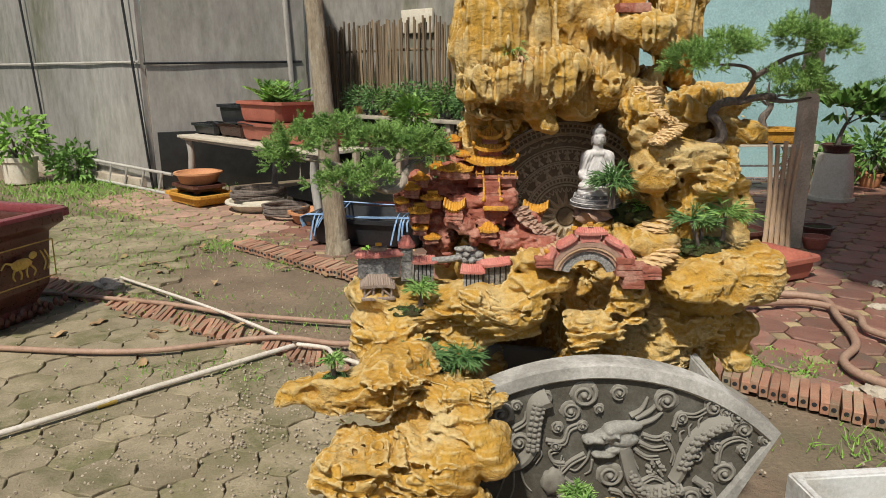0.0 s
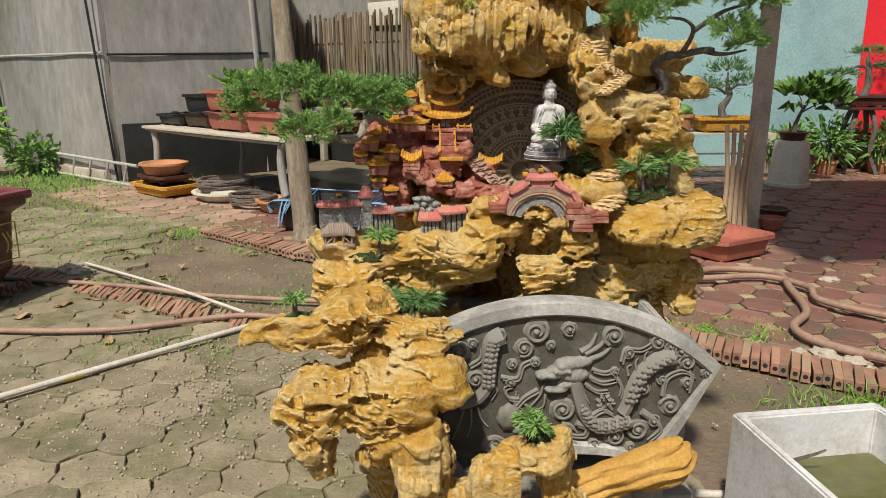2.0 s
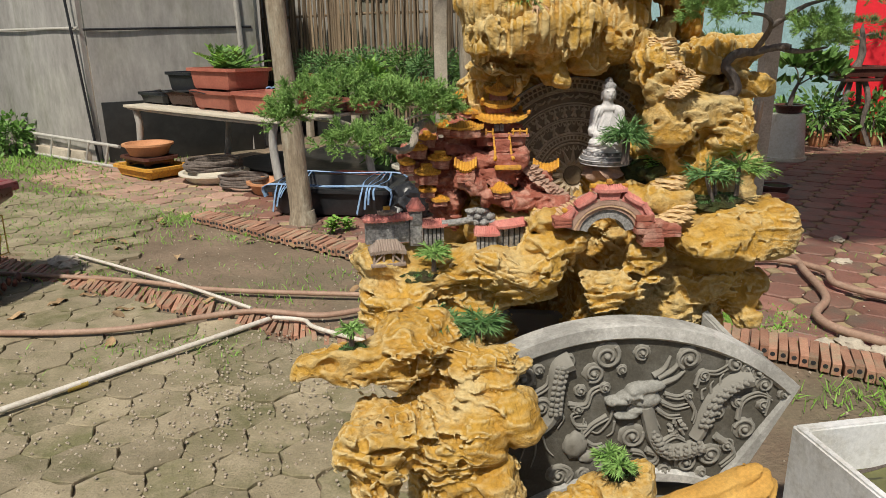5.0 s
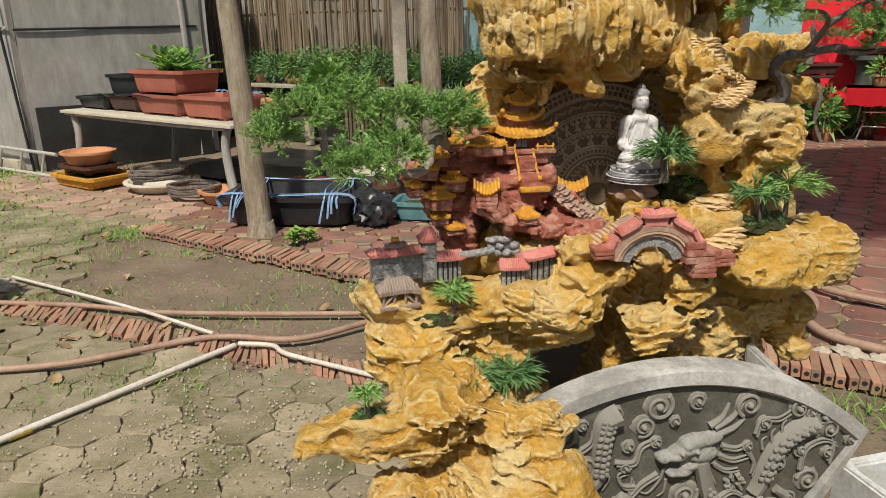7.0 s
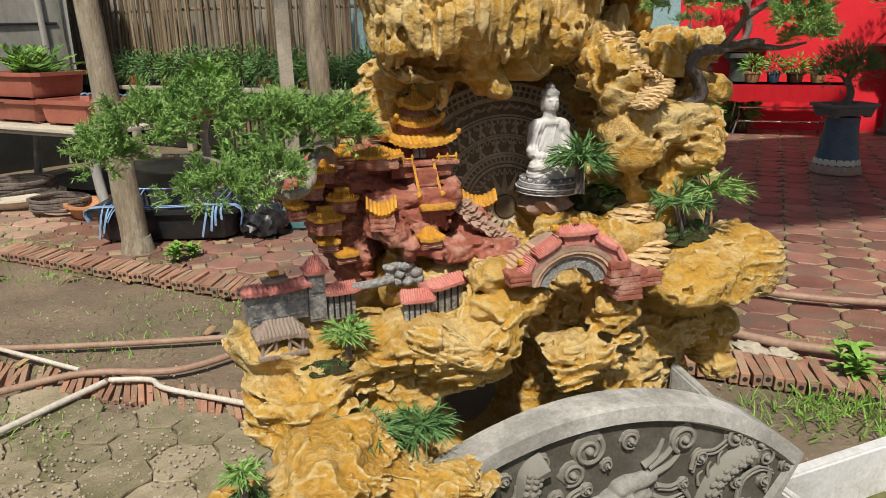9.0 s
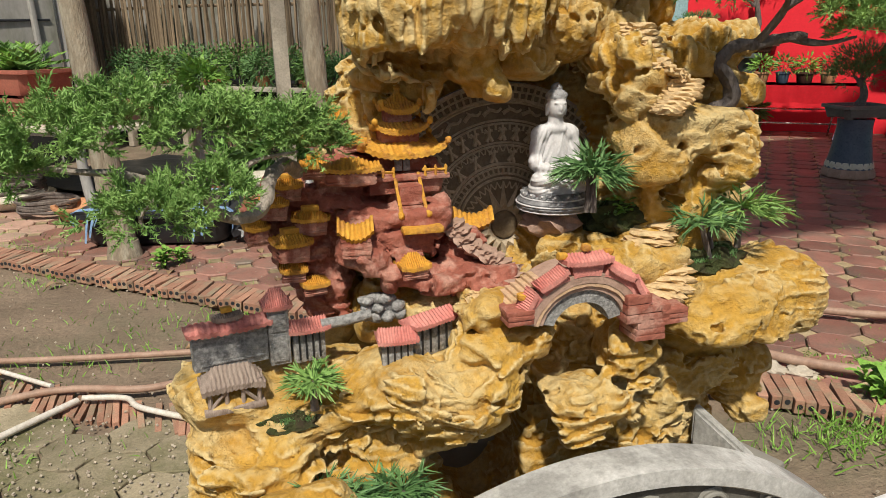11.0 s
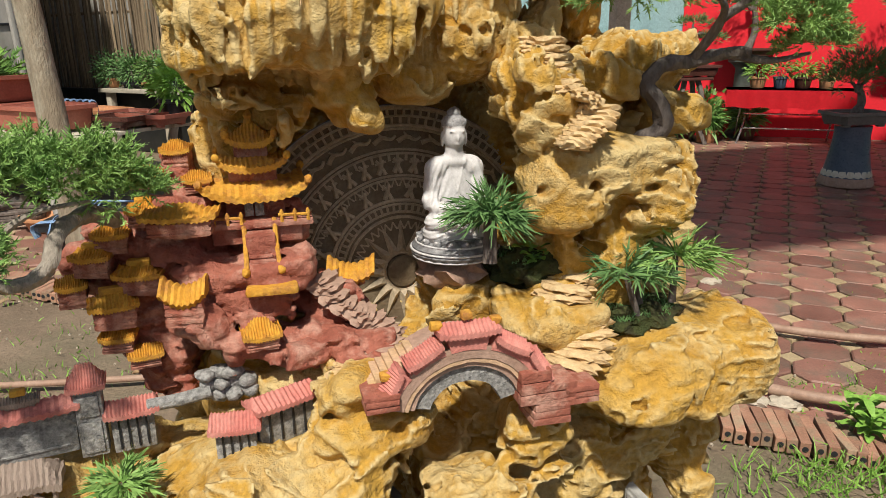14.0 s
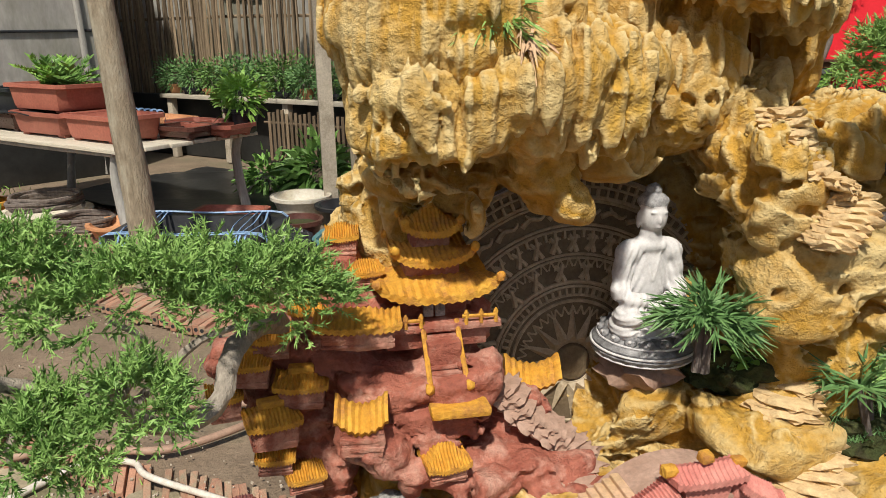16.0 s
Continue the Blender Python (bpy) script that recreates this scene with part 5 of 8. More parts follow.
add(0.250, 2.040, 0.700, 0.260, 0.060, 0.260)
mass("rock_back")
add(0.600, 1.900, 0.960, 0.200, 0.090, 0.090)
add(0.420, 1.900, 1.020, 0.140, 0.080, 0.060)
add(0.660, 1.830, 0.860, 0.130, 0.090, 0.110)
add(0.560, 1.900, 1.100, 0.110, 0.070, 0.080)
add(0.230, 1.800, 0.900, 0.100, 0.070, 0.070)
add(0.640, 1.940, 1.250, 0.090, 0.060, 0.120)
# hollows
cut(0.600, 1.660, 0.872, 0.140, 0.055, 0.030)
cut(0.640, 1.690, 0.800, 0.110, 0.040, 0.045)
cut(0.365, 1.745, 0.905, 0.058, 0.130, 0.060)
cut(0.425, 1.700, 0.845, 0.030, 0.070, 0.030)
cut(-0.180, 1.375, 0.703, 0.120, 0.060, 0.016)
cut(-0.030, 1.640, 0.800, 0.050, 0.060, 0.022)
cut(-0.120, 1.620, 0.775, 0.030, 0.050, 0.020)
cut(0.020, 1.620, 0.838, 0.080, 0.045, 0.014)
cut(0.610, 1.700, 1.185, 0.022, 0.050, 0.016)
cut(0.640, 1.780, 1.300, 0.060, 0.060, 0.018)
cut(0.700, 1.830, 1.320, 0.050, 0.060, 0.014)
cut(0.365, 1.700, 0.965, 0.052, 0.150, 0.046)
cut(0.413, 1.750, 0.945, 0.025, 0.080, 0.021)
cut(0.285, 1.760, 0.790, 0.055, 0.220, 0.095)
cut(0.371, 1.740, 0.885, 0.020, 0.050, 0.020)
cut(0.404, 1.680, 0.938, 0.023, 0.100, 0.027)
cut(0.571, 1.750, 1.165, 0.016, 0.060, 0.023)
cut(0.485, 1.720, 1.229, 0.009, 0.030, 0.013)
cut(0.552, 1.720, 1.216, 0.011, 0.030, 0.008)
cut(0.589, 1.720, 1.170, 0.011, 0.030, 0.010)
cut(0.692, 1.650, 0.997, 0.013, 0.030, 0.012)
cut(0.141, 1.780, 1.362, 0.054, 0.080, 0.024)
cut(0.300, 1.880, 1.190, 0.170, 0.085, 0.150)
cut(0.420, 1.840, 1.200, 0.080, 0.080, 0.120)
cut(-0.161, 1.640, 0.857, 0.035, 0.050, 0.016)
cut(-0.198, 1.620, 0.835, 0.012, 0.040, 0.010)
cut(0.181, 1.660, 0.734, 0.112, 0.150, 0.079)
cut(-0.284, 1.400, 0.775, 0.013, 0.030, 0.010)
cut(-0.042, 1.300, 0.653, 0.050, 0.040, 0.012)
cut(-0.160, 1.280, 0.645, 0.037, 0.030, 0.010)
cut(0.004, 1.440, 0.713, 0.013, 0.030, 0.011)
cut(-0.089, 1.380, 0.537, 0.040, 0.140, 0.054)
cut(0.280, 1.330, 0.391, 0.022, 0.100, 0.047)
cut(0.503, 1.880, 1.468, 0.024, 0.200, 0.043)
cut(0.135, 1.740, 1.568, 0.011, 0.020, 0.041)
cut(0.206, 1.740, 1.574, 0.011, 0.020, 0.055)
cut(0.139, 1.700, 1.479, 0.029, 0.050, 0.016)
cut(0.151, 1.720, 1.369, 0.031, 0.050, 0.011)
cut(0.324, 1.740, 1.419, 0.010, 0.030, 0.034)
cut(0.230, 1.740, 0.730, 0.065, 0.220, 0.100)
cut(0.312, 1.880, 1.050, 0.075, 0.075, 0.085)
cut(0.250, 1.850, 0.680, 0.075, 0.190, 0.130)
cut(0.270, 1.820, 0.820, 0.050, 0.160, 0.060)


BLOCKY = {"rock_outcrop": 3.0, "rock_column": 3.4, "rock_shelf": 3.0, "rock_ledge": 3.0}


def grow(name, seed, step=0.0046):
    """One rock mass: its lumps less the hollows, with bedding ledges low down, hanging flutes above, creases and pores."""
    lo = [min(c[i] - r[i] for c, r, k in MASSES[name]) - 0.06 for i in range(3)]
    hi = [max(c[i] + r[i] for c, r, k in MASSES[name]) + 0.06 for i in range(3)]
    f = Field(lo, hi, step, seed)
    front, arm, solid = name == "rock_outcrop", name == "rock_arm", name == "rock_column"
    twist = 1.5 if front else 1.0
    f.warp = [f.noise(0.09) * 0.014 * twist + f.noise(0.045) * 0.008 * twist for _ in range(3)]
    for c, r, k in MASSES[name]:
        f.lump(c, r, k, blocky=BLOCKY.get(name, 2.0))
    for c, r, k in HOLLOWS:
        if not arm and all(lo[i] < c[i] + r[i] and c[i] - r[i] < hi[i] for i in range(3)):
            f.lump(c, r, k, True)
    xx, zz = f.axes[0][:, None, None], f.axes[2][None, None, :]
    if arm:
        # long flowing grooves along the limb
        v = zz - 0.385 * xx + f.noise(0.12, 0.05, 0.05) * 0.010
        f.d += np.sin(v * 2 * math.pi / 0.031 + f.noise(0.10) * 2.6 + f.noise(0.05) * 1.2) * 0.0036 + np.sin(v * 2 * math.pi / 0.013 + f.noise(0.06) * 3) * 0.0012
        f.d += f.noise(0.05) * 0.004 + (np.abs(f.noise(0.014)) - 0.3) * 0.0014
    else:
        high = np.clip((zz - 1.34) / 0.05, 0, 1)
        low = np.clip((0.55 - zz) / 0.06, 0, 1) * front
        f.d += f.noise(0.07) * 0.007 + f.noise(0.030) * 0.0025 + f.noise(0.010) * 0.0010
        # broken blocks in flat beds, each standing a little proud of or behind its neighbours, with joints between
        f.d += f.blocks(0.100, 0.100, 0.046, 0.009, 0.0035) * (1 - 0.6 * high)
        f.d += f.blocks(0.042, 0.042, 0.020, 0.0024, 0.0008) * (1 - 0.5 * high)
        f.soften()
        # hanging flutes above, fibrous grooves low down
        f.d += high * ((np.abs(f.noise(0.020, 0.020, 0.25)) - 0.3) * -0.015 + (np.abs(f.noise(0.0095, 0.0095, 0.18)) - 0.3) * -0.010)
        f.d += low * ((np.abs(f.noise(0.022, 0.022, 0.20)) - 0.3) * -0.016 + (np.abs(f.noise(0.010, 0.010, 0.10)) - 0.3) * -0.009)
        # bedding: thin layers, each with a projecting upper lip
        tilt = 0.26 if front else 0.10
        for bed, depth, lean in ((0.032, 0.008 if solid else 0.012, 0.5 if solid else 0.0), (0.0125, 0.0048, 0.55 if solid else 0.2)):
            u = (zz + tilt * xx) / bed + f.noise(0.09) * 1.5 + f.noise(0.035) * 0.7
            ledge = np.clip(f.noise(0.10) * 3.5 + 0.25 - lean, 0, 1) * (1 - high) * (1 - 0.8 * low)
            f.d += ledge * (u - np.floor(u) - 0.5) * -depth
        # pores and burrows in clusters
        pore = np.clip(f.noise(0.10) * 3.5 + (0.4 if solid else 0.0), 0, 1)
        f.d += np.clip((f.noise(0.014) - 0.42) * 9, 0, 1) * pore * 0.013 + np.clip((f.noise(0.032) - 0.50) * 8, 0, 1) * pore * (1 - 0.8 * high) * 0.028
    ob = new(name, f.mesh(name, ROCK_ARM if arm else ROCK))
    ob.parent = rockery
    ob.matrix_parent_inverse = rockery.matrix_world.inverted()


rockery = thing("rockery", "tall ochre yellow artificial rock landscape with caves and ledges", "rockery", (0.2, 1.7, 0.0))
for k, name in enumerate(MASSES):
    grow(name, 5 + k, 0.0036 if name in ("rock_overhang", "rock_column", "rock_shelf", "rock_outcrop", "rock_arm") else 0.0046)

# ---- basin, relief panel, trough and bricks under the rockery ----
FY = 1.513
FC, FR = (0.370, 0.205), 0.600


def fan_outline(inset, n=36):
    """Outer arc, slanting sides and shallow lower arc of the fan, as (x, z)."""
    r = FR - inset
    a0, a1 = radians(46.5), radians(133.5)
    pts = [(FC[0] + r * math.cos(a0 + (a1 - a0) * i / n), FC[1] + r * math.sin(a0 + (a1 - a0) * i / n)) for i in range(n + 1)]
    lo_r, lo_l = 0.645 - inset * 0.9, 0.125 + inset * 0.9
    for i in range(n // 2 + 1):
        t = i / (n // 2)
        x = lo_l + (lo_r - lo_l) * t
        pts.append((x, 0.335 + inset * 0.8 + 0.075 * (1 - (2 * t - 1.15) ** 2 / 1.4)))
    return pts


def slab(bm, outline, y0, y1):
    f = [bm.verts.new((x, y0, z)) for x, z in outline]
    b = [bm.verts.new((x, y1, z)) for x, z in outline]
    n = len(outline)
    bm.faces.new(f)
    bm.faces.new(list(reversed(b)))
    for i in range(n):
        bm.faces.new((f[i], b[i], b[(i + 1) % n], f[(i + 1) % n]))


panel = thing("fan_panel", "fan-shaped grey cement panel with dragon and cloud relief", "relief panel")
bm = bmesh.new()
slab(bm, fan_outline(0.012), FY, FY + 0.035)
bmesh.ops.recalc_face_normals(bm, faces=bm.faces[:])
part("backing", bm, CEMENT_DARK, panel, smooth=False)
bm = bmesh.new()
oa, ob_ = fan_outline(0.0), fan_outline(0.036)
ring = []
for pts, y in ((oa, FY - 0.014), (oa, FY + 0.055), (ob_, FY + 0.03), (ob_, FY - 0.002), (fan_outline(0.028), FY - 0.014)):
    ring.append([bm.verts.new((x, y, z)) for x, z in pts])
n = len(oa)
for k in range(5):
    a, b = ring[k], ring[(k + 1) % 5]
    for i in range(n):
        bm.faces.new((a[i], a[(i + 1) % n], b[(i + 1) % n], b[i]))
bmesh.ops.recalc_face_normals(bm, faces=bm.faces[:])
part("rim", bm, CEMENT_RIM, panel, "raised rim, sunlight put into its pale colour")


def rel(zx, zy):
    return (0.0426 + zx * 0.000689, 0.8487 - zy * 0.000743)


S = 0.00072


def cloud(zx, zy, r, turn=1):
    """A curled cloud: a spiral roll round a boss on a scalloped ground."""
    x, z = rel(zx, zy)
    r *= S
    bm = bmesh.new()
    ball(bm, (x, FY, z), (r * 0.98, 0.0065, r * 0.92), 3, 0.25)
    pts = [(x + turn * math.cos(a * 0.45 + zx) * r * (0.86 - a * 0.030), FY - 0.0055 - 0.0003 * a, z + math.sin(a * 0.45 + zx) * r * (0.86 - a * 0.030)) for a in range(19)]
    tube(bm, pts, r * 0.15, r * 0.09, n=7, steps=2)
    ball(bm, (x, FY - 0.006, z), (r * 0.26, 0.012, r * 0.26), 2)
    part("cloud_scroll", bm, CEMENT, panel)


for k, (a, b, r) in enumerate(((145, 222, 42), (288, 167, 26), (417, 157, 46), (375, 212, 36), (532, 150, 28), (417, 262, 20), (690, 175, 42), (848, 200, 34), (890, 215, 22), (930, 232, 30), (955, 272, 34), (806, 362, 28), (905, 425, 40), (207, 318, 34), (1030, 310, 22), (65, 262, 26), (712, 535, 36), (795, 510, 40), (518, 432, 44), (270, 560, 40), (470, 205, 18), (335, 268, 22), (330, 330, 20), (745, 235, 24), (640, 560, 24), (870, 330, 22), (850, 480, 26), (960, 345, 22), (440, 545, 30), (360, 560, 24), (560, 570, 26), (195, 195, 20), (120, 300, 22), (700, 300, 18), (420, 480, 20), (770, 575, 20))):
    cloud(a, b, r, 1 if k % 2 else -1)


def ribbon(points, r0, r1, name="flame_curl"):
    bm = bmesh.new()
    tube(bm, [(*rel(a, b)[:1], FY - 0.004, rel(a, b)[1]) for a, b in points], r0 * S * 0.88, r1 * S * 0.88, n=8, steps=5, flat=0.8)
    part(name, bm, CEMENT, panel)


ribbon(((300, 165), (262, 190), (255, 260), (252, 330), (215, 385), (150, 410)), 40, 22, "dragon_coil")
ribbon(((905, 245), (850, 262), (795, 310), (765, 370), (750, 420), (735, 450)), 38, 26, "dragon_coil")
ribbon(((560, 330), (580, 400), (600, 450), (640, 490), (700, 492), (765, 470)), 30, 34, "dragon_coil")
for pts in (((575, 228), (610, 205), (628, 165)), ((590, 235), (640, 210), (672, 168)), ((605, 255), (650, 240), (680, 215))):
    ribbon(pts, 13, 5, "horn")
for path in (((268, 185), (255, 260), (250, 335)), ((890, 250), (800, 305), (758, 400)), ((590, 430), (640, 488), (750, 475))):
    for k, q in enumerate(smooth_path([(a, 0, b) for a, b in path], 9)):
        for c in (-1, 0, 1):
            x, z = rel(q.x + (c * 15 if path[0][0] != 590 else (6 if k % 2 else -6)), q.z + (4 if k % 2 else -4) + (c * 15 if path[0][0] == 590 else 0))
            bm = bmesh.new()
            ball(bm, (x, FY - 0.024 + 0.005 * abs(c), z), (0.0062, 0.0045, 0.0058), 1)
            part("scale", bm, CEMENT, panel)


def at(a, b):
    return rel(0.944 * a + 41, 0.923 * b + 47)


def curl(points, r0, r1, name="flame_curl"):
    ribbon([(0.944 * a + 41, 0.923 * b + 47) for a, b in points], r0 * 0.72, r1 * 0.72, name)
    if r0 > 10:
        ribbon([(0.944 * a + 41 + 7, 0.923 * b + 47 + 11) for a, b in points], r0 * 0.5, r1 * 0.6, name)


# mane, whiskers and claws
for pts, r0, r1 in ((((610, 262), (660, 275), (705, 258)), 13, 4), (((600, 290), (650, 312), (700, 305)), 13, 4), (((585, 315), (630, 345), (675, 345)), 12, 4), (((560, 330), (590, 365), (600, 385)), 12, 4), (((430, 320), (420, 360), (385, 400), (360, 395)), 10, 6), (((410, 335), (360, 365), (325, 400), (330, 345)), 12, 6), (((340, 370), (300, 365), (285, 330), (310, 320)), 12, 6), (((440, 360), (435, 400), (415, 415)), 10, 5), (((345, 430), (370, 445), (400, 440)), 11, 5), (((270, 285), (330, 290), (350, 240), (400, 220)), 13, 6), (((720, 235), (735, 190), (790, 190), (835, 165)), 14, 6), (((700, 290), (725, 330), (720, 370)), 14, 6), (((750, 290), (745, 260), (760, 250)), 10, 4), (((780, 270), (775, 240), (785, 225)), 10, 4), (((810, 245), (808, 215), (820, 200)), 10, 4), (((885, 370), (895, 300), (950, 275), (1000, 295)), 16, 6), (((980, 350), (990, 300), (980, 270)), 12, 5), (((810, 430), (860, 465), (885, 500), (840, 545)), 22, 8), (((150, 240), (190, 215), (195, 180)), 12, 4), (((240, 310), (250, 330), (230, 365)), 12, 5), (((620, 440), (660, 420), (700, 440)), 12, 6), (((560, 470), (600, 490), (590, 520), (530, 515)), 18, 8), (((505, 470), (540, 480), (560, 500)), 14, 6), (((215, 555), (245, 520), (290, 540), (270, 580)), 18, 9), (((130, 420), (110, 480), (90, 530)), 7, 4), (((160, 410), (160, 470), (145, 520)), 7, 4), (((185, 405), (200, 450), (225, 480)), 7, 4)):
    curl(pts, r0, r1)
for k in range(7):
    a0 = 0.5 + k * 0.9
    curl(((665 + 18 * math.cos(a0), 390 + 18 * math.sin(a0)), (665 + 34 * math.cos(a0 + 0.3), 390 + 30 * math.sin(a0 + 0.3))), 13, 9, "claw")
head = Field((0.27, FY - 0.055, 0.55), (0.52, FY + 0.012, 0.74), 0.0022, 4)
# skull, brow, snout, nose, cheek and lower jaw, the mouth cut between them
for a, b, rx, rz, d in ((528, 240, 50, 24, 0.020), (575, 232, 34, 18, 0.015), (490, 262, 42, 17, 0.023), (458, 280, 44, 17, 0.021), (420, 281, 20, 15, 0.024), (548, 282, 46, 30, 0.018), (515, 318, 30, 18, 0.016), (480, 338, 38, 11, 0.017), (450, 336, 14, 9, 0.018)):
    x, z = at(a, b)
    head.lump((x, FY - 0.003, z), (rx * S, d, rz * S), 0.007)
for a, b, rx, rz in ((476, 313, 36, 8), (505, 305, 22, 8)):
    x, z = at(a, b)
    head.lump((x, FY - 0.022, z), (rx * S, 0.017, rz * S), 0.003, True)
for a, b, r, d in ((470, 262, 8, 0.031), (415, 274, 5, 0.029), (492, 246, 20, 0.024), (520, 262, 9, 0.027)):
    x, z = at(a, b)
    head.lump((x, FY - 0.003, z), (r * S, d, r * S), 0.002)
head.d += head.noise(0.03, 0.02, 0.006) * 0.0012 + (np.abs(head.noise(0.012)) - 0.3) * 0.0016
dh = new("dragon_head", head.mesh("dragon_head", CEMENT_HEAD))
dh.parent = panel
tagged(dh, "paler carved dragon head")
bm = bmesh.new()
x, z = rel(325, 455)
ball(bm, (x, FY - 0.002, z), (0.028, 0.018, 0.034), 3, 0.2)
ball(bm, (x + 0.03, FY, z - 0.035), (0.022, 0.01, 0.016), 2, 0.3)
part("carp", bm, CEMENT, panel)

basin = thing("stone_basin", "grey cement basin holding the rockery", "basin")
bm = bmesh.new()
for a, b in (((0.745, 1.62), (0.655, 1.86)), ((0.655, 1.86), (0.10, 1.98)), ((0.0, 1.60), (0.10, 1.98))):
    a, b = Vector(a), Vector(b)
    c = (a + b) / 2
    box(bm, (c.x, c.y, 0.47), ((b - a).length, 0.035, 0.40), math.degrees(math.atan2(b.y - a.y, b.x - a.x)), 0.008)
part("basin_wall", bm, CEMENT, basin)
bm = bmesh.new()
lo = [bm.verts.new(v) for v in ((0.765, 1.56, 0.56), (0.792, 1.57, 0.56), (0.675, 1.76, 0.66), (0.645, 1.74, 0.66))]
hi_v = [bm.verts.new(v) for v in ((0.765, 1.56, 0.605), (0.785, 1.57, 0.605), (0.668, 1.76, 0.735), (0.645, 1.74, 0.735))]
bm.faces.new(hi_v)
bm.faces.new(list(reversed(lo)))
for k in range(4):
    bm.faces.new((lo[k], lo[(k + 1) % 4], hi_v[(k + 1) % 4], hi_v[k]))
bmesh.ops.recalc_face_normals(bm, faces=bm.faces[:])
bmesh.ops.bevel(bm, geom=bm.edges[:], offset=0.005, segments=2, affect="EDGES")
part("basin_cheek", bm, CEMENT_RIM, basin)
bm = bmesh.new()
box(bm, (0.40, 1.74, 0.14), (0.72, 0.44, 0.27), bevel=0.02)
part("plinth", bm, CEMENT, basin)
bm = bmesh.new()
box(bm, (0.42, 1.545, 0.17), (0.50, 0.09, 0.33), bevel=0.02)
for k in range(16):
    ball(bm, (0.24 + 0.37 * (k % 8) / 7, 1.50, 0.30 - 0.06 * (k // 8)), (0.032, 0.022, 0.028), 2, 0.3)
part("carved_foot", bm, CEMENT, basin, "foot with cloud relief")

trough = thing("white_trough", "white rectangular trough half full of green water", "trough")
TA, TB, TD = Vector((0.965, 1.795)), Vector((1.43, 1.845)), Vector((1.02, 1.20))
u = (TB - TA).normalized()
w_ = (TD - TA).normalized()
bm = bmesh.new()
quad = [TA, TB, TB + w_ * 0.62, TA + w_ * 0.62]
cen = sum(quad, Vector((0, 0))) / 4
inner = [cen + (q - cen) * 0.88 for q in quad]
rows = [[bm.verts.new((q.x, q.y, z)) for q in ps] for ps, z in ((quad, 0.005), (quad, 0.362), (inner, 0.362), (inner, 0.06))]
for a, b in zip(rows, rows[1:]):
    for i in range(4):
        bm.faces.new((a[i], b[i], b[(i + 1) % 4], a[(i + 1) % 4]))
bm.faces.new(rows[0])
bm.faces.new(list(reversed(rows[3])))
bmesh.ops.recalc_face_normals(bm, faces=bm.faces[:])
bmesh.ops.bevel(bm, geom=bm.edges[:], offset=0.006, segments=2, affect="EDGES")
part("trough_body", bm, STYRO, trough)
bm = bmesh.new()
bm.faces.new([bm.verts.new((q.x, q.y, 0.215)) for q in [cen + (q - cen) * 0.885 for q in reversed(quad)]])
part("water", bm, WATER, trough, "still green water")
for a, b in ((1.0, 1.62), (1.1, 1.5)):
    bm = bmesh.new()
    tube(bm, [(1.12, 1.72, 0.245), (1.16, 1.69, 0.28), (1.19, 1.68, 0.30)], 0.006, 0.003, n=5, steps=3)
    part("twig", bm, BARK_GREY, trough)
    break

# hollow bricks stacked under the outcrop
def hollow_brick(at, rz, label="two-hole red hollow brick under the rockery"):
    t = thing("hollow_brick", label, "brick", at, rz, "bricks under the rockery")
    bm = bmesh.new()
    box(bm, (0, 0, 0.003), (0.22, 0.105, 0.006))
    box(bm, (0, 0, 0.057), (0.22, 0.105, 0.006))
    for y in (-0.0475, 0.0, 0.0475):
        box(bm, (0, y, 0.03), (0.22, 0.010, 0.048))
    part("shell", bm, BRICK, t)


for k in range(5):
    hollow_brick((0.02, 1.42, 0.004 + k * 0.061), 80 + 3 * (k % 2))
    hollow_brick((0.26, 1.38, 0.004 + k * 0.061), 88 - 4 * (k % 2))

# ---- statue, drum and miniature buildings ----
drum = thing("drum_disc", "bronze-brown cast drum face with rings of small figures", "drum disc", (0.345, 1.955, 1.055))
drum.matrix_world = pose(0.345, 1.945, 1.058, 90 - 5, 0, 0)
bm = bmesh.new()
lathe(bm, [(0.255, -0.02), (0.258, 0.0), (0.254, 0.006), (0.0005, 0.006)], 96)
part("face", bm, BRONZE, drum)
for r, q in ((0.253, 0.004), (0.240, 0.002), (0.226, 0.003), (0.221, 0.002), (0.190, 0.002), (0.184, 0.002), (0.150, 0.002), (0.145, 0.002), (0.112, 0.003), (0.106, 0.002), (0.094, 0.002), (0.086, 0.0025), (0.030, 0.003)):
    bm = bmesh.new()
    tube(bm, [(r * math.cos(a * math.pi / 36), r * math.sin(a * math.pi / 36), 0.0065) for a in range(73)], q, n=6, steps=1)
    part("ring", bm, BRONZE_HIGH, drum)
bm = bmesh.new()
lathe(bm, [(0.026, 0.004), (0.024, 0.012), (0.012, 0.015), (0.001, 0.016)], 28)
part("boss", bm, BRONZE, drum)
for k in range(16):
    a = k * math.pi / 8
    bm = bmesh.new()
    c, s = math.cos(a), math.sin(a)
    p = [bm.verts.new(v) for v in ((c * 0.026 - s * 0.009, s * 0.026 + c * 0.009, 0.0065), (c * 0.026 + s * 0.009, s * 0.026 - c * 0.009, 0.0065), (c * 0.082, s * 0.082, 0.0065), (c * 0.04, s * 0.04, 0.016))]
    for f in ((0, 1, 3), (1, 2, 3), (2, 0, 3)):
        bm.faces.new([p[i] for i in f])
    part("star_ray", bm, BRONZE_HIGH, drum, smooth=False)


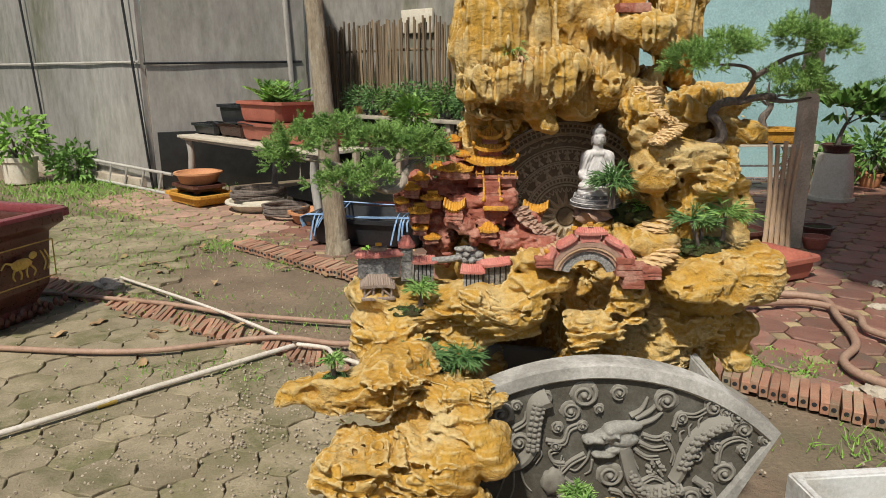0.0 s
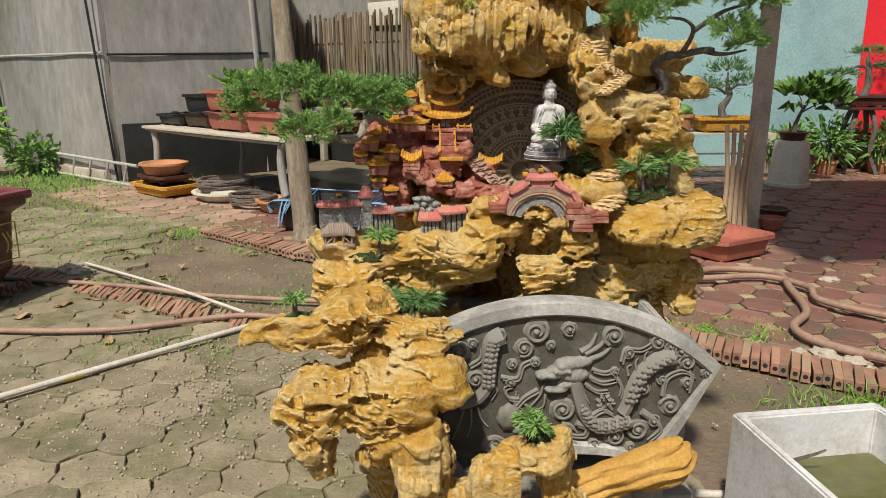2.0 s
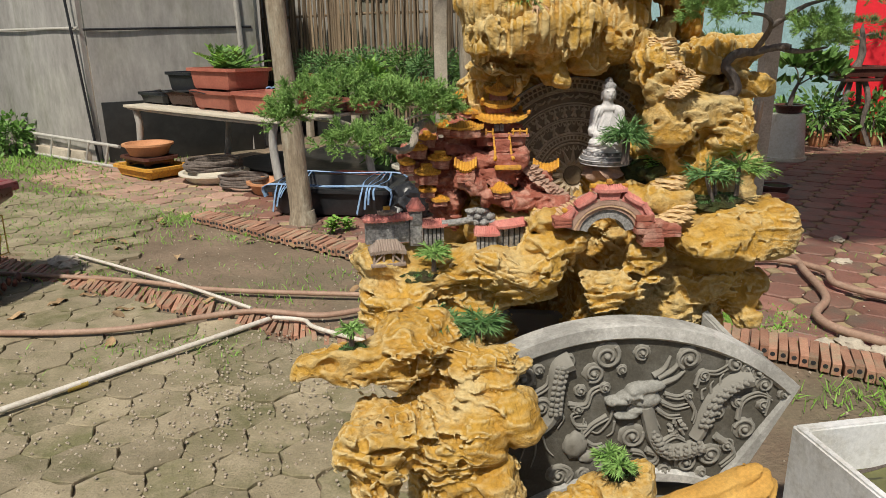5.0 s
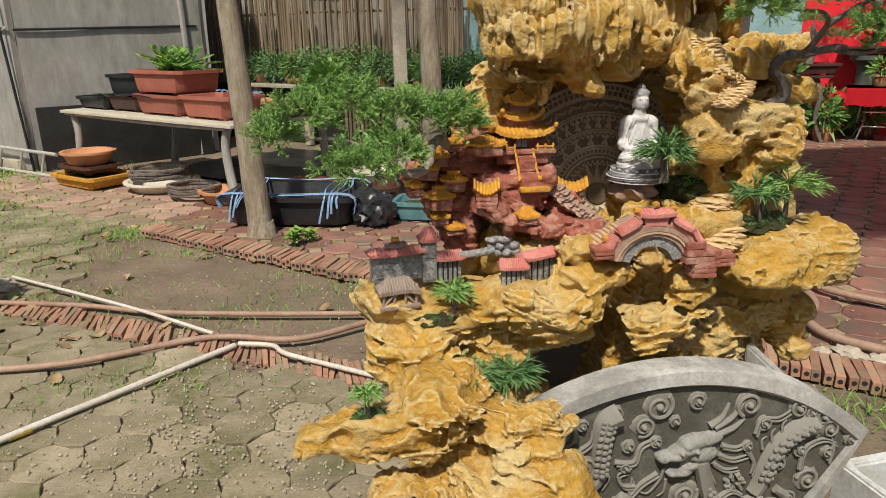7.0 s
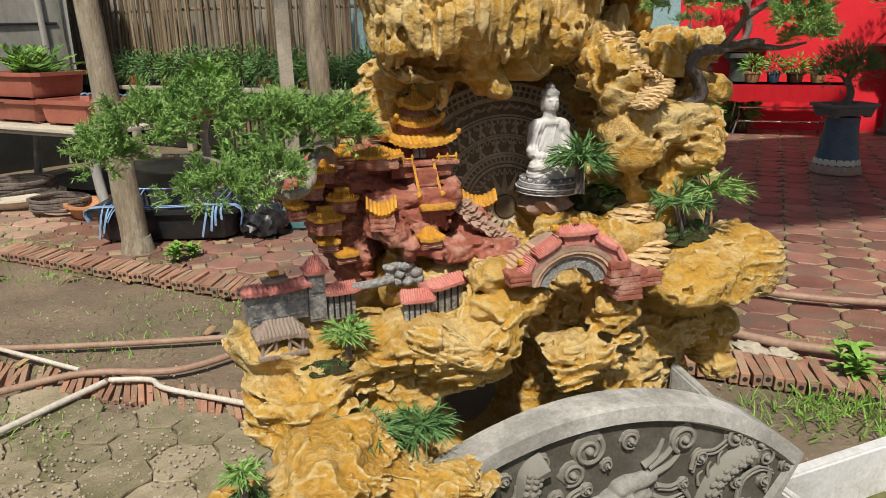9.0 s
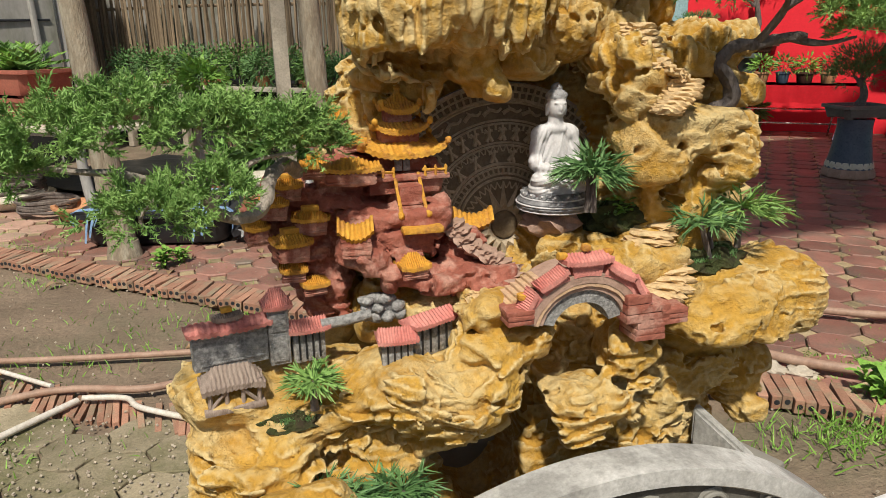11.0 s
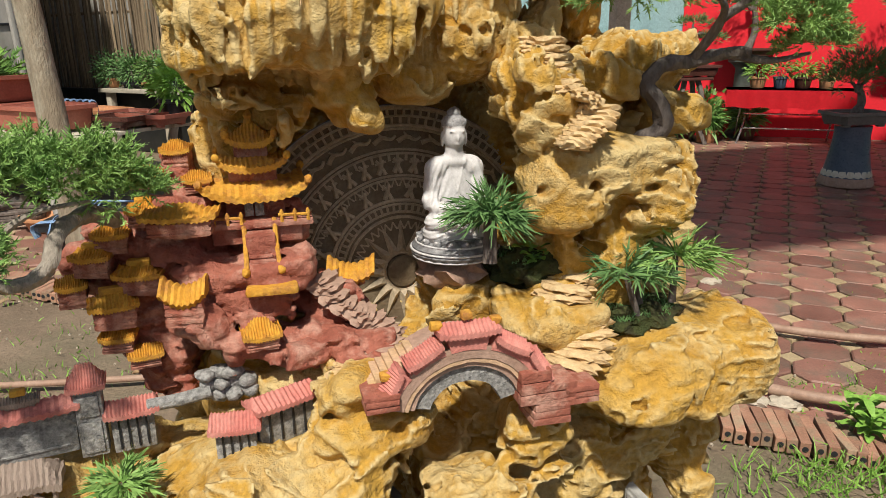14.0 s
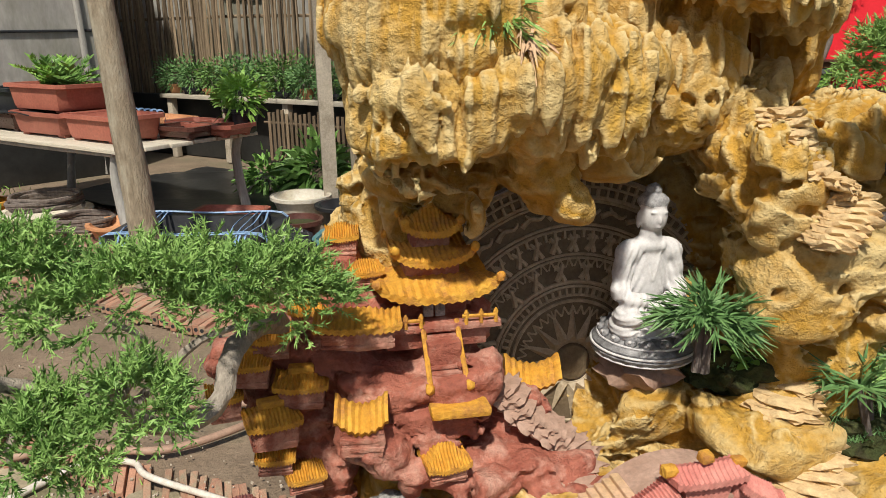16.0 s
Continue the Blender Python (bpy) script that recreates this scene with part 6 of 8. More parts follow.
def figures(r, count, build):
    for k in range(count):
        a = 2 * math.pi * k / count
        if not -0.15 < math.sin(a) <= 1:
            continue
        bm = bmesh.new()
        build(bm, k)
        ob = part("figure", bm, BRONZE_HIGH, drum)
        ob.matrix_basis = pose(r * math.cos(a), r * math.sin(a), 0.006, 0, 0, math.degrees(a) - 90)


def bird(bm, k):
    tube(bm, [(-0.017, -0.004, 0.001), (-0.004, 0.004, 0.002), (0.010, 0.0, 0.002), (0.018, 0.005, 0.001)], 0.0042, 0.002, n=6, steps=3)
    tube(bm, [(-0.002, 0.002, 0.002), (-0.008, 0.011, 0.001)], 0.0042, 0.001, n=5, steps=2)


def walker(bm, k):
    tube(bm, [(-0.006, -0.012, 0.001), (0, 0.0, 0.002), (0.004, 0.010, 0.002)], 0.0042, 0.003, n=5, steps=2)
    tube(bm, [(0.005, -0.013, 0.001), (0, 0.0, 0.002), (-0.006, 0.010, 0.001)], 0.0036, 0.0025, n=5, steps=2)
    tube(bm, [(-0.008, 0.004, 0.001), (0.009, 0.006, 0.001)], 0.0018, n=5, steps=1)


def tick(bm, k):
    box(bm, (0, 0, 0.001), (0.0035, 0.010, 0.007))


def chevron(bm, k):
    for e in (-1, 1):
        tube(bm, [(e * 0.005, -0.006, 0.002), (0, 0.006, 0.002)], 0.0014, n=5, steps=1)


figures(0.2465, 120, tick)
figures(0.0735, 40, chevron)
figures(0.140, 70, chevron)
figures(0.178, 84, tick)
figures(0.205, 34, bird)
figures(0.167, 40, walker)
figures(0.128, 22, walker)
figures(0.233, 110, tick)
figures(0.099, 64, tick)

statue = Field((0.340, 1.805, 1.115), (0.480, 1.930, 1.330), 0.0019, 9)
SX, SY = 0.41, 1.868
for s in (-1, 1):
    for c, r in (((0.030, -0.020, 1.157), (0.021, 0.022, 0.014)), ((0.036, -0.012, 1.139), (0.015, 0.026, 0.014)), ((0.026, 0.004, 1.232), (0.015, 0.015, 0.015)), ((0.034, 0.003, 1.208), (0.0115, 0.014, 0.032)), ((0.038, -0.004, 1.184), (0.012, 0.016, 0.014)), ((0.024, -0.022, 1.177), (0.018, 0.011, 0.009)), ((0.0172, 0.003, 1.272), (0.0026, 0.004, 0.0115))):
        statue.lump((SX + s * c[0], SY + c[1], c[2]), r, 0.006)
for c, r in (((0, 0.007, 1.200), (0.029, 0.018, 0.050)), ((0, 0.004, 1.240), (0.029, 0.015, 0.011)), ((0, 0.003, 1.254), (0.0132, 0.0128, 0.015)), ((0, -0.033, 1.171), (0.013, 0.008, 0.007)), ((0, -0.006, 1.150), (0.045, 0.034, 0.015)), ((0, -0.030, 1.138), (0.030, 0.012, 0.012)), ((0, -0.004, 1.128), (0.046, 0.038, 0.010))):
    statue.lump((SX + c[0], SY + c[1], c[2]), r, 0.005)
for c, r in (((0, 0.0, 1.277), (0.0165, 0.0175, 0.0225)), ((0, 0.003, 1.294), (0.0180, 0.0185, 0.0125)), ((0, 0.004, 1.308), (0.0098, 0.0098, 0.008)), ((0, -0.0172, 1.2745), (0.0022, 0.0028, 0.0058)), ((0, -0.0158, 1.2660), (0.0042, 0.0022, 0.0015)), ((-0.007, -0.0155, 1.2835), (0.0052, 0.0022, 0.0012)), ((0.007, -0.0155, 1.2835), (0.0052, 0.0022, 0.0012))):
    statue.lump((SX + c[0], SY + c[1], c[2]), r, 0.0022)
ax = np.abs(statue.axes[0][:, None, None] - SX)
az = statue.axes[2][None, None, :]
drape = np.sin(ax * 700 + az * 260) * 0.0009 * (ax > 0.010) * (az < 1.240) * (az > 1.165) + np.sin(az * 900 + ax * 260) * 0.0007 * (az <= 1.165)
collar = np.clip(1 - np.abs(ax - (az - 1.195) * 0.28) / 0.0025, 0, 1) * (az > 1.195) * (az < 1.245) * -0.0016
curls = (np.abs(statue.noise(0.0045)) - 0.3) * -0.0022 * (az > 1.2895)
statue.d += drape + collar + curls
sob = new("seated_statue", statue.mesh("seated_statue", WHITE))
sob.data.materials.append(material("grey_hair", (0.16, 0.16, 0.17), (0.42, 0.42, 0.43), 180, 0.6, 0.8, 300, depth=0.002))
for f in sob.data.polygons:
    c = f.center
    f.material_index = 1 if c.z > 1.2900 or (c.z > 1.272 and c.y > 1.873) else 0
tagged(sob, "white resin seated figure in robes on a lotus base", "statue")
lot = thing("lotus_base", "dark and white painted round lotus pedestal", "pedestal", (0.41, 1.868, 1.104))
bm = bmesh.new()
lathe(bm, [(0.056, -0.004), (0.064, 0.001), (0.066, 0.006), (0.063, 0.010), (0.064, 0.014), (0.058, 0.020), (0.050, 0.026), (0.047, 0.030)], 48, ribs=24, rib=0.012)
part("plinth", bm, LOTUS, lot)
for r, z, q in ((0.0655, 0.0105, 0.0016), (0.058, 0.0205, 0.0014), (0.0635, 0.000, 0.0014)):
    bm = bmesh.new()
    tube(bm, [(r * math.cos(k * math.pi / 24), r * math.sin(k * math.pi / 24), z) for k in range(49)], q, n=6, steps=1)
    part("moulding", bm, WHITE, lot)
for k in range(16):
    bm = bmesh.new()
    ball(bm, (0, 0, 0), (0.0078, 0.0036, 0.0062), 2)
    ball(bm, (0, -0.0026, 0.0005), (0.0036, 0.0022, 0.0032), 1)
    ob = part("petal", bm, LOTUS, lot)
    a = 360 * k / 16
    ob.matrix_basis = pose(0.0535 * math.cos(radians(a)), 0.0535 * math.sin(radians(a)), 0.0255, -40, 0, a + 90)
    bm = bmesh.new()
    ball(bm, (0, 0, 0), (0.0026, 0.0018, 0.0026), 1)
    ob = part("bead", bm, WHITE, lot)
    ob.matrix_basis = pose(0.0572 * math.cos(radians(a)), 0.0572 * math.sin(radians(a)), 0.0275, 0, 0, a + 90)
bm = bmesh.new()
ball(bm, (0, 0, 0), (0.050, 0.045, 0.030), 3, 0.5, 5)
solo("pedestal_stone", bm, PINKSTONE, "rough pinkish stone under a lotus pedestal", "stone", at=(0.41, 1.868, 1.080))


def roof(bm, w, d, h, lift=0.0, ribs=14, thick=0.006, ridge=0.3, at=(0, 0, 0)):
    """A sagging ribbed roof: eaves at height 0, a short ridge at h, corners lifted."""
    nx, ny = 28, 10
    rows = []
    for j in range(ny + 1):
        v = -1 + 2 * j / ny
        row = []
        for i in range(nx + 1):
            u = -1 + 2 * i / nx
            m = max(abs(v), (abs(u) - ridge) / (1 - ridge))
            z = h * (1 - min(1, max(m, 0))) ** 1.25 + lift * abs(u) ** 3 * (0.35 + 0.65 * abs(v))
            z += 0.0011 * math.cos(i * math.pi) * (h > 0)
            row.append(bm.verts.new((at[0] + u * w / 2, at[1] + v * d / 2, at[2] + z)))
        rows.append(row)
    low = [[bm.verts.new((v.co.x, v.co.y, v.co.z - thick)) for v in row] for row in rows]
    for j in range(ny):
        for i in range(nx):
            bm.faces.new((rows[j][i], rows[j][i + 1], rows[j + 1][i + 1], rows[j + 1][i]))
            bm.faces.new((low[j][i], low[j + 1][i], low[j + 1][i + 1], low[j][i + 1]))
    for i in range(nx):
        bm.faces.new((rows[0][i], low[0][i], low[0][i + 1], rows[0][i + 1]))
        bm.faces.new((rows[ny][i], rows[ny][i + 1], low[ny][i + 1], low[ny][i]))
    for j in range(ny):
        bm.faces.new((rows[j][0], rows[j + 1][0], low[j + 1][0], low[j][0]))
        bm.faces.new((rows[j][nx], low[j][nx], low[j + 1][nx], rows[j + 1][nx]))


def boat_roof(bm, w, d, h, at):
    """An upswept roof like a boat, ends higher than the middle."""
    nx = 16
    rows = []
    for i in range(nx + 1):
        u = -1 + 2 * i / nx
        z = h * u * u
        q = 0.0014 * (1 if i % 2 else -1)
        rows.append([bm.verts.new((at[0] + u * w / 2, at[1] + y * d / 2, at[2] + z + dz + q)) for y, dz in ((-1, -0.012), (-0.25, 0.004), (0.25, 0.004), (1, -0.012), (0.8, -0.018), (-0.8, -0.018))])
    for a, b in zip(rows, rows[1:]):
        for k in range(6):
            bm.faces.new((a[k], b[k], b[(k + 1) % 6], a[(k + 1) % 6]))
    bm.faces.new(rows[0])
    bm.faces.new(list(reversed(rows[-1])))


# red clay hill that carries the pagoda
hill = Field((-0.15, 1.68, 0.94), (0.36, 1.99, 1.28), 0.0042, 21)
hill.warp = [hill.noise(0.05) * 0.008 + hill.noise(0.02) * 0.004 for _ in range(3)]
for c, r in (((0.105, 1.815, 1.120), (0.092, 0.065, 0.034)), ((0.12, 1.775, 1.095), (0.045, 0.035, 0.026)), ((0.045, 1.765, 1.08), (0.040, 0.035, 0.030)), ((0.115, 1.87, 1.17), (0.08, 0.05, 0.035)), ((0.15, 1.765, 1.035), (0.082, 0.048, 0.020)), ((0.235, 1.775, 1.03), (0.055, 0.045, 0.020)), ((0.22, 1.83, 1.07), (0.045, 0.045, 0.030)), ((-0.005, 1.86, 1.06), (0.045, 0.045, 0.08)), ((-0.03, 1.87, 1.10), (0.055, 0.04, 0.07)), ((-0.075, 1.875, 1.13), (0.04, 0.03, 0.035)), ((0.04, 1.85, 1.15), (0.05, 0.04, 0.05)), ((0.035, 1.88, 1.22), (0.022, 0.025, 0.05)), ((0.045, 1.86, 1.20), (0.05, 0.04, 0.02)), ((0.0, 1.83, 1.0), (0.035, 0.035, 0.05)), ((0.265, 1.745, 1.01), (0.05, 0.05, 0.018)), ((-0.05, 1.86, 1.165), (0.03, 0.03, 0.025))):
    hill.lump(c, r, 0.010, blocky=3.2)
u = hill.axes[2][None, None, :] / 0.014 + hill.noise(0.08) * 1.2
hill.d += hill.noise(0.03) * 0.004 + (np.abs(hill.noise(0.028)) - 0.3) * -0.008 + (np.abs(hill.noise(0.012)) - 0.3) * -0.004 + (u - np.floor(u) - 0.5) * -0.006 * np.clip(hill.noise(0.06) * 3 + 0.5, 0, 1) + hill.blocks(0.050, 0.050, 0.030, 0.009, 0.005)
hob = new("clay_hill", hill.mesh("clay_hill", RED))
tagged(hob, "rough red-painted clay hillside carrying tiny houses", "rock")


def house(x, y, z, w, d, h, rh, label, style="roof", rz=0.0, wall_mat=RED, roof_mat=YELLOW, lift=0.004, over=1.25):
    t = thing("miniature_house", label, "model house", (x, y, z), rz, "miniature houses")
    bm = bmesh.new()
    box(bm, (0, 0, h / 2), (w, d, h), bevel=0.002)
    bmesh.ops.subdivide_edges(bm, edges=bm.edges[:], cuts=1)
    wobble(bm, 0.005, 60, x)
    part("wall_block", bm, wall_mat, t)
    for k in range(3):
        bm = bmesh.new()
        box(bm, (0, 0, h * (0.25 + 0.28 * k)), (w * 1.03, d * 1.03, h * 0.16), bevel=0.0012)
        wobble(bm, 0.0012, 90, k + x)
        part("brick_course", bm, wall_mat, t)
    bm = bmesh.new()
    if style == "boat":
        boat_roof(bm, w * over, d * over, 0.014, (0, 0, h + 0.008))
    else:
        roof(bm, w * over, d * over, rh, lift, at=(0, 0, h + 0.004))
    wobble(bm, 0.0012, 80, x * 3)
    part("roof", bm, roof_mat, t)
    if style == "cap":
        bm = bmesh.new()
        box(bm, (0, 0, h + rh + 0.003), (w * 0.6, d * 0.35, 0.008), bevel=0.002)
        part("ridge_cap", bm, roof_mat, t)
    return t


LAB = "tiny red clay house with a yellow thatched roof on the rockery"
for x, y, z, w, d, h, rh, st in ((-0.048, 1.835, 1.158, 0.036, 0.036, 0.020, 0.012, "cap"), (-0.070, 1.825, 1.132, 0.038, 0.036, 0.022, 0.012, "cap"), (-0.018, 1.815, 1.108, 0.046, 0.040, 0.022, 0.013, "cap"), (-0.100, 1.825, 1.095, 0.030, 0.034, 0.024, 0.012, "roof"), (-0.052, 1.800, 1.072, 0.046, 0.040, 0.026, 0.017, "cap"), (-0.05, 1.80, 1.040, 0.034, 0.034, 0.016, 0.010, "roof"), (-0.022, 1.795, 1.018, 0.034, 0.034, 0.014, 0.009, "roof"), (0.120, 1.735, 1.048, 0.038, 0.034, 0.016, 0.018, "roof"), (0.040, 1.775, 1.186, 0.070, 0.040, 0.022, 0.014, "roof"), (0.036, 1.880, 1.250, 0.030, 0.034, 0.022, 0.012, "roof"), (0.058, 1.86, 1.222, 0.030, 0.034, 0.014, 0.010, "roof"), (-0.006, 1.835, 1.188, 0.034, 0.034, 0.018, 0.012, "cap"), (0.0, 1.84, 1.235, 0.034, 0.034, 0.012, 0.012, "roof")):
    house(x, y, z, w, d, h, rh, LAB, st, rng.uniform(-12, 12))
house(0.038, 1.745, 1.086, 0.042, 0.040, 0.034, 0.0, "tiny red brick house with an upswept yellow roof", "boat", -8)
house(0.250, 1.84, 1.085, 0.034, 0.030, 0.012, 0.0, "tiny shrine with an upswept yellow boat-shaped roof", "boat", -12, over=1.9)

pagoda = thing("pagoda", "three-tiered red model pagoda with curved yellow roofs", "pagoda", (0.128, 1.845, 1.160))
for z, w, h in ((0.0, 0.112, 0.032), (0.032, 0.074, 0.036), (0.075, 0.060, 0.022), (0.106, 0.042, 0.022)):
    bm = bmesh.new()
    box(bm, (0, 0.004, z + h / 2), (w, w * 0.8, h), bevel=0.003)
    part("tier_wall", bm, RED, pagoda)
for z, w, h, lift in ((0.064, 0.132, 0.022, 0.017), (0.097, 0.086, 0.016, 0.013), (0.127, 0.060, 0.024, 0.010)):
    bm = bmesh.new()
    roof(bm, w, w * 0.85, h, lift, thick=0.008, ridge=0.15)
    wobble(bm, 0.0012, 70, z)
    ob = part("tier_roof", bm, YELLOW, pagoda)
    ob.location = (0, 0, z)
    for sx in (-1, 1):
        for sy in (-1, 1):
            bm = bmesh.new()
            ball(bm, (sx * w / 2, sy * w * 0.425, z + lift + 0.001), (0.005, 0.005, 0.006), 2, 0.3)
            part("eave_finial", bm, YELLOW, pagoda)
bm = bmesh.new()
lathe(bm, [(0.006, 0.148), (0.004, 0.154), (0.006, 0.158), (0.001, 0.166)], 10)
part("finial", bm, YELLOW, pagoda)
for sx in (-1, 1):
    bm = bmesh.new()
    box(bm, (sx * 0.0065 - 0.002, -0.034, 0.044), (0.011, 0.006, 0.018), bevel=0.001)
    part("door_leaf", bm, GREYSTONE, pagoda, "grey door leaf")
bm = bmesh.new()
box(bm, (0.006, -0.040, 0.026), (0.128, 0.02, 0.008), bevel=0.002)
part("terrace_edge", bm, RED, pagoda)
for k in range(8):
    x = -0.052 + k * 0.0165
    if -0.015 < x < 0.02:
        continue
    bm = bmesh.new()
    lathe(bm, [(0.0028, 0.028), (0.002, 0.034), (0.003, 0.04), (0.001, 0.044)], 8, c=(x, -0.048, 0))
    part("baluster", bm, YELLOW, pagoda)
for a, b in ((-0.052, -0.018), (0.026, 0.064)):
    bm = bmesh.new()
    tube(bm, [(a, -0.048, 0.037), (b, -0.048, 0.036)], 0.0022, n=6, steps=2)
    part("handrail", bm, YELLOW, pagoda)

stairs = thing("model_stairs", "steep flight of tiny red steps with yellow side rails", "stairs", (0.130, 1.795, 1.130))
for k in range(9):
    bm = bmesh.new()
    box(bm, (0.0, -0.034 + k * 0.0052, 0.003 + k * 0.0062), (0.034, 0.010, 0.0046), bevel=0.001)
    part("step", bm, RED, stairs)
bm = bmesh.new()
box(bm, (0, -0.006, 0.024), (0.036, 0.03, 0.048), bevel=0.002)
part("stair_core", bm, RED, stairs)
for s in (-1, 1):
    bm = bmesh.new()
    tube(bm, [(s * 0.020, -0.040, 0.008), (s * 0.019, -0.015, 0.036), (s * 0.019, 0.008, 0.062)], 0.003, n=7, steps=3, knobs=0.2)
    ball(bm, (s * 0.021, -0.042, 0.008), 0.006, 2, 0.3)
    part("stair_rail", bm, YELLOW, stairs)
bm = bmesh.new()
box(bm, (0, 0, 0), (0.062, 0.028, 0.010), bevel=0.004)
wobble(bm, 0.002, 60)
solo("yellow_slab", bm, YELLOW, "flat yellow painted slab below tiny stairs", "slab", at=(0.138, 1.742, 1.118))


def steps(pts, width, mat, label, n=10, rise=0.013):
    """A run of thin worn steps along a path."""
    t = thing("rock_steps", label, "steps")
    path = smooth_path(pts, max(2, n // (len(pts) - 1)))
    for i, p in enumerate(path[:-1]):
        d = path[i + 1] - p
        bm = bmesh.new()
        ball(bm, (0, 0, 0), (width * rng.uniform(0.5, 0.62), max(0.012, d.length * 1.3), rise * 0.8), 3, 0.5, 7)
        for v in bm.verts:
            v.co.z = max(-rise * 0.5, min(rise * 0.42, v.co.z))
        wobble(bm, 0.0022, 55, i)
        ob = part("step", bm, mat, t)
        ob.matrix_basis = pose(p.x, p.y, p.z, 0, 0, math.degrees(math.atan2(d.y, d.x)) - 90)
    return t


steps([(0.205, 1.80, 1.105), (0.225, 1.785, 1.075), (0.262, 1.775, 1.05), (0.275, 1.75, 1.03), (0.25, 1.70, 1.02)], 0.050, PINKSTONE, "worn curving red clay steps along the rockery", 14)
steps([(0.25, 1.72, 1.022), (0.225, 1.69, 1.018), (0.235, 1.66, 1.018)], 0.055, ROCKSTEP, "pale worn steps leading onto a tiny bridge", 8)
steps([(0.500, 1.675, 0.992), (0.535, 1.695, 1.014), (0.545, 1.725, 1.042), (0.53, 1.755, 1.062), (0.575, 1.785, 1.087)], 0.075, ROCKSTEP, "pale worn stone steps cut into the ochre rock", 14)
steps([(0.51, 1.700, 1.282), (0.540, 1.712, 1.304), (0.555, 1.732, 1.327), (0.525, 1.742, 1.347), (0.512, 1.767, 1.374), (0.505, 1.792, 1.412)], 0.054, ROCKSTEP, "tiny pale steps winding up the ochre rock", 20)

bridge = thing("model_bridge", "arched red and pink model bridge with tiled parapets", "bridge", (0.350, 1.665, 0.0))


def arch_band(bm, r0, r1, y0, y1, a0, a1, cz, n=24, squash=1.0):
    rows = []
    for i in range(n + 1):
        a = a0 + (a1 - a0) * i / n
        c, s = math.cos(a), math.sin(a) * squash
        rows.append([bm.verts.new((r * c, y, cz + r * s)) for r, y in ((r0, y0), (r1, y0), (r1, y1), (r0, y1))])
    for a, b in zip(rows, rows[1:]):
        for k in range(4):
            bm.faces.new((a[k], a[(k + 1) % 4], b[(k + 1) % 4], b[k]))
    bm.faces.new(list(reversed(rows[0])))
    bm.faces.new(rows[-1])
    bmesh.ops.recalc_face_normals(bm, faces=bm.faces[:])


for nm, r0, r1, y0, y1, m_ in (("arch_ring", 0.046, 0.068, -0.034, 0.034, GREYSTONE), ("deck_band", 0.068, 0.084, -0.040, 0.038, PINKSTONE), ("deck_cornice", 0.082, 0.098, -0.045, 0.038, PINKSTONE), ("deck_moulding", 0.076, 0.081, -0.044, -0.036, STEPWOOD)):
    bm = bmesh.new()
    arch_band(bm, r0, r1, y0, y1, radians(14), radians(166), 0.975, squash=0.92)
    wobble(bm, 0.0012, 60)
    part(nm, bm, m_, bridge)
for k, (a, w) in enumerate(((60, 0.05), (90, 0.075), (120, 0.05), (150, 0.05), (34, 0.05))):
    r = 0.109 if k != 1 else 0.120
    bm = bmesh.new()
    arch_band(bm, 0.094, r, -0.046, -0.026, radians(a - 13), radians(a + 13), 0.975, 8, 0.92)
    part("parapet", bm, PINKTILE, bridge)
    bm = bmesh.new()
    roof(bm, w, 0.034, 0.010, 0.003, thick=0.007, ridge=0.75)
    ob = part("parapet_tiles", bm, PINKTILE, bridge)
    ob.matrix_basis = Matrix.Translation((math.cos(radians(a)) * r, -0.036, 0.975 + math.sin(radians(a)) * r * 0.92)) @ pose(0, 0, 0, 0, 90 - a, 0)
for x, z in ((0.0, 1.102), (-0.038, 1.092), (0.036, 1.092), (-0.098, 1.038)):
    bm = bmesh.new()
    box(bm, (x, -0.036, z - 0.003 + 0.003), (0.014, 0.012, 0.010), bevel=0.003)
    wobble(bm, 0.002, 90)
    part("yellow_knob", bm, YELLOW, bridge)
for k, (x, z, w, h) in enumerate(((0.083, 1.003, 0.042, 0.046), (0.112, 0.990, 0.05, 0.034), (0.145, 0.985, 0.045, 0.026), (0.105, 0.965, 0.05, 0.03), (-0.105, 1.012, 0.04, 0.022))):
    for j in range(3):
        bm = bmesh.new()
        box(bm, (x, -0.030, z - h / 3 + j * h / 3), (w * rng.uniform(0.92, 1.05), 0.05, h / 3 * 0.9), bevel=0.0015)
        wobble(bm, 0.0015, 70, k + j)
        part("brick_course", bm, RED, bridge)
for k in range(9):
    bm = bmesh.new()
    box(bm, (-0.128 + k * 0.0085, 0.004, 1.012 + k * 0.0045), (0.0095, 0.05, 0.006), bevel=0.001)
    part("ramp_plank", bm, STEPWOOD, bridge)


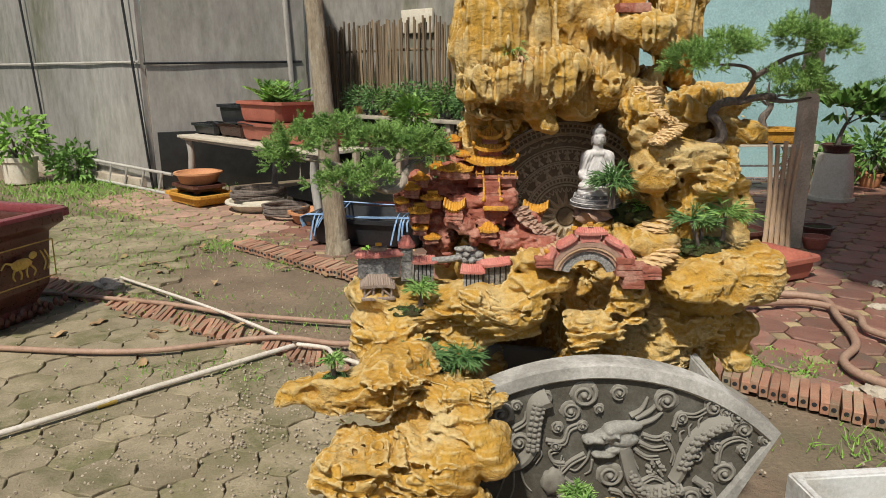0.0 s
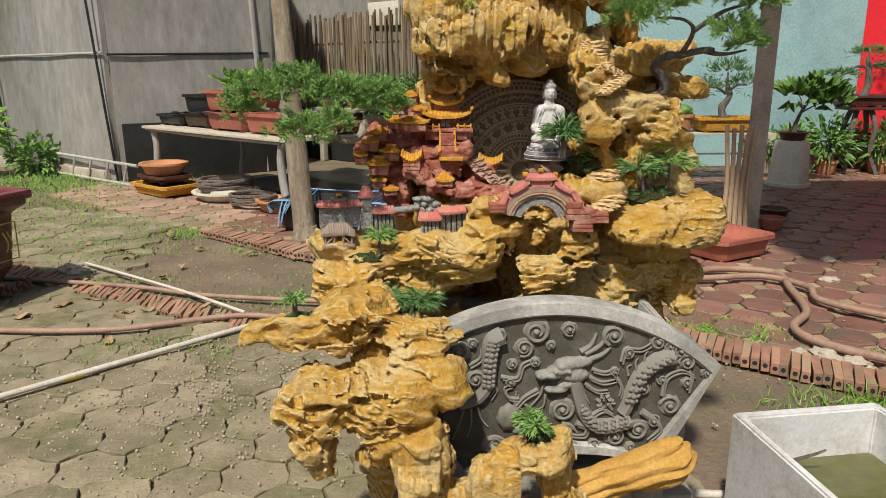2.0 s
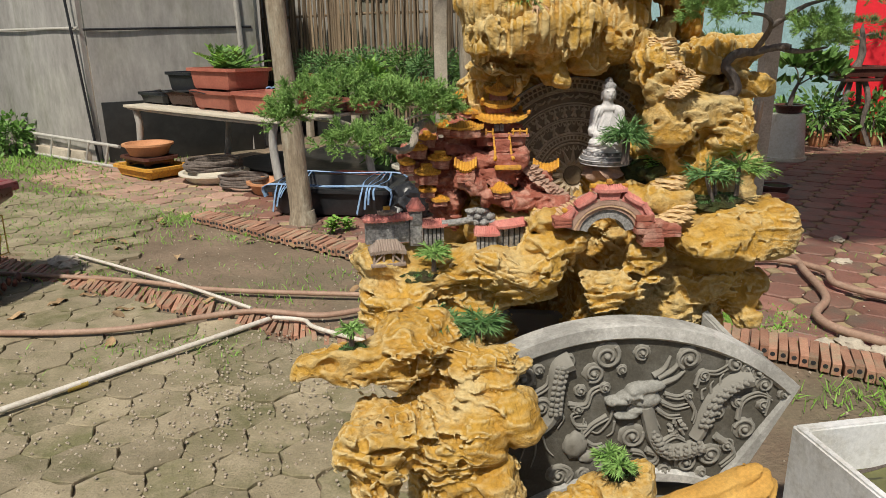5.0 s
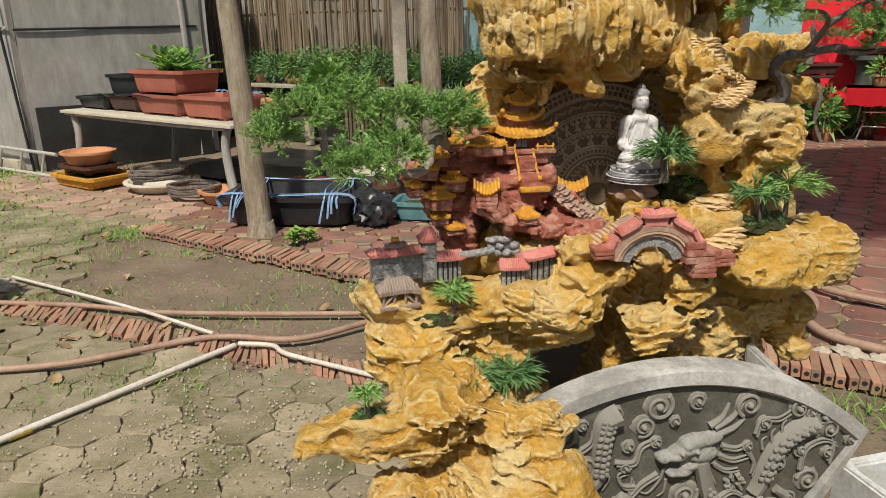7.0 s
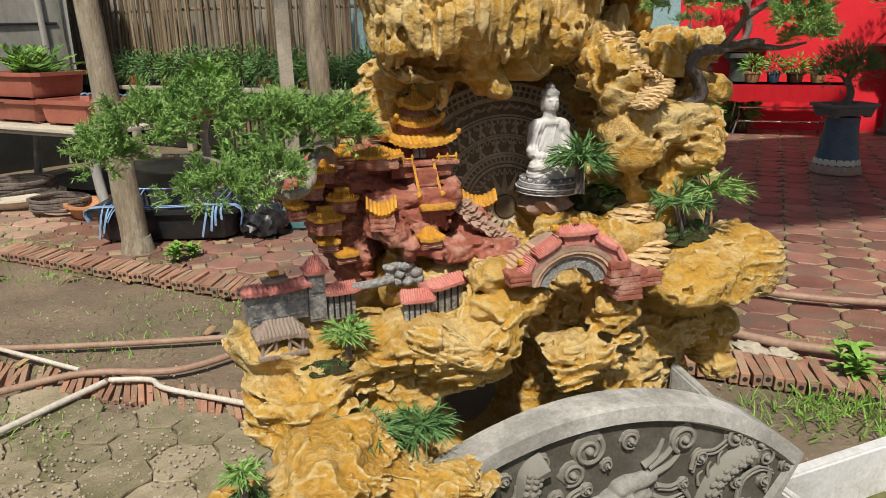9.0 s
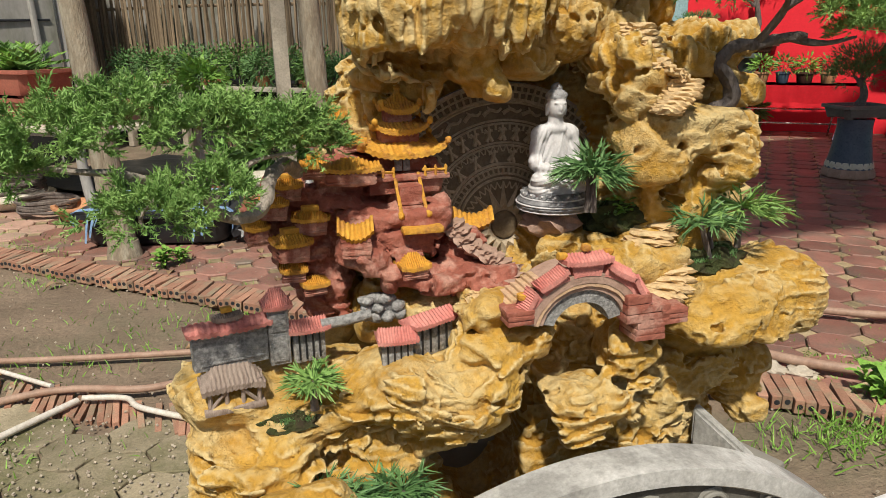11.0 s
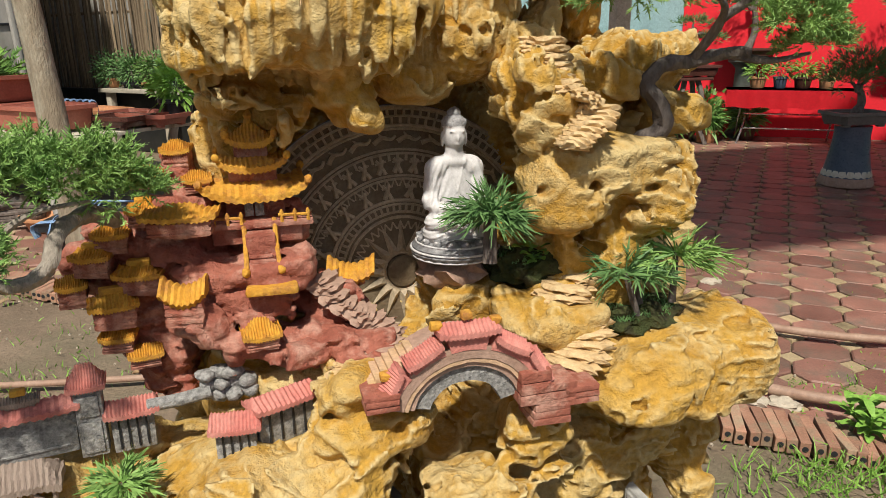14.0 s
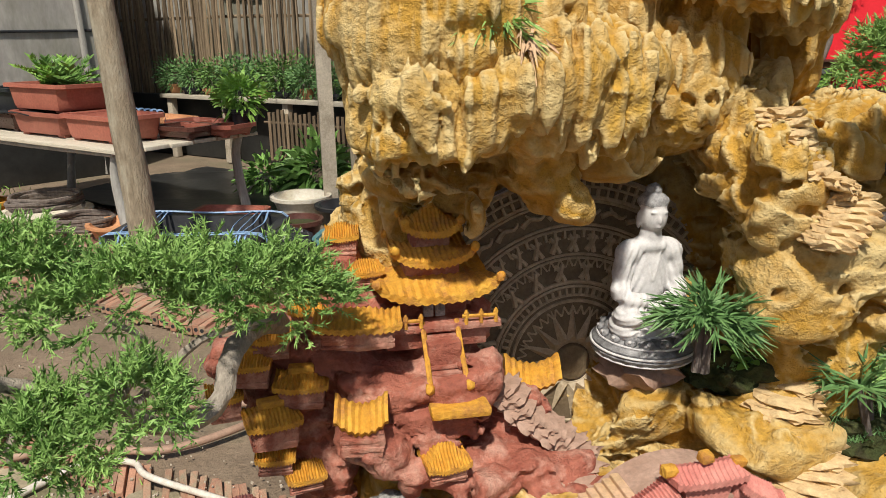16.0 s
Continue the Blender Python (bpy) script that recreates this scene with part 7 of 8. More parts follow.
def mini_wall(name, a, b, z0, z1, label, tile=0.016, gate=False):
    a, b = Vector(a), Vector(b)
    L = (b - a).length
    t = thing(name, label, "model wall", (a.x, a.y, 0), math.degrees(math.atan2(b.y - a.y, b.x - a.x)))
    bm = bmesh.new()
    box(bm, (L / 2, 0, (z0 + z1) / 2), (L, 0.018, z1 - z0), bevel=0.002)
    wobble(bm, 0.0015, 60)
    part("wall_stone", bm, GREYSTONE, t)
    bm = bmesh.new()
    roof(bm, L + 0.014, 0.040, tile * 0.7, 0.003, thick=0.006, ridge=0.92, at=(L / 2, 0, z1 + 0.002))
    wobble(bm, 0.001, 80)
    part("tile_roof", bm, PINKTILE, t)
    if gate:
        for k in range(4):
            bm = bmesh.new()
            box(bm, (L * (0.18 + 0.21 * k), -0.010, (z0 + z1) / 2), (0.0024, 0.003, (z1 - z0) * 0.8))
            part("slot", bm, POT_BLACK, t)
    else:
        for x, w in ((L * 0.5, L * 0.82),):
            for z in (z0 + 0.01, z1 - 0.008):
                bm = bmesh.new()
                box(bm, (x, -0.0095, z), (w, 0.003, 0.003), bevel=0.0008)
                part("frame_bead", bm, GREYSTONE, t)
    return t


w1 = mini_wall("model_wall", (-0.203, 1.722), (-0.100, 1.742), 0.945, 1.003, "grey stone model wall with a pink tiled coping")
bm = bmesh.new()
roof(bm, 0.042, 0.02, 0.006, 0.003, at=(0.052, 0, 1.020))
box(bm, (0.052, 0, 1.016), (0.03, 0.012, 0.010))
part("crest", bm, STRAW, w1)
bm = bmesh.new()
box(bm, (0.052, -0.002, 1.030), (0.016, 0.01, 0.008), bevel=0.002)
part("crest_knob", bm, YELLOW, w1)
tower = thing("gate_tower", "narrow grey stone model tower with a pointed pink roof", "model tower", (-0.083, 1.742, 0.935), 6)
bm = bmesh.new()
box(bm, (0, 0, 0.045), (0.030, 0.026, 0.09), bevel=0.002)
part("shaft", bm, GREYSTONE, tower)
bm = bmesh.new()
roof(bm, 0.042, 0.038, 0.024, 0.002, thick=0.006, ridge=0.4, at=(0, 0, 0.092))
part("roof", bm, PINKTILE, tower)
bm = bmesh.new()
box(bm, (0, -0.014, 0.066), (0.022, 0.003, 0.026), bevel=0.001)
box(bm, (0, -0.014, 0.026), (0.022, 0.003, 0.04), bevel=0.001)
part("panel", bm, GREYSTONE, tower)
mini_wall("model_wall", (-0.064, 1.745), (-0.016, 1.752), 0.93, 0.982, "short grey slotted model wall with pink tiles", 0.018, True)
mini_wall("model_gate", (0.058, 1.685), (0.104, 1.682), 0.915, 0.975, "slotted grey model gate with a pink tiled roof", 0.022, True)
mini_wall("model_wall", (0.104, 1.690), (0.172, 1.722), 0.935, 0.988, "slotted grey model wall rising beside a gate", 0.018, True)
bm = bmesh.new()
tube(bm, [(-0.02, 1.742, 0.985), (0.02, 1.742, 0.988), (0.055, 1.742, 0.994)], 0.0085, n=10, steps=3, knobs=0.05)
solo("stone_beam", bm, GREYSTONE, "small round grey stone beam bridging a gap", "beam")
for k in range(11):
    bm = bmesh.new()
    ball(bm, (0, 0, 0), (rng.uniform(0.010, 0.018), 0.012, rng.uniform(0.007, 0.012)), 2, 0.3, 4)
    solo("pebble", bm, GREYSTONE, "smooth grey pebble set into the rockery", "pebble", "pebbles by the beam", at=(0.050 + (k % 4) * 0.016, 1.755 - 0.004 * (k % 3), 0.985 + (k // 4) * 0.014), rz=k * 40)
hut = thing("thatched_hut", "open wooden model hut with a grey thatched roof", "model hut", (-0.153, 1.690, 0.905), 8)
bm = bmesh.new()
roof(bm, 0.085, 0.055, 0.020, -0.004, thick=0.008, ridge=0.55, at=(0, 0, 0.040))
wobble(bm, 0.002, 60)
part("thatch", bm, STRAW, hut)
for x in (-0.033, -0.011, 0.011, 0.033):
    for y in (-0.02, 0.02):
        bm = bmesh.new()
        tube(bm, [(x, y, 0.0), (x + 0.002, y, 0.042)], 0.0032, n=6, steps=2)
        part("post", bm, STRAW, hut)
for x0, x1 in ((-0.033, -0.011), (0.033, 0.011)):
    bm = bmesh.new()
    tube(bm, [(x0, -0.021, 0.006), (x1, -0.021, 0.030)], 0.0028, n=6, steps=2)
    part("brace", bm, STRAW, hut)
bm = bmesh.new()
box(bm, (0, -0.004, 0.004), (0.082, 0.05, 0.008), bevel=0.002)
part("floor_beam", bm, STRAW, hut)

pav = thing("tiny_pavilion", "tiny red pavilion with a yellow base high on the rock", "model house", (0.46, 1.80, 1.578))
bm = bmesh.new()
box(bm, (0, 0, 0.012), (0.075, 0.055, 0.024), bevel=0.004)
wobble(bm, 0.003, 50)
part("base", bm, RED, pav)
bm = bmesh.new()
box(bm, (0, 0, 0.044), (0.058, 0.045, 0.042), bevel=0.006)
wobble(bm, 0.004, 60)
part("wall_block", bm, YELLOW, pav)
bm = bmesh.new()
roof(bm, 0.09, 0.07, 0.02, 0.008, at=(0, 0, 0.068))
part("roof", bm, RED, pav)

# ---- plants on the rockery ----
def moss_bed(at, r, label="dark moss and soil bed in a rock hollow"):
    at, r = (at[0], at[1], at[2] - 0.006), (r[0] * 0.85, r[1] * 0.85, r[2])
    t = thing("moss_bed", label, "moss", at)
    bm = bmesh.new()
    ball(bm, (0, 0, 0), r, 4, 0.35, 8)
    wobble(bm, 0.004, 70)
    part("soil", bm, MOSS, t)
    bm = bmesh.new()
    for _ in range(1000):
        a, q = rng.uniform(0, 6.28), math.sqrt(rng.random()) * 0.92
        p = Vector((math.cos(a) * q * r[0], math.sin(a) * q * r[1], math.sqrt(max(0, 1 - q * q)) * r[2] * 0.95))
        blade(bm, p, Vector((rng.gauss(0, 0.6), rng.gauss(0, 0.6), 1)), rng.uniform(0.004, 0.010), 0.002, 0.1, 1)
    tagged(part("moss", bm, NEEDLE_DARK, t, smooth=False), kind="stuff")


moss_bed((0.655, 1.765, 1.016), (0.085, 0.060, 0.028))
moss_bed((0.520, 1.835, 1.090), (0.080, 0.065, 0.035))
moss_bed((-0.075, 1.675, 0.880), (0.06, 0.04, 0.02))
moss_bed((0.0, 1.575, 0.745), (0.065, 0.05, 0.03))
moss_bed((-0.225, 1.455, 0.790), (0.036, 0.03, 0.02))
moss_bed((0.312, 1.305, 0.572), (0.035, 0.03, 0.02))
moss_bed((0.17, 1.755, 1.455), (0.045, 0.03, 0.035))


def needle_plant(at, stem, count, length, label, mat=NEEDLE_DARK, heads=1, spread=1.0, width=0.0036, droop=0.30):
    t = thing("needle_tuft", label, "plant", at)
    for h in range(heads):
        off = Vector((rng.uniform(-1, 1), rng.uniform(-0.6, 0.6), 0)) * (0.045 if heads > 1 else 0)
        tip = Vector((off.x, off.y, stem * rng.uniform(0.8, 1.1)))
        bm = bmesh.new()
        tube(bm, [(off.x * 0.3, off.y * 0.3, -0.01), off * 0.7 + Vector((0, 0, stem * 0.5)), tip], 0.006, 0.004, n=7, steps=3, knobs=0.3)
        part("stem", bm, BARK_GREY, t)
        bm = bmesh.new()
        tuft(bm, tip, int(count * 0.85), length * 0.86, width, spread * 1.3, 5, droop)
        part("needles", bm, mat, t, smooth=False)
    return t


TUFT = "tuft of stiff dark green forked needles on the rockery"
needle_plant((0.432, 1.765, 1.125), 0.065, 110, 0.085, TUFT, spread=1.1)
needle_plant((0.425, 1.77, 1.125), 0.06, 60, 0.07, TUFT)
needle_plant((0.655, 1.735, 1.03), 0.055, 46, 0.085, TUFT, heads=2)
needle_plant((0.705, 1.745, 1.045), 0.065, 70, 0.100, "tuft of pale green needles leaning out from the rock", NEEDLE, spread=1.1)
needle_plant((-0.045, 1.655, 0.905), 0.040, 90, 0.055, TUFT, NEEDLE)
needle_plant((-0.03, 1.575, 0.775), 0.035, 70, 0.075, TUFT, heads=2)
needle_plant((0.035, 1.565, 0.765), 0.030, 60, 0.075, TUFT, heads=2)
needle_plant((-0.228, 1.45, 0.815), 0.035, 60, 0.042, "small reddish-green tuft at the tip of the rock", NEEDLE)
needle_plant((0.312, 1.30, 0.59), 0.018, 70, 0.048, "small bright green tuft on a rock stump", NEEDLE, heads=2)
needle_plant((0.17, 1.745, 1.475), 0.02, 60, 0.060, "dry green tuft growing in the hanging rock", NEEDLE, spread=1.3, droop=0.5)
needle_plant((0.195, 1.745, 1.47), 0.02, 24, 0.065, "dry straw-coloured tuft growing in the hanging rock", STEPWOOD, spread=1.3, droop=0.9)
clover = thing("clover", "small bright round-leaved weed in moss", "weed", (0.505, 1.80, 1.10))
for k in range(22):
    a = rng.uniform(0, 6.28)
    q = Vector((rng.gauss(0, 0.012), rng.gauss(0, 0.008), rng.uniform(0.0, 0.025)))
    bm = bmesh.new()
    leaf_shape(bm, q, Vector((math.cos(a), math.sin(a), 0.6)), 0.018, 0.015)
    part("leaf", bm, WEED, clover)


def juniper(label, trunk, r0, branches, pads, mat=NEEDLE, bark=BARK_GREY):
    t = thing("juniper_bonsai", label, "bonsai", trunk[0])
    o = Vector(trunk[0])
    bm = bmesh.new()
    tube(bm, [Vector(p) - o for p in trunk], r0, r0 * 0.5, n=12, steps=7, knobs=0.3)
    part("trunk", bm, bark, t)
    for br in branches:
        bm = bmesh.new()
        tube(bm, [Vector(p) - o for p in br], r0 * 0.5, r0 * 0.15, n=8, steps=5, knobs=0.3)
        part("branch", bm, bark, t)
    for c, r, n in pads:
        bm = bmesh.new()
        foliage_pad(bm, Vector(c) - o, (r[0], r[1], r[2] * 1.25), int(n * 3.4), 0.022, 0.0014, 19)
        part("foliage", bm, mat, t, smooth=False)
    return t


juniper("juniper bonsai with a twisted grey trunk and bright green pads", [(-0.035, 1.80, 1.205), (-0.055, 1.75, 1.225), (-0.078, 1.71, 1.215), (-0.088, 1.69, 1.185), (-0.115, 1.675, 1.172), (-0.15, 1.665, 1.185), (-0.165, 1.66, 1.215), (-0.20, 1.65, 1.225), (-0.25, 1.64, 1.245)], 0.0105,
        [[(-0.16, 1.66, 1.21), (-0.14, 1.67, 1.25), (-0.16, 1.66, 1.275)], [(-0.15, 1.665, 1.20), (-0.10, 1.69, 1.24), (-0.04, 1.70, 1.25)], [(-0.20, 1.65, 1.22), (-0.23, 1.63, 1.20), (-0.23, 1.62, 1.18)], [(-0.25, 1.64, 1.245), (-0.30, 1.64, 1.25), (-0.34, 1.64, 1.26)]],
        [((-0.315, 1.64, 1.285), (0.075, 0.06, 0.042), 190), ((-0.245, 1.66, 1.300), (0.07, 0.06, 0.045), 190), ((-0.150, 1.68, 1.285), (0.07, 0.055, 0.035), 170), ((-0.06, 1.71, 1.270), (0.075, 0.05, 0.038), 180), ((-0.22, 1.615, 1.195), (0.075, 0.055, 0.036), 190), ((-0.14, 1.63, 1.215), (0.05, 0.05, 0.03), 90), ((-0.36, 1.63, 1.245), (0.045, 0.05, 0.035), 90), ((-0.01, 1.73, 1.245), (0.045, 0.04, 0.03), 80)], bark=BARK_LIGHT)
juniper("juniper bonsai with a twisted dark trunk leaning out from the rock", [(0.660, 1.80, 1.262), (0.695, 1.79, 1.285), (0.685, 1.79, 1.32), (0.665, 1.79, 1.345), (0.69, 1.79, 1.37), (0.735, 1.785, 1.375), (0.775, 1.77, 1.385), (0.80, 1.75, 1.385)], 0.0145,
        [[(0.775, 1.77, 1.385), (0.82, 1.74, 1.375), (0.87, 1.72, 1.385)], [(0.73, 1.785, 1.375), (0.74, 1.74, 1.43), (0.70, 1.70, 1.455), (0.63, 1.69, 1.46)], [(0.74, 1.74, 1.43), (0.80, 1.71, 1.475), (0.85, 1.69, 1.49)]],
        [((0.575, 1.69, 1.463), (0.065, 0.05, 0.040), 170), ((0.650, 1.68, 1.480), (0.075, 0.055, 0.045), 200), ((0.80, 1.68, 1.510), (0.075, 0.055, 0.042), 190), ((0.875, 1.68, 1.495), (0.06, 0.055, 0.038), 150), ((0.825, 1.69, 1.425), (0.075, 0.04, 0.028), 130), ((0.865, 1.71, 1.392), (0.05, 0.04, 0.022), 80)])

# ---- hoses and pipes on the ground ----
def laid(name, pts, r, mat, label, category, z=0.0):
    bm = bmesh.new()
    tube(bm, [(x, y, r * 0.92 + 0.008 + z + 0.012 * noise.noise(Vector((x, y, 0)))) for x, y in pts], r, n=10, steps=9)
    return solo(name, bm, mat, label, category)


laid("garden_hose", [(-3.2, 3.66), (-2.36, 3.53), (-1.58, 3.47), (-0.95, 3.67), (-0.51, 3.58), (-0.13, 3.75), (0.3, 3.95)], 0.0155, HOSE, "thick brown rubber hose lying across the ground", "hose", 0.012)
laid("garden_hose", [(-3.0, 4.58), (-2.5, 4.48), (-1.74, 4.28), (-1.26, 4.09), (-0.52, 3.93), (0.1, 3.86), (0.5, 3.95)], 0.0145, HOSE, "brown rubber hose lying on bare soil", "hose", 0.004)
laid("white_pipe", [(-2.6, 1.85), (-1.79, 2.61), (-1.25, 3.12), (-0.80, 3.56)], 0.0135, PIPE, "straight pale plastic pipe lying on mossy paving", "pipe", 0.01)
laid("white_pipe", [(-2.3, 4.85), (-1.45, 4.18), (-0.92, 3.71)], 0.010, PIPE, "thin white plastic pipe lying on a brick strip", "pipe", 0.02)
laid("white_pipe", [(-0.78, 3.56), (-0.62, 3.51), (-0.55, 3.41), (-0.32, 3.24), (-0.09, 3.07)], 0.0115, PIPE, "bent white plastic pipe with an elbow joint", "pipe", 0.02)
bm = bmesh.new()
tube(bm, [(-1.52, 2.865, 0.028), (-1.46, 2.92, 0.028)], 0.0155, n=10, steps=2)
solo("pipe_joint", bm, GOLD, "brass sleeve joining a plastic pipe", "joint")
laid("garden_hose", [(1.2, 4.35), (1.75, 4.33), (2.05, 4.42), (2.38, 4.32), (2.30, 3.95), (2.18, 3.55), (1.98, 3.30), (2.02, 3.05), (2.35, 2.75), (2.9, 2.45)], 0.022, HOSE, "thick brown rubber hose curling over red paving", "hose", 0.026)
laid("garden_hose", [(1.3, 4.22), (1.85, 4.20), (2.25, 4.22), (2.42, 3.98), (2.36, 3.72), (2.62, 3.40), (3.1, 3.12), (3.6, 2.95)], 0.020, HOSE, "brown rubber hose looping over red paving", "hose", 0.03)
laid("white_pipe", [(0.55, 1.98), (0.80, 1.93), (1.02, 1.90)], 0.014, PIPE, "short white plastic pipe beside a trough", "pipe")

# ---- paving, brick edging and ground cover ----
def prism(name, outline, h, mat, bevel=0.006, dish=0.0):
    bm = bmesh.new()
    top = [bm.verts.new((x * (1 - bevel / 0.12), y * (1 - bevel / 0.12), h)) for x, y in outline]
    mid = [bm.verts.new((x, y, h - bevel)) for x, y in outline]
    low = [bm.verts.new((x, y, -0.02)) for x, y in outline]
    n = len(outline)
    bm.faces.new(top)
    for i in range(n):
        j = (i + 1) % n
        bm.faces.new((mid[i], mid[j], top[j], top[i]))
        bm.faces.new((low[i], low[j], mid[j], mid[i]))
    return mesh_of(name, bm, mat, False)


def inside_red(p):
    return beside(p, KERB_A, KERB_B) > 0.14 and p.y < 10.2 and p.x < 8.6


def inside_grey(p):
    left = beside(p, STRIP_A, STRIP_B) < -0.10
    back = p.x < -2.05 + 0.12 * math.sin(p.y * 3) and p.y < 6.6 - 0.35 * (p.x + 2) and beside(p, STRIP_A, STRIP_B) > 0.10
    return (left or back) and p.x > -6.5 and p.y > 0.9 and p.x < 0.9


def inside_left_red(p):
    return p.x <= -1.6 and beside(p, Vector((-3.9, 7.75)), Vector((-1.6, 5.75))) > 0 and p.y < 9.2 and p.x > -4.0


def pave(base, name, mat, R, gap, test, near, limit, group_mesh, rot=0.0, zig=0.0, centre=(0, 3)):
    """Hexagonal pavers: the near ones as pieces, the rest joined."""
    cells = []
    w, hgt = math.sqrt(3) * R, 1.5 * R
    for j in range(-40, 60):
        for i in range(-60, 60):
            x, y = (i + 0.5 * (j % 2)) * w, j * hgt
            c, s = math.cos(rot), math.sin(rot)
            p = Vector((x * c - y * s + centre[0], x * s + y * c + centre[1]))
            if -7 < p.x < 9 and 0.5 < p.y < 10.5 and test(p):
                cells.append(p)
    cells.sort(key=lambda p: (p - Vector(near)).length)
    rr = R - gap
    outline = []
    for k in range(6):
        a0, a1 = math.pi / 6 + k * math.pi / 3, math.pi / 6 + (k + 1) * math.pi / 3
        p0, p1 = Vector((math.cos(a0), math.sin(a0))) * rr, Vector((math.cos(a1), math.sin(a1))) * rr
        outline.append(tuple(p0))
        if zig:
            nrm = Vector((math.cos((a0 + a1) / 2), math.sin((a0 + a1) / 2)))
            sgn = 1 if k % 2 else -1
            outline.append(tuple(p0.lerp(p1, 0.36) + nrm * zig * sgn))
            outline.append(tuple(p0.lerp(p1, 0.64) - nrm * zig * sgn * -0.4))
    me = prism(name, outline, 0.008, mat, 0.003)
    for p in cells[:limit]:
        ob = new(name, me)
        ob.parent = base
        ob.matrix_basis = pose(p.x, p.y, rng.uniform(-0.006, 0.006), rng.gauss(0, 0.5), rng.gauss(0, 0.5), math.degrees(rot) + rng.gauss(0, 1.2))
    verts, faces = [], []
    for p in cells[limit:]:
        m = pose(p.x, p.y, rng.uniform(-0.006, 0.006), rng.gauss(0, 0.8), rng.gauss(0, 0.8), math.degrees(rot) + rng.gauss(0, 1.2))
        b0 = len(verts)
        verts += [m @ v.co for v in me.vertices]
        faces += [[b0 + i for i in f.vertices] for f in me.polygons]
    rest = bpy.data.meshes.new(group_mesh)
    rest.from_pydata(verts, [], faces)
    rest.materials.append(mat)
    ro = new(group_mesh, rest)
    ro.parent = base
    tagged(ro, kind="stuff")
    return len(cells)


def pave_octagon(base, mat, pitch, test, near, limit, rot):
    """Octagon pavers on a square grid with small square fillers: the near ones as pieces, the rest joined."""
    h = pitch / 2 - 0.004
    c = 0.54 * h
    octagon = prism("octagon_paver", ((h, -h + c), (h, h - c), (h - c, h), (-h + c, h), (-h, h - c), (-h, -h + c), (-h + c, -h), (h - c, -h)), 0.014, mat, 0.007)
    q = c - 0.006
    square = prism("square_paver", ((q, 0), (0, q), (-q, 0), (0, -q)), 0.008, TANPAVER, 0.005)
    for me, half, share in ((octagon, 0.0, limit), (square, 0.5, limit // 2)):
        cells = []
        cr, sr = math.cos(rot), math.sin(rot)
        for j in range(-60, 61):
            for i in range(-60, 61):
                x, y = (i + half) * pitch, (j + half) * pitch
                p = Vector((x * cr - y * sr + 1.9, x * sr + y * cr + 3.6))
                if -7 < p.x < 9 and 0.5 < p.y < 10.5 and test(p):
                    cells.append(p)
        cells.sort(key=lambda p: (p - Vector(near)).length)
        verts, faces = [], []
        for k, p in enumerate(cells):
            m = pose(p.x, p.y, rng.uniform(-0.006, 0.006), rng.gauss(0, 0.9), rng.gauss(0, 0.9), math.degrees(rot) + rng.gauss(0, 1.6))
            if k < share:
                ob = new(me.name, me)
                ob.parent = base
                ob.matrix_basis = m
                continue
            b0 = len(verts)
            verts += [m @ v.co for v in me.vertices]
            faces += [[b0 + i for i in f.vertices] for f in me.polygons]
        rest = bpy.data.meshes.new("paver_field")
        rest.from_pydata(verts, [], faces)
        rest.materials.append(me.materials[0])
        ro = new("paver_field", rest)
        ro.parent = base
        tagged(ro, kind="stuff")


red_paving = thing("pavement_red", "uneven red terracotta octagon paving with small tan squares, damp in places", "paving", kind="structure")
pave_octagon(red_paving, TERRACOTTA_PAVER, 0.245, lambda p: inside_red(p) and p.x > -1.6 and not (beside(p, Vector((-3.27, 8.5)), Vector((-1.28, 6.5))) > 0.45 and p.x < 0.9 and p.y > 6.1), (2.0, 3.2), 290, radians(-41))
# same pavers by the table, in the copy coloured as if sunlit
sunlit_paving = thing("pavement_dry", "pale red octagon paving by a plank table, sunlight in its colour", "paving", kind="structure")
pave_octagon(sunlit_paving, TERRACOTTA_SUNLIT, 0.245, lambda p: inside_left_red(p) and not beside(p, Vector((-3.27, 8.5)), Vector((-1.28, 6.5))) > 0.55, (-2.0, 6.5), 290, radians(-41))
grey_paving = thing("pavement_grey", "mossy grey-brown interlocking concrete paving", "paving", kind="structure")
pave(grey_paving, "interlocking_paver", CONCRETE_PAVER, 0.128, 0.0030, inside_grey, (-0.8, 2.6), 290, "paver_field", rot=radians(12), zig=0.012, centre=(0.03, 0.05))

edge = thing("brick_edging", "edging of hollow red bricks laid side by side", "edging", kind="structure")
bm = bmesh.new()
box(bm, (0, 0, 0.002), (0.037, 0.20, 0.056), bevel=0.003)
for s in (-1, 1):
    r = bmesh.ops.create_cone(bm, cap_ends=True, segments=10, radius1=0.011, radius2=0.011, depth=0.003)
    bmesh.ops.transform(bm, matrix=pose(0, s * 0.1, 0.004, 90, 0, 0), verts=r["verts"])
    for f in {f for v in r["verts"] for f in v.link_faces}:
        f.material_index = 1
brick_me = mesh_of("brick", bm, BRICK, False)
brick_me.materials.append(POT_BLACK)
kd = (KERB_B - KERB_A).normalized()
kang = math.degrees(math.atan2(kd.y, kd.x))
L = (KERB_B - KERB_A).length
i, s = 0, 0.0
while s < L:
    p = KERB_A + kd * s
    ob = new("brick", brick_me)
    ob.parent = edge
    ob.matrix_basis = pose(p.x, p.y, 0.030 + rng.uniform(-0.006, 0.006), rng.gauss(0, 2), rng.gauss(0, 3), kang + rng.gauss(0, 2.5) + 14)
    s += 0.0405 + rng.uniform(0, 0.005)
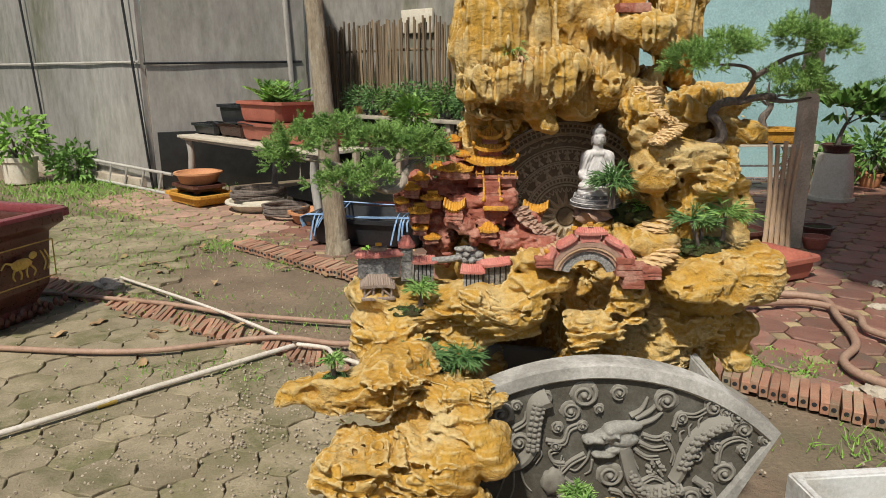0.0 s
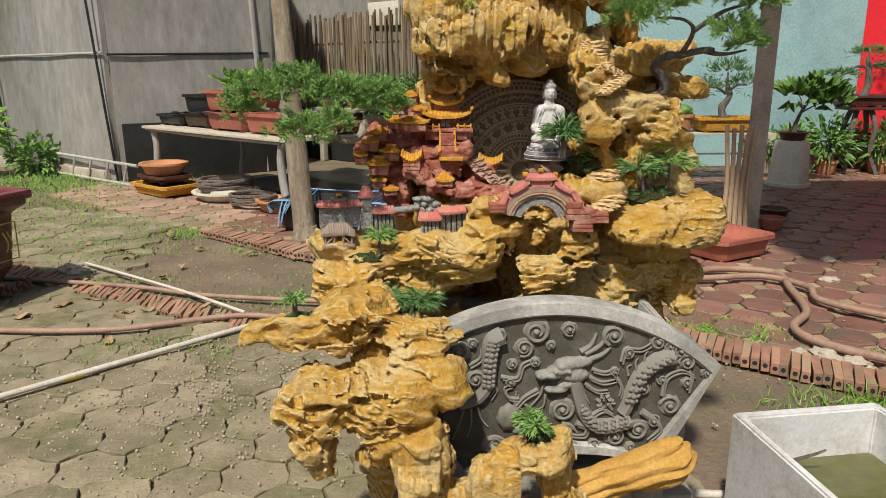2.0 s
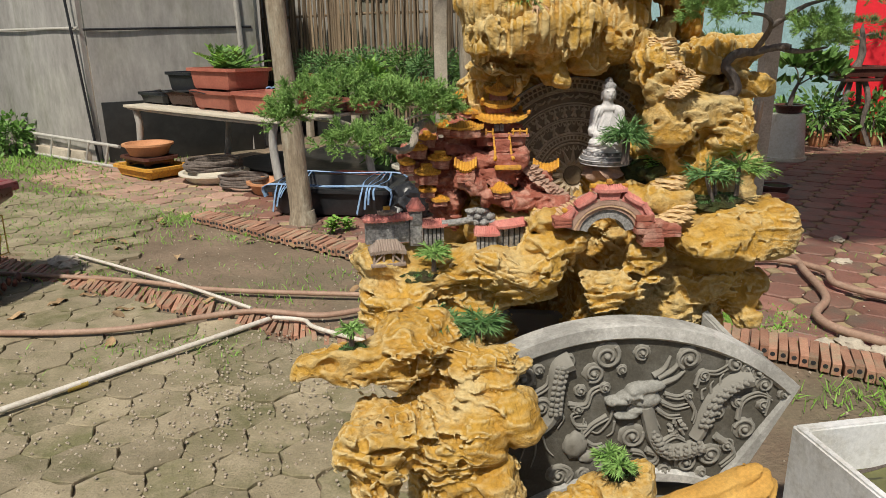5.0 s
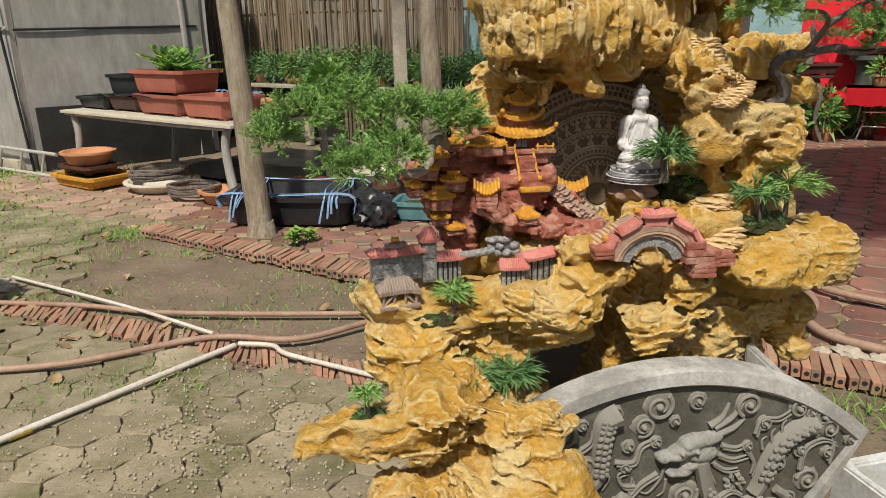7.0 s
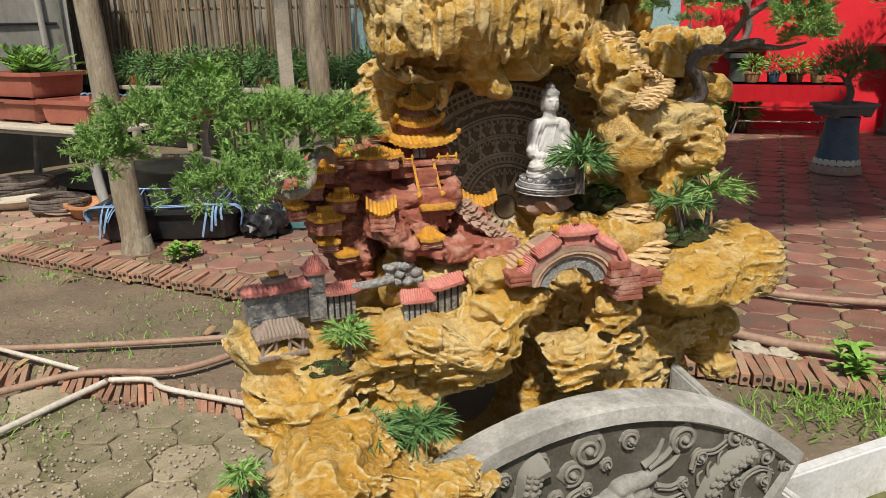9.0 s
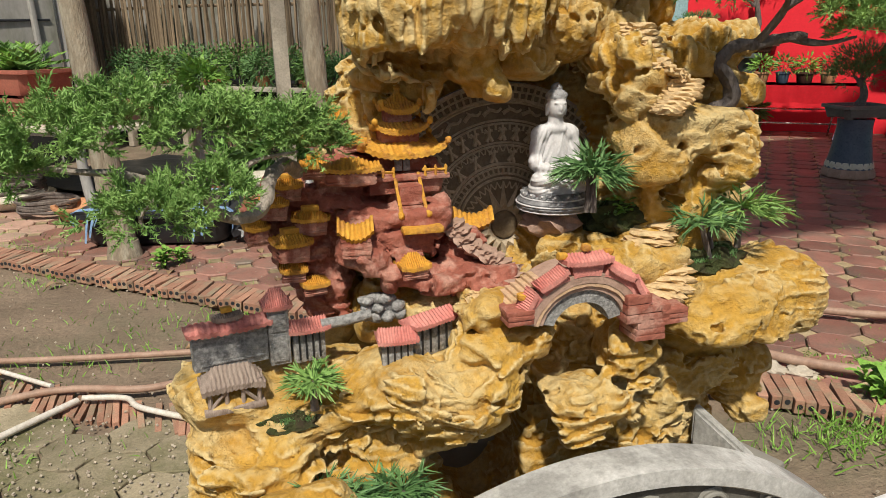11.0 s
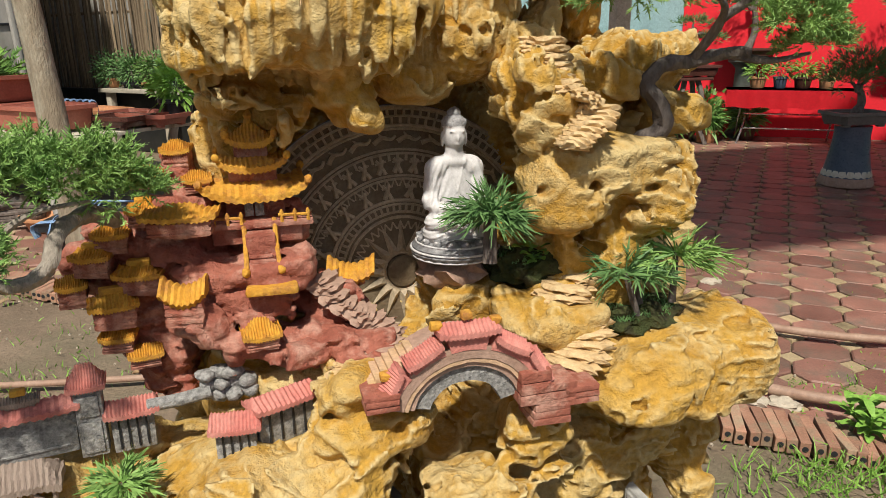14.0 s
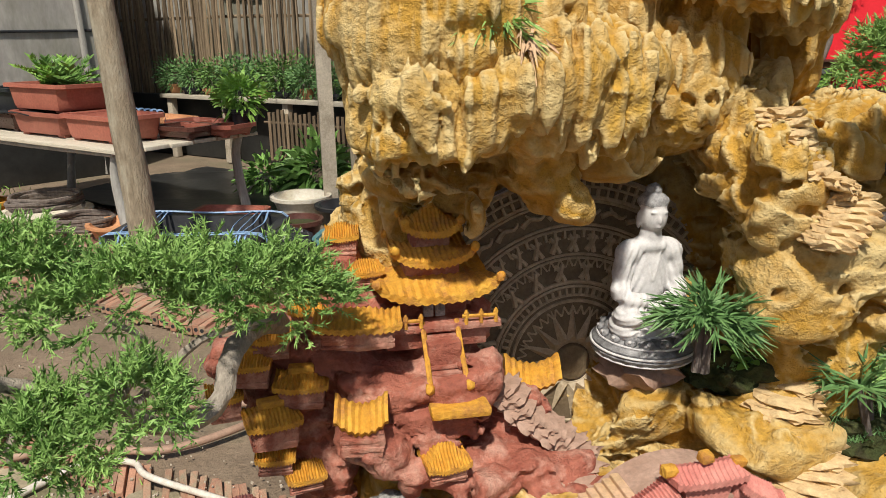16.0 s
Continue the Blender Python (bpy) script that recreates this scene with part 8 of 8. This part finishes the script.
strip = thing("brick_strip", "strip of red bricks sunk flush into the ground", "edging", kind="structure")
sd = (STRIP_B - STRIP_A).normalized()
sang = math.degrees(math.atan2(sd.y, sd.x))
s = 0.0
while s < (STRIP_B - STRIP_A).length:
    p = STRIP_A + sd * s
    if rng.random() > 0.12:
        ob = new("brick", brick_me)
        ob.parent = strip
        ob.matrix_basis = pose(p.x, p.y, -0.018 + rng.uniform(-0.006, 0.007), rng.gauss(0, 1.5), rng.gauss(0, 2), sang + 35 + rng.gauss(0, 4)) @ Matrix.Diagonal((0.66, 1.15, 1, 1))
    s += 0.033 + rng.uniform(0, 0.008)

# grit, dry leaves, grass and weeds
grit_bm = bmesh.new()
for _ in range(2600):
    x, y = rng.uniform(-2.6, 2.4), rng.uniform(1.2, 6.0)
    if rng.random() < 0.5:
        x, y = rng.gauss(-0.75, 0.5), rng.gauss(2.7, 0.45)
    q = rng.uniform(0.003, 0.009)
    vs = bmesh.ops.create_cube(grit_bm, size=q)["verts"]
    bmesh.ops.transform(grit_bm, matrix=pose(x, y, 0.012 + q * 0.3, rng.uniform(0, 90), rng.uniform(0, 90), 0), verts=vs)
tagged(solo("grit", grit_bm, PEBBLE, "loose pale grit scattered over soil and paving", "grit", kind="stuff", smooth=False))


def grass(cx, cy, rx, ry, n, h, label, mat=WEED, width=0.005):
    bm = bmesh.new()
    for _ in range(n):
        x, y = rng.gauss(cx, rx), rng.gauss(cy, ry)
        blade(bm, Vector((x, y, 0)), Vector((rng.gauss(0, 0.45), rng.gauss(0, 0.45), 1)), h * rng.uniform(0.5, 1.2), width, 0.35, 2)
    tagged(solo("grass", bm, mat, label, "grass", kind="stuff", smooth=False))


GR = "sparse short green grass and weeds on bare ground"
grass(-4.6, 8.9, 0.8, 0.7, 2600, 0.10, GR, WEED, 0.010)
grass(-3.6, 7.2, 0.5, 0.5, 900, 0.06, GR, WEED, 0.008)
grass(-2.7, 6.5, 0.5, 0.4, 900, 0.06, GR)
grass(-1.75, 5.95, 0.25, 0.15, 700, 0.07, GR)
grass(-3.2, 5.6, 0.5, 0.3, 500, 0.06, GR)
grass(-1.2, 3.3, 0.35, 0.12, 220, 0.06, GR)
grass(-1.0, 4.0, 0.4, 0.12, 240, 0.06, GR)
grass(1.8, 3.35, 0.12, 0.10, 500, 0.045, GR, WEED, 0.009)
grass(1.55, 3.45, 0.10, 0.10, 400, 0.045, GR, WEED, 0.009)
grass(2.05, 2.40, 0.16, 0.12, 320, 0.16, "longer grass tufts growing below a brick edging", WEED, 0.006)
grass(1.85, 2.55, 0.22, 0.08, 300, 0.08, GR)
grass(-0.35, 4.7, 0.35, 0.10, 160, 0.06, GR)
grass(2.9, 4.3, 0.4, 0.3, 200, 0.04, GR)
grass(-2.35, 5.2, 0.30, 0.35, 420, 0.06, GR)
grass(-1.1, 5.30, 0.35, 0.10, 320, 0.055, GR)
grass(-2.0, 4.5, 0.4, 0.08, 260, 0.05, GR)
grass(-0.2, 4.35, 0.3, 0.08, 200, 0.05, GR)
grass(2.3, 3.0, 0.35, 0.10, 420, 0.04, GR, WEED, 0.008)
for x, y, r in ((-0.62, 5.32, 0.13), (-0.5, 5.4, 0.10), (2.18, 2.62, 0.16), (2.28, 2.50, 0.12)):
    weed = thing("leafy_weed", "bright green leafy weed growing beside brick edging", "weed", (x, y, 0.0))
    for _ in range(4):
        a, lean = rng.uniform(0, 6.28), rng.uniform(0.15, 0.5)
        tip = Vector((math.cos(a) * lean * r, math.sin(a) * lean * r, r * rng.uniform(0.7, 1.0)))
        bm = bmesh.new()
        tube(bm, [(0, 0, -0.01), tip * 0.5, tip], 0.004, 0.002, n=5, steps=2)
        part("stem", bm, WEED, weed)
        for j in range(13):
            q = tip * (0.35 + 0.65 * j / 12)
            b_ = j * 2.4 + a
            bm = bmesh.new()
            leaf_shape(bm, q, Vector((math.cos(b_), math.sin(b_), 0.5 + 0.5 * j / 12)), r * rng.uniform(0.5, 0.7), r * 0.2)
            part("leaf", bm, WEED, weed)
for k in range(46):
    x, y = rng.uniform(-2.6, 0.2), rng.uniform(3.2, 6.2)
    bm = bmesh.new()
    bmesh.ops.create_grid(bm, x_segments=4, y_segments=3, size=0.5)
    for v in bm.verts:
        u = v.co.x
        v.co = Vector((u * 0.09, v.co.y * 0.05 * (1 - (2 * u) ** 2 * 0.85), 0.012 * math.sin(u * 5 + k) + 0.03 * v.co.y ** 2))
    solo("dry_leaf", bm, DRYLEAF, "curled brown fallen leaf on the ground", "leaf", "fallen leaves", at=(x, y, 0.014), rz=rng.uniform(0, 360))
for k, (x, y, s) in enumerate(((-2.35, 4.75, 0.09), (-2.28, 4.68, 0.06), (1.98, 3.0, 0.08), (2.08, 2.93, 0.065), (1.88, 3.06, 0.05), (3.0, 4.75, 0.06), (-0.42, 4.75, 0.06), (2.72, 4.25, 0.06))):
    bm = bmesh.new()
    ball(bm, (0, 0, s * 0.25), (s, s * 0.7, s * 0.4), 3, 0.5, 5)
    solo("loose_stone", bm, POST, "broken pale lump of stone lying on the ground", "stone", at=(x, y, 0.0), rz=k * 50)
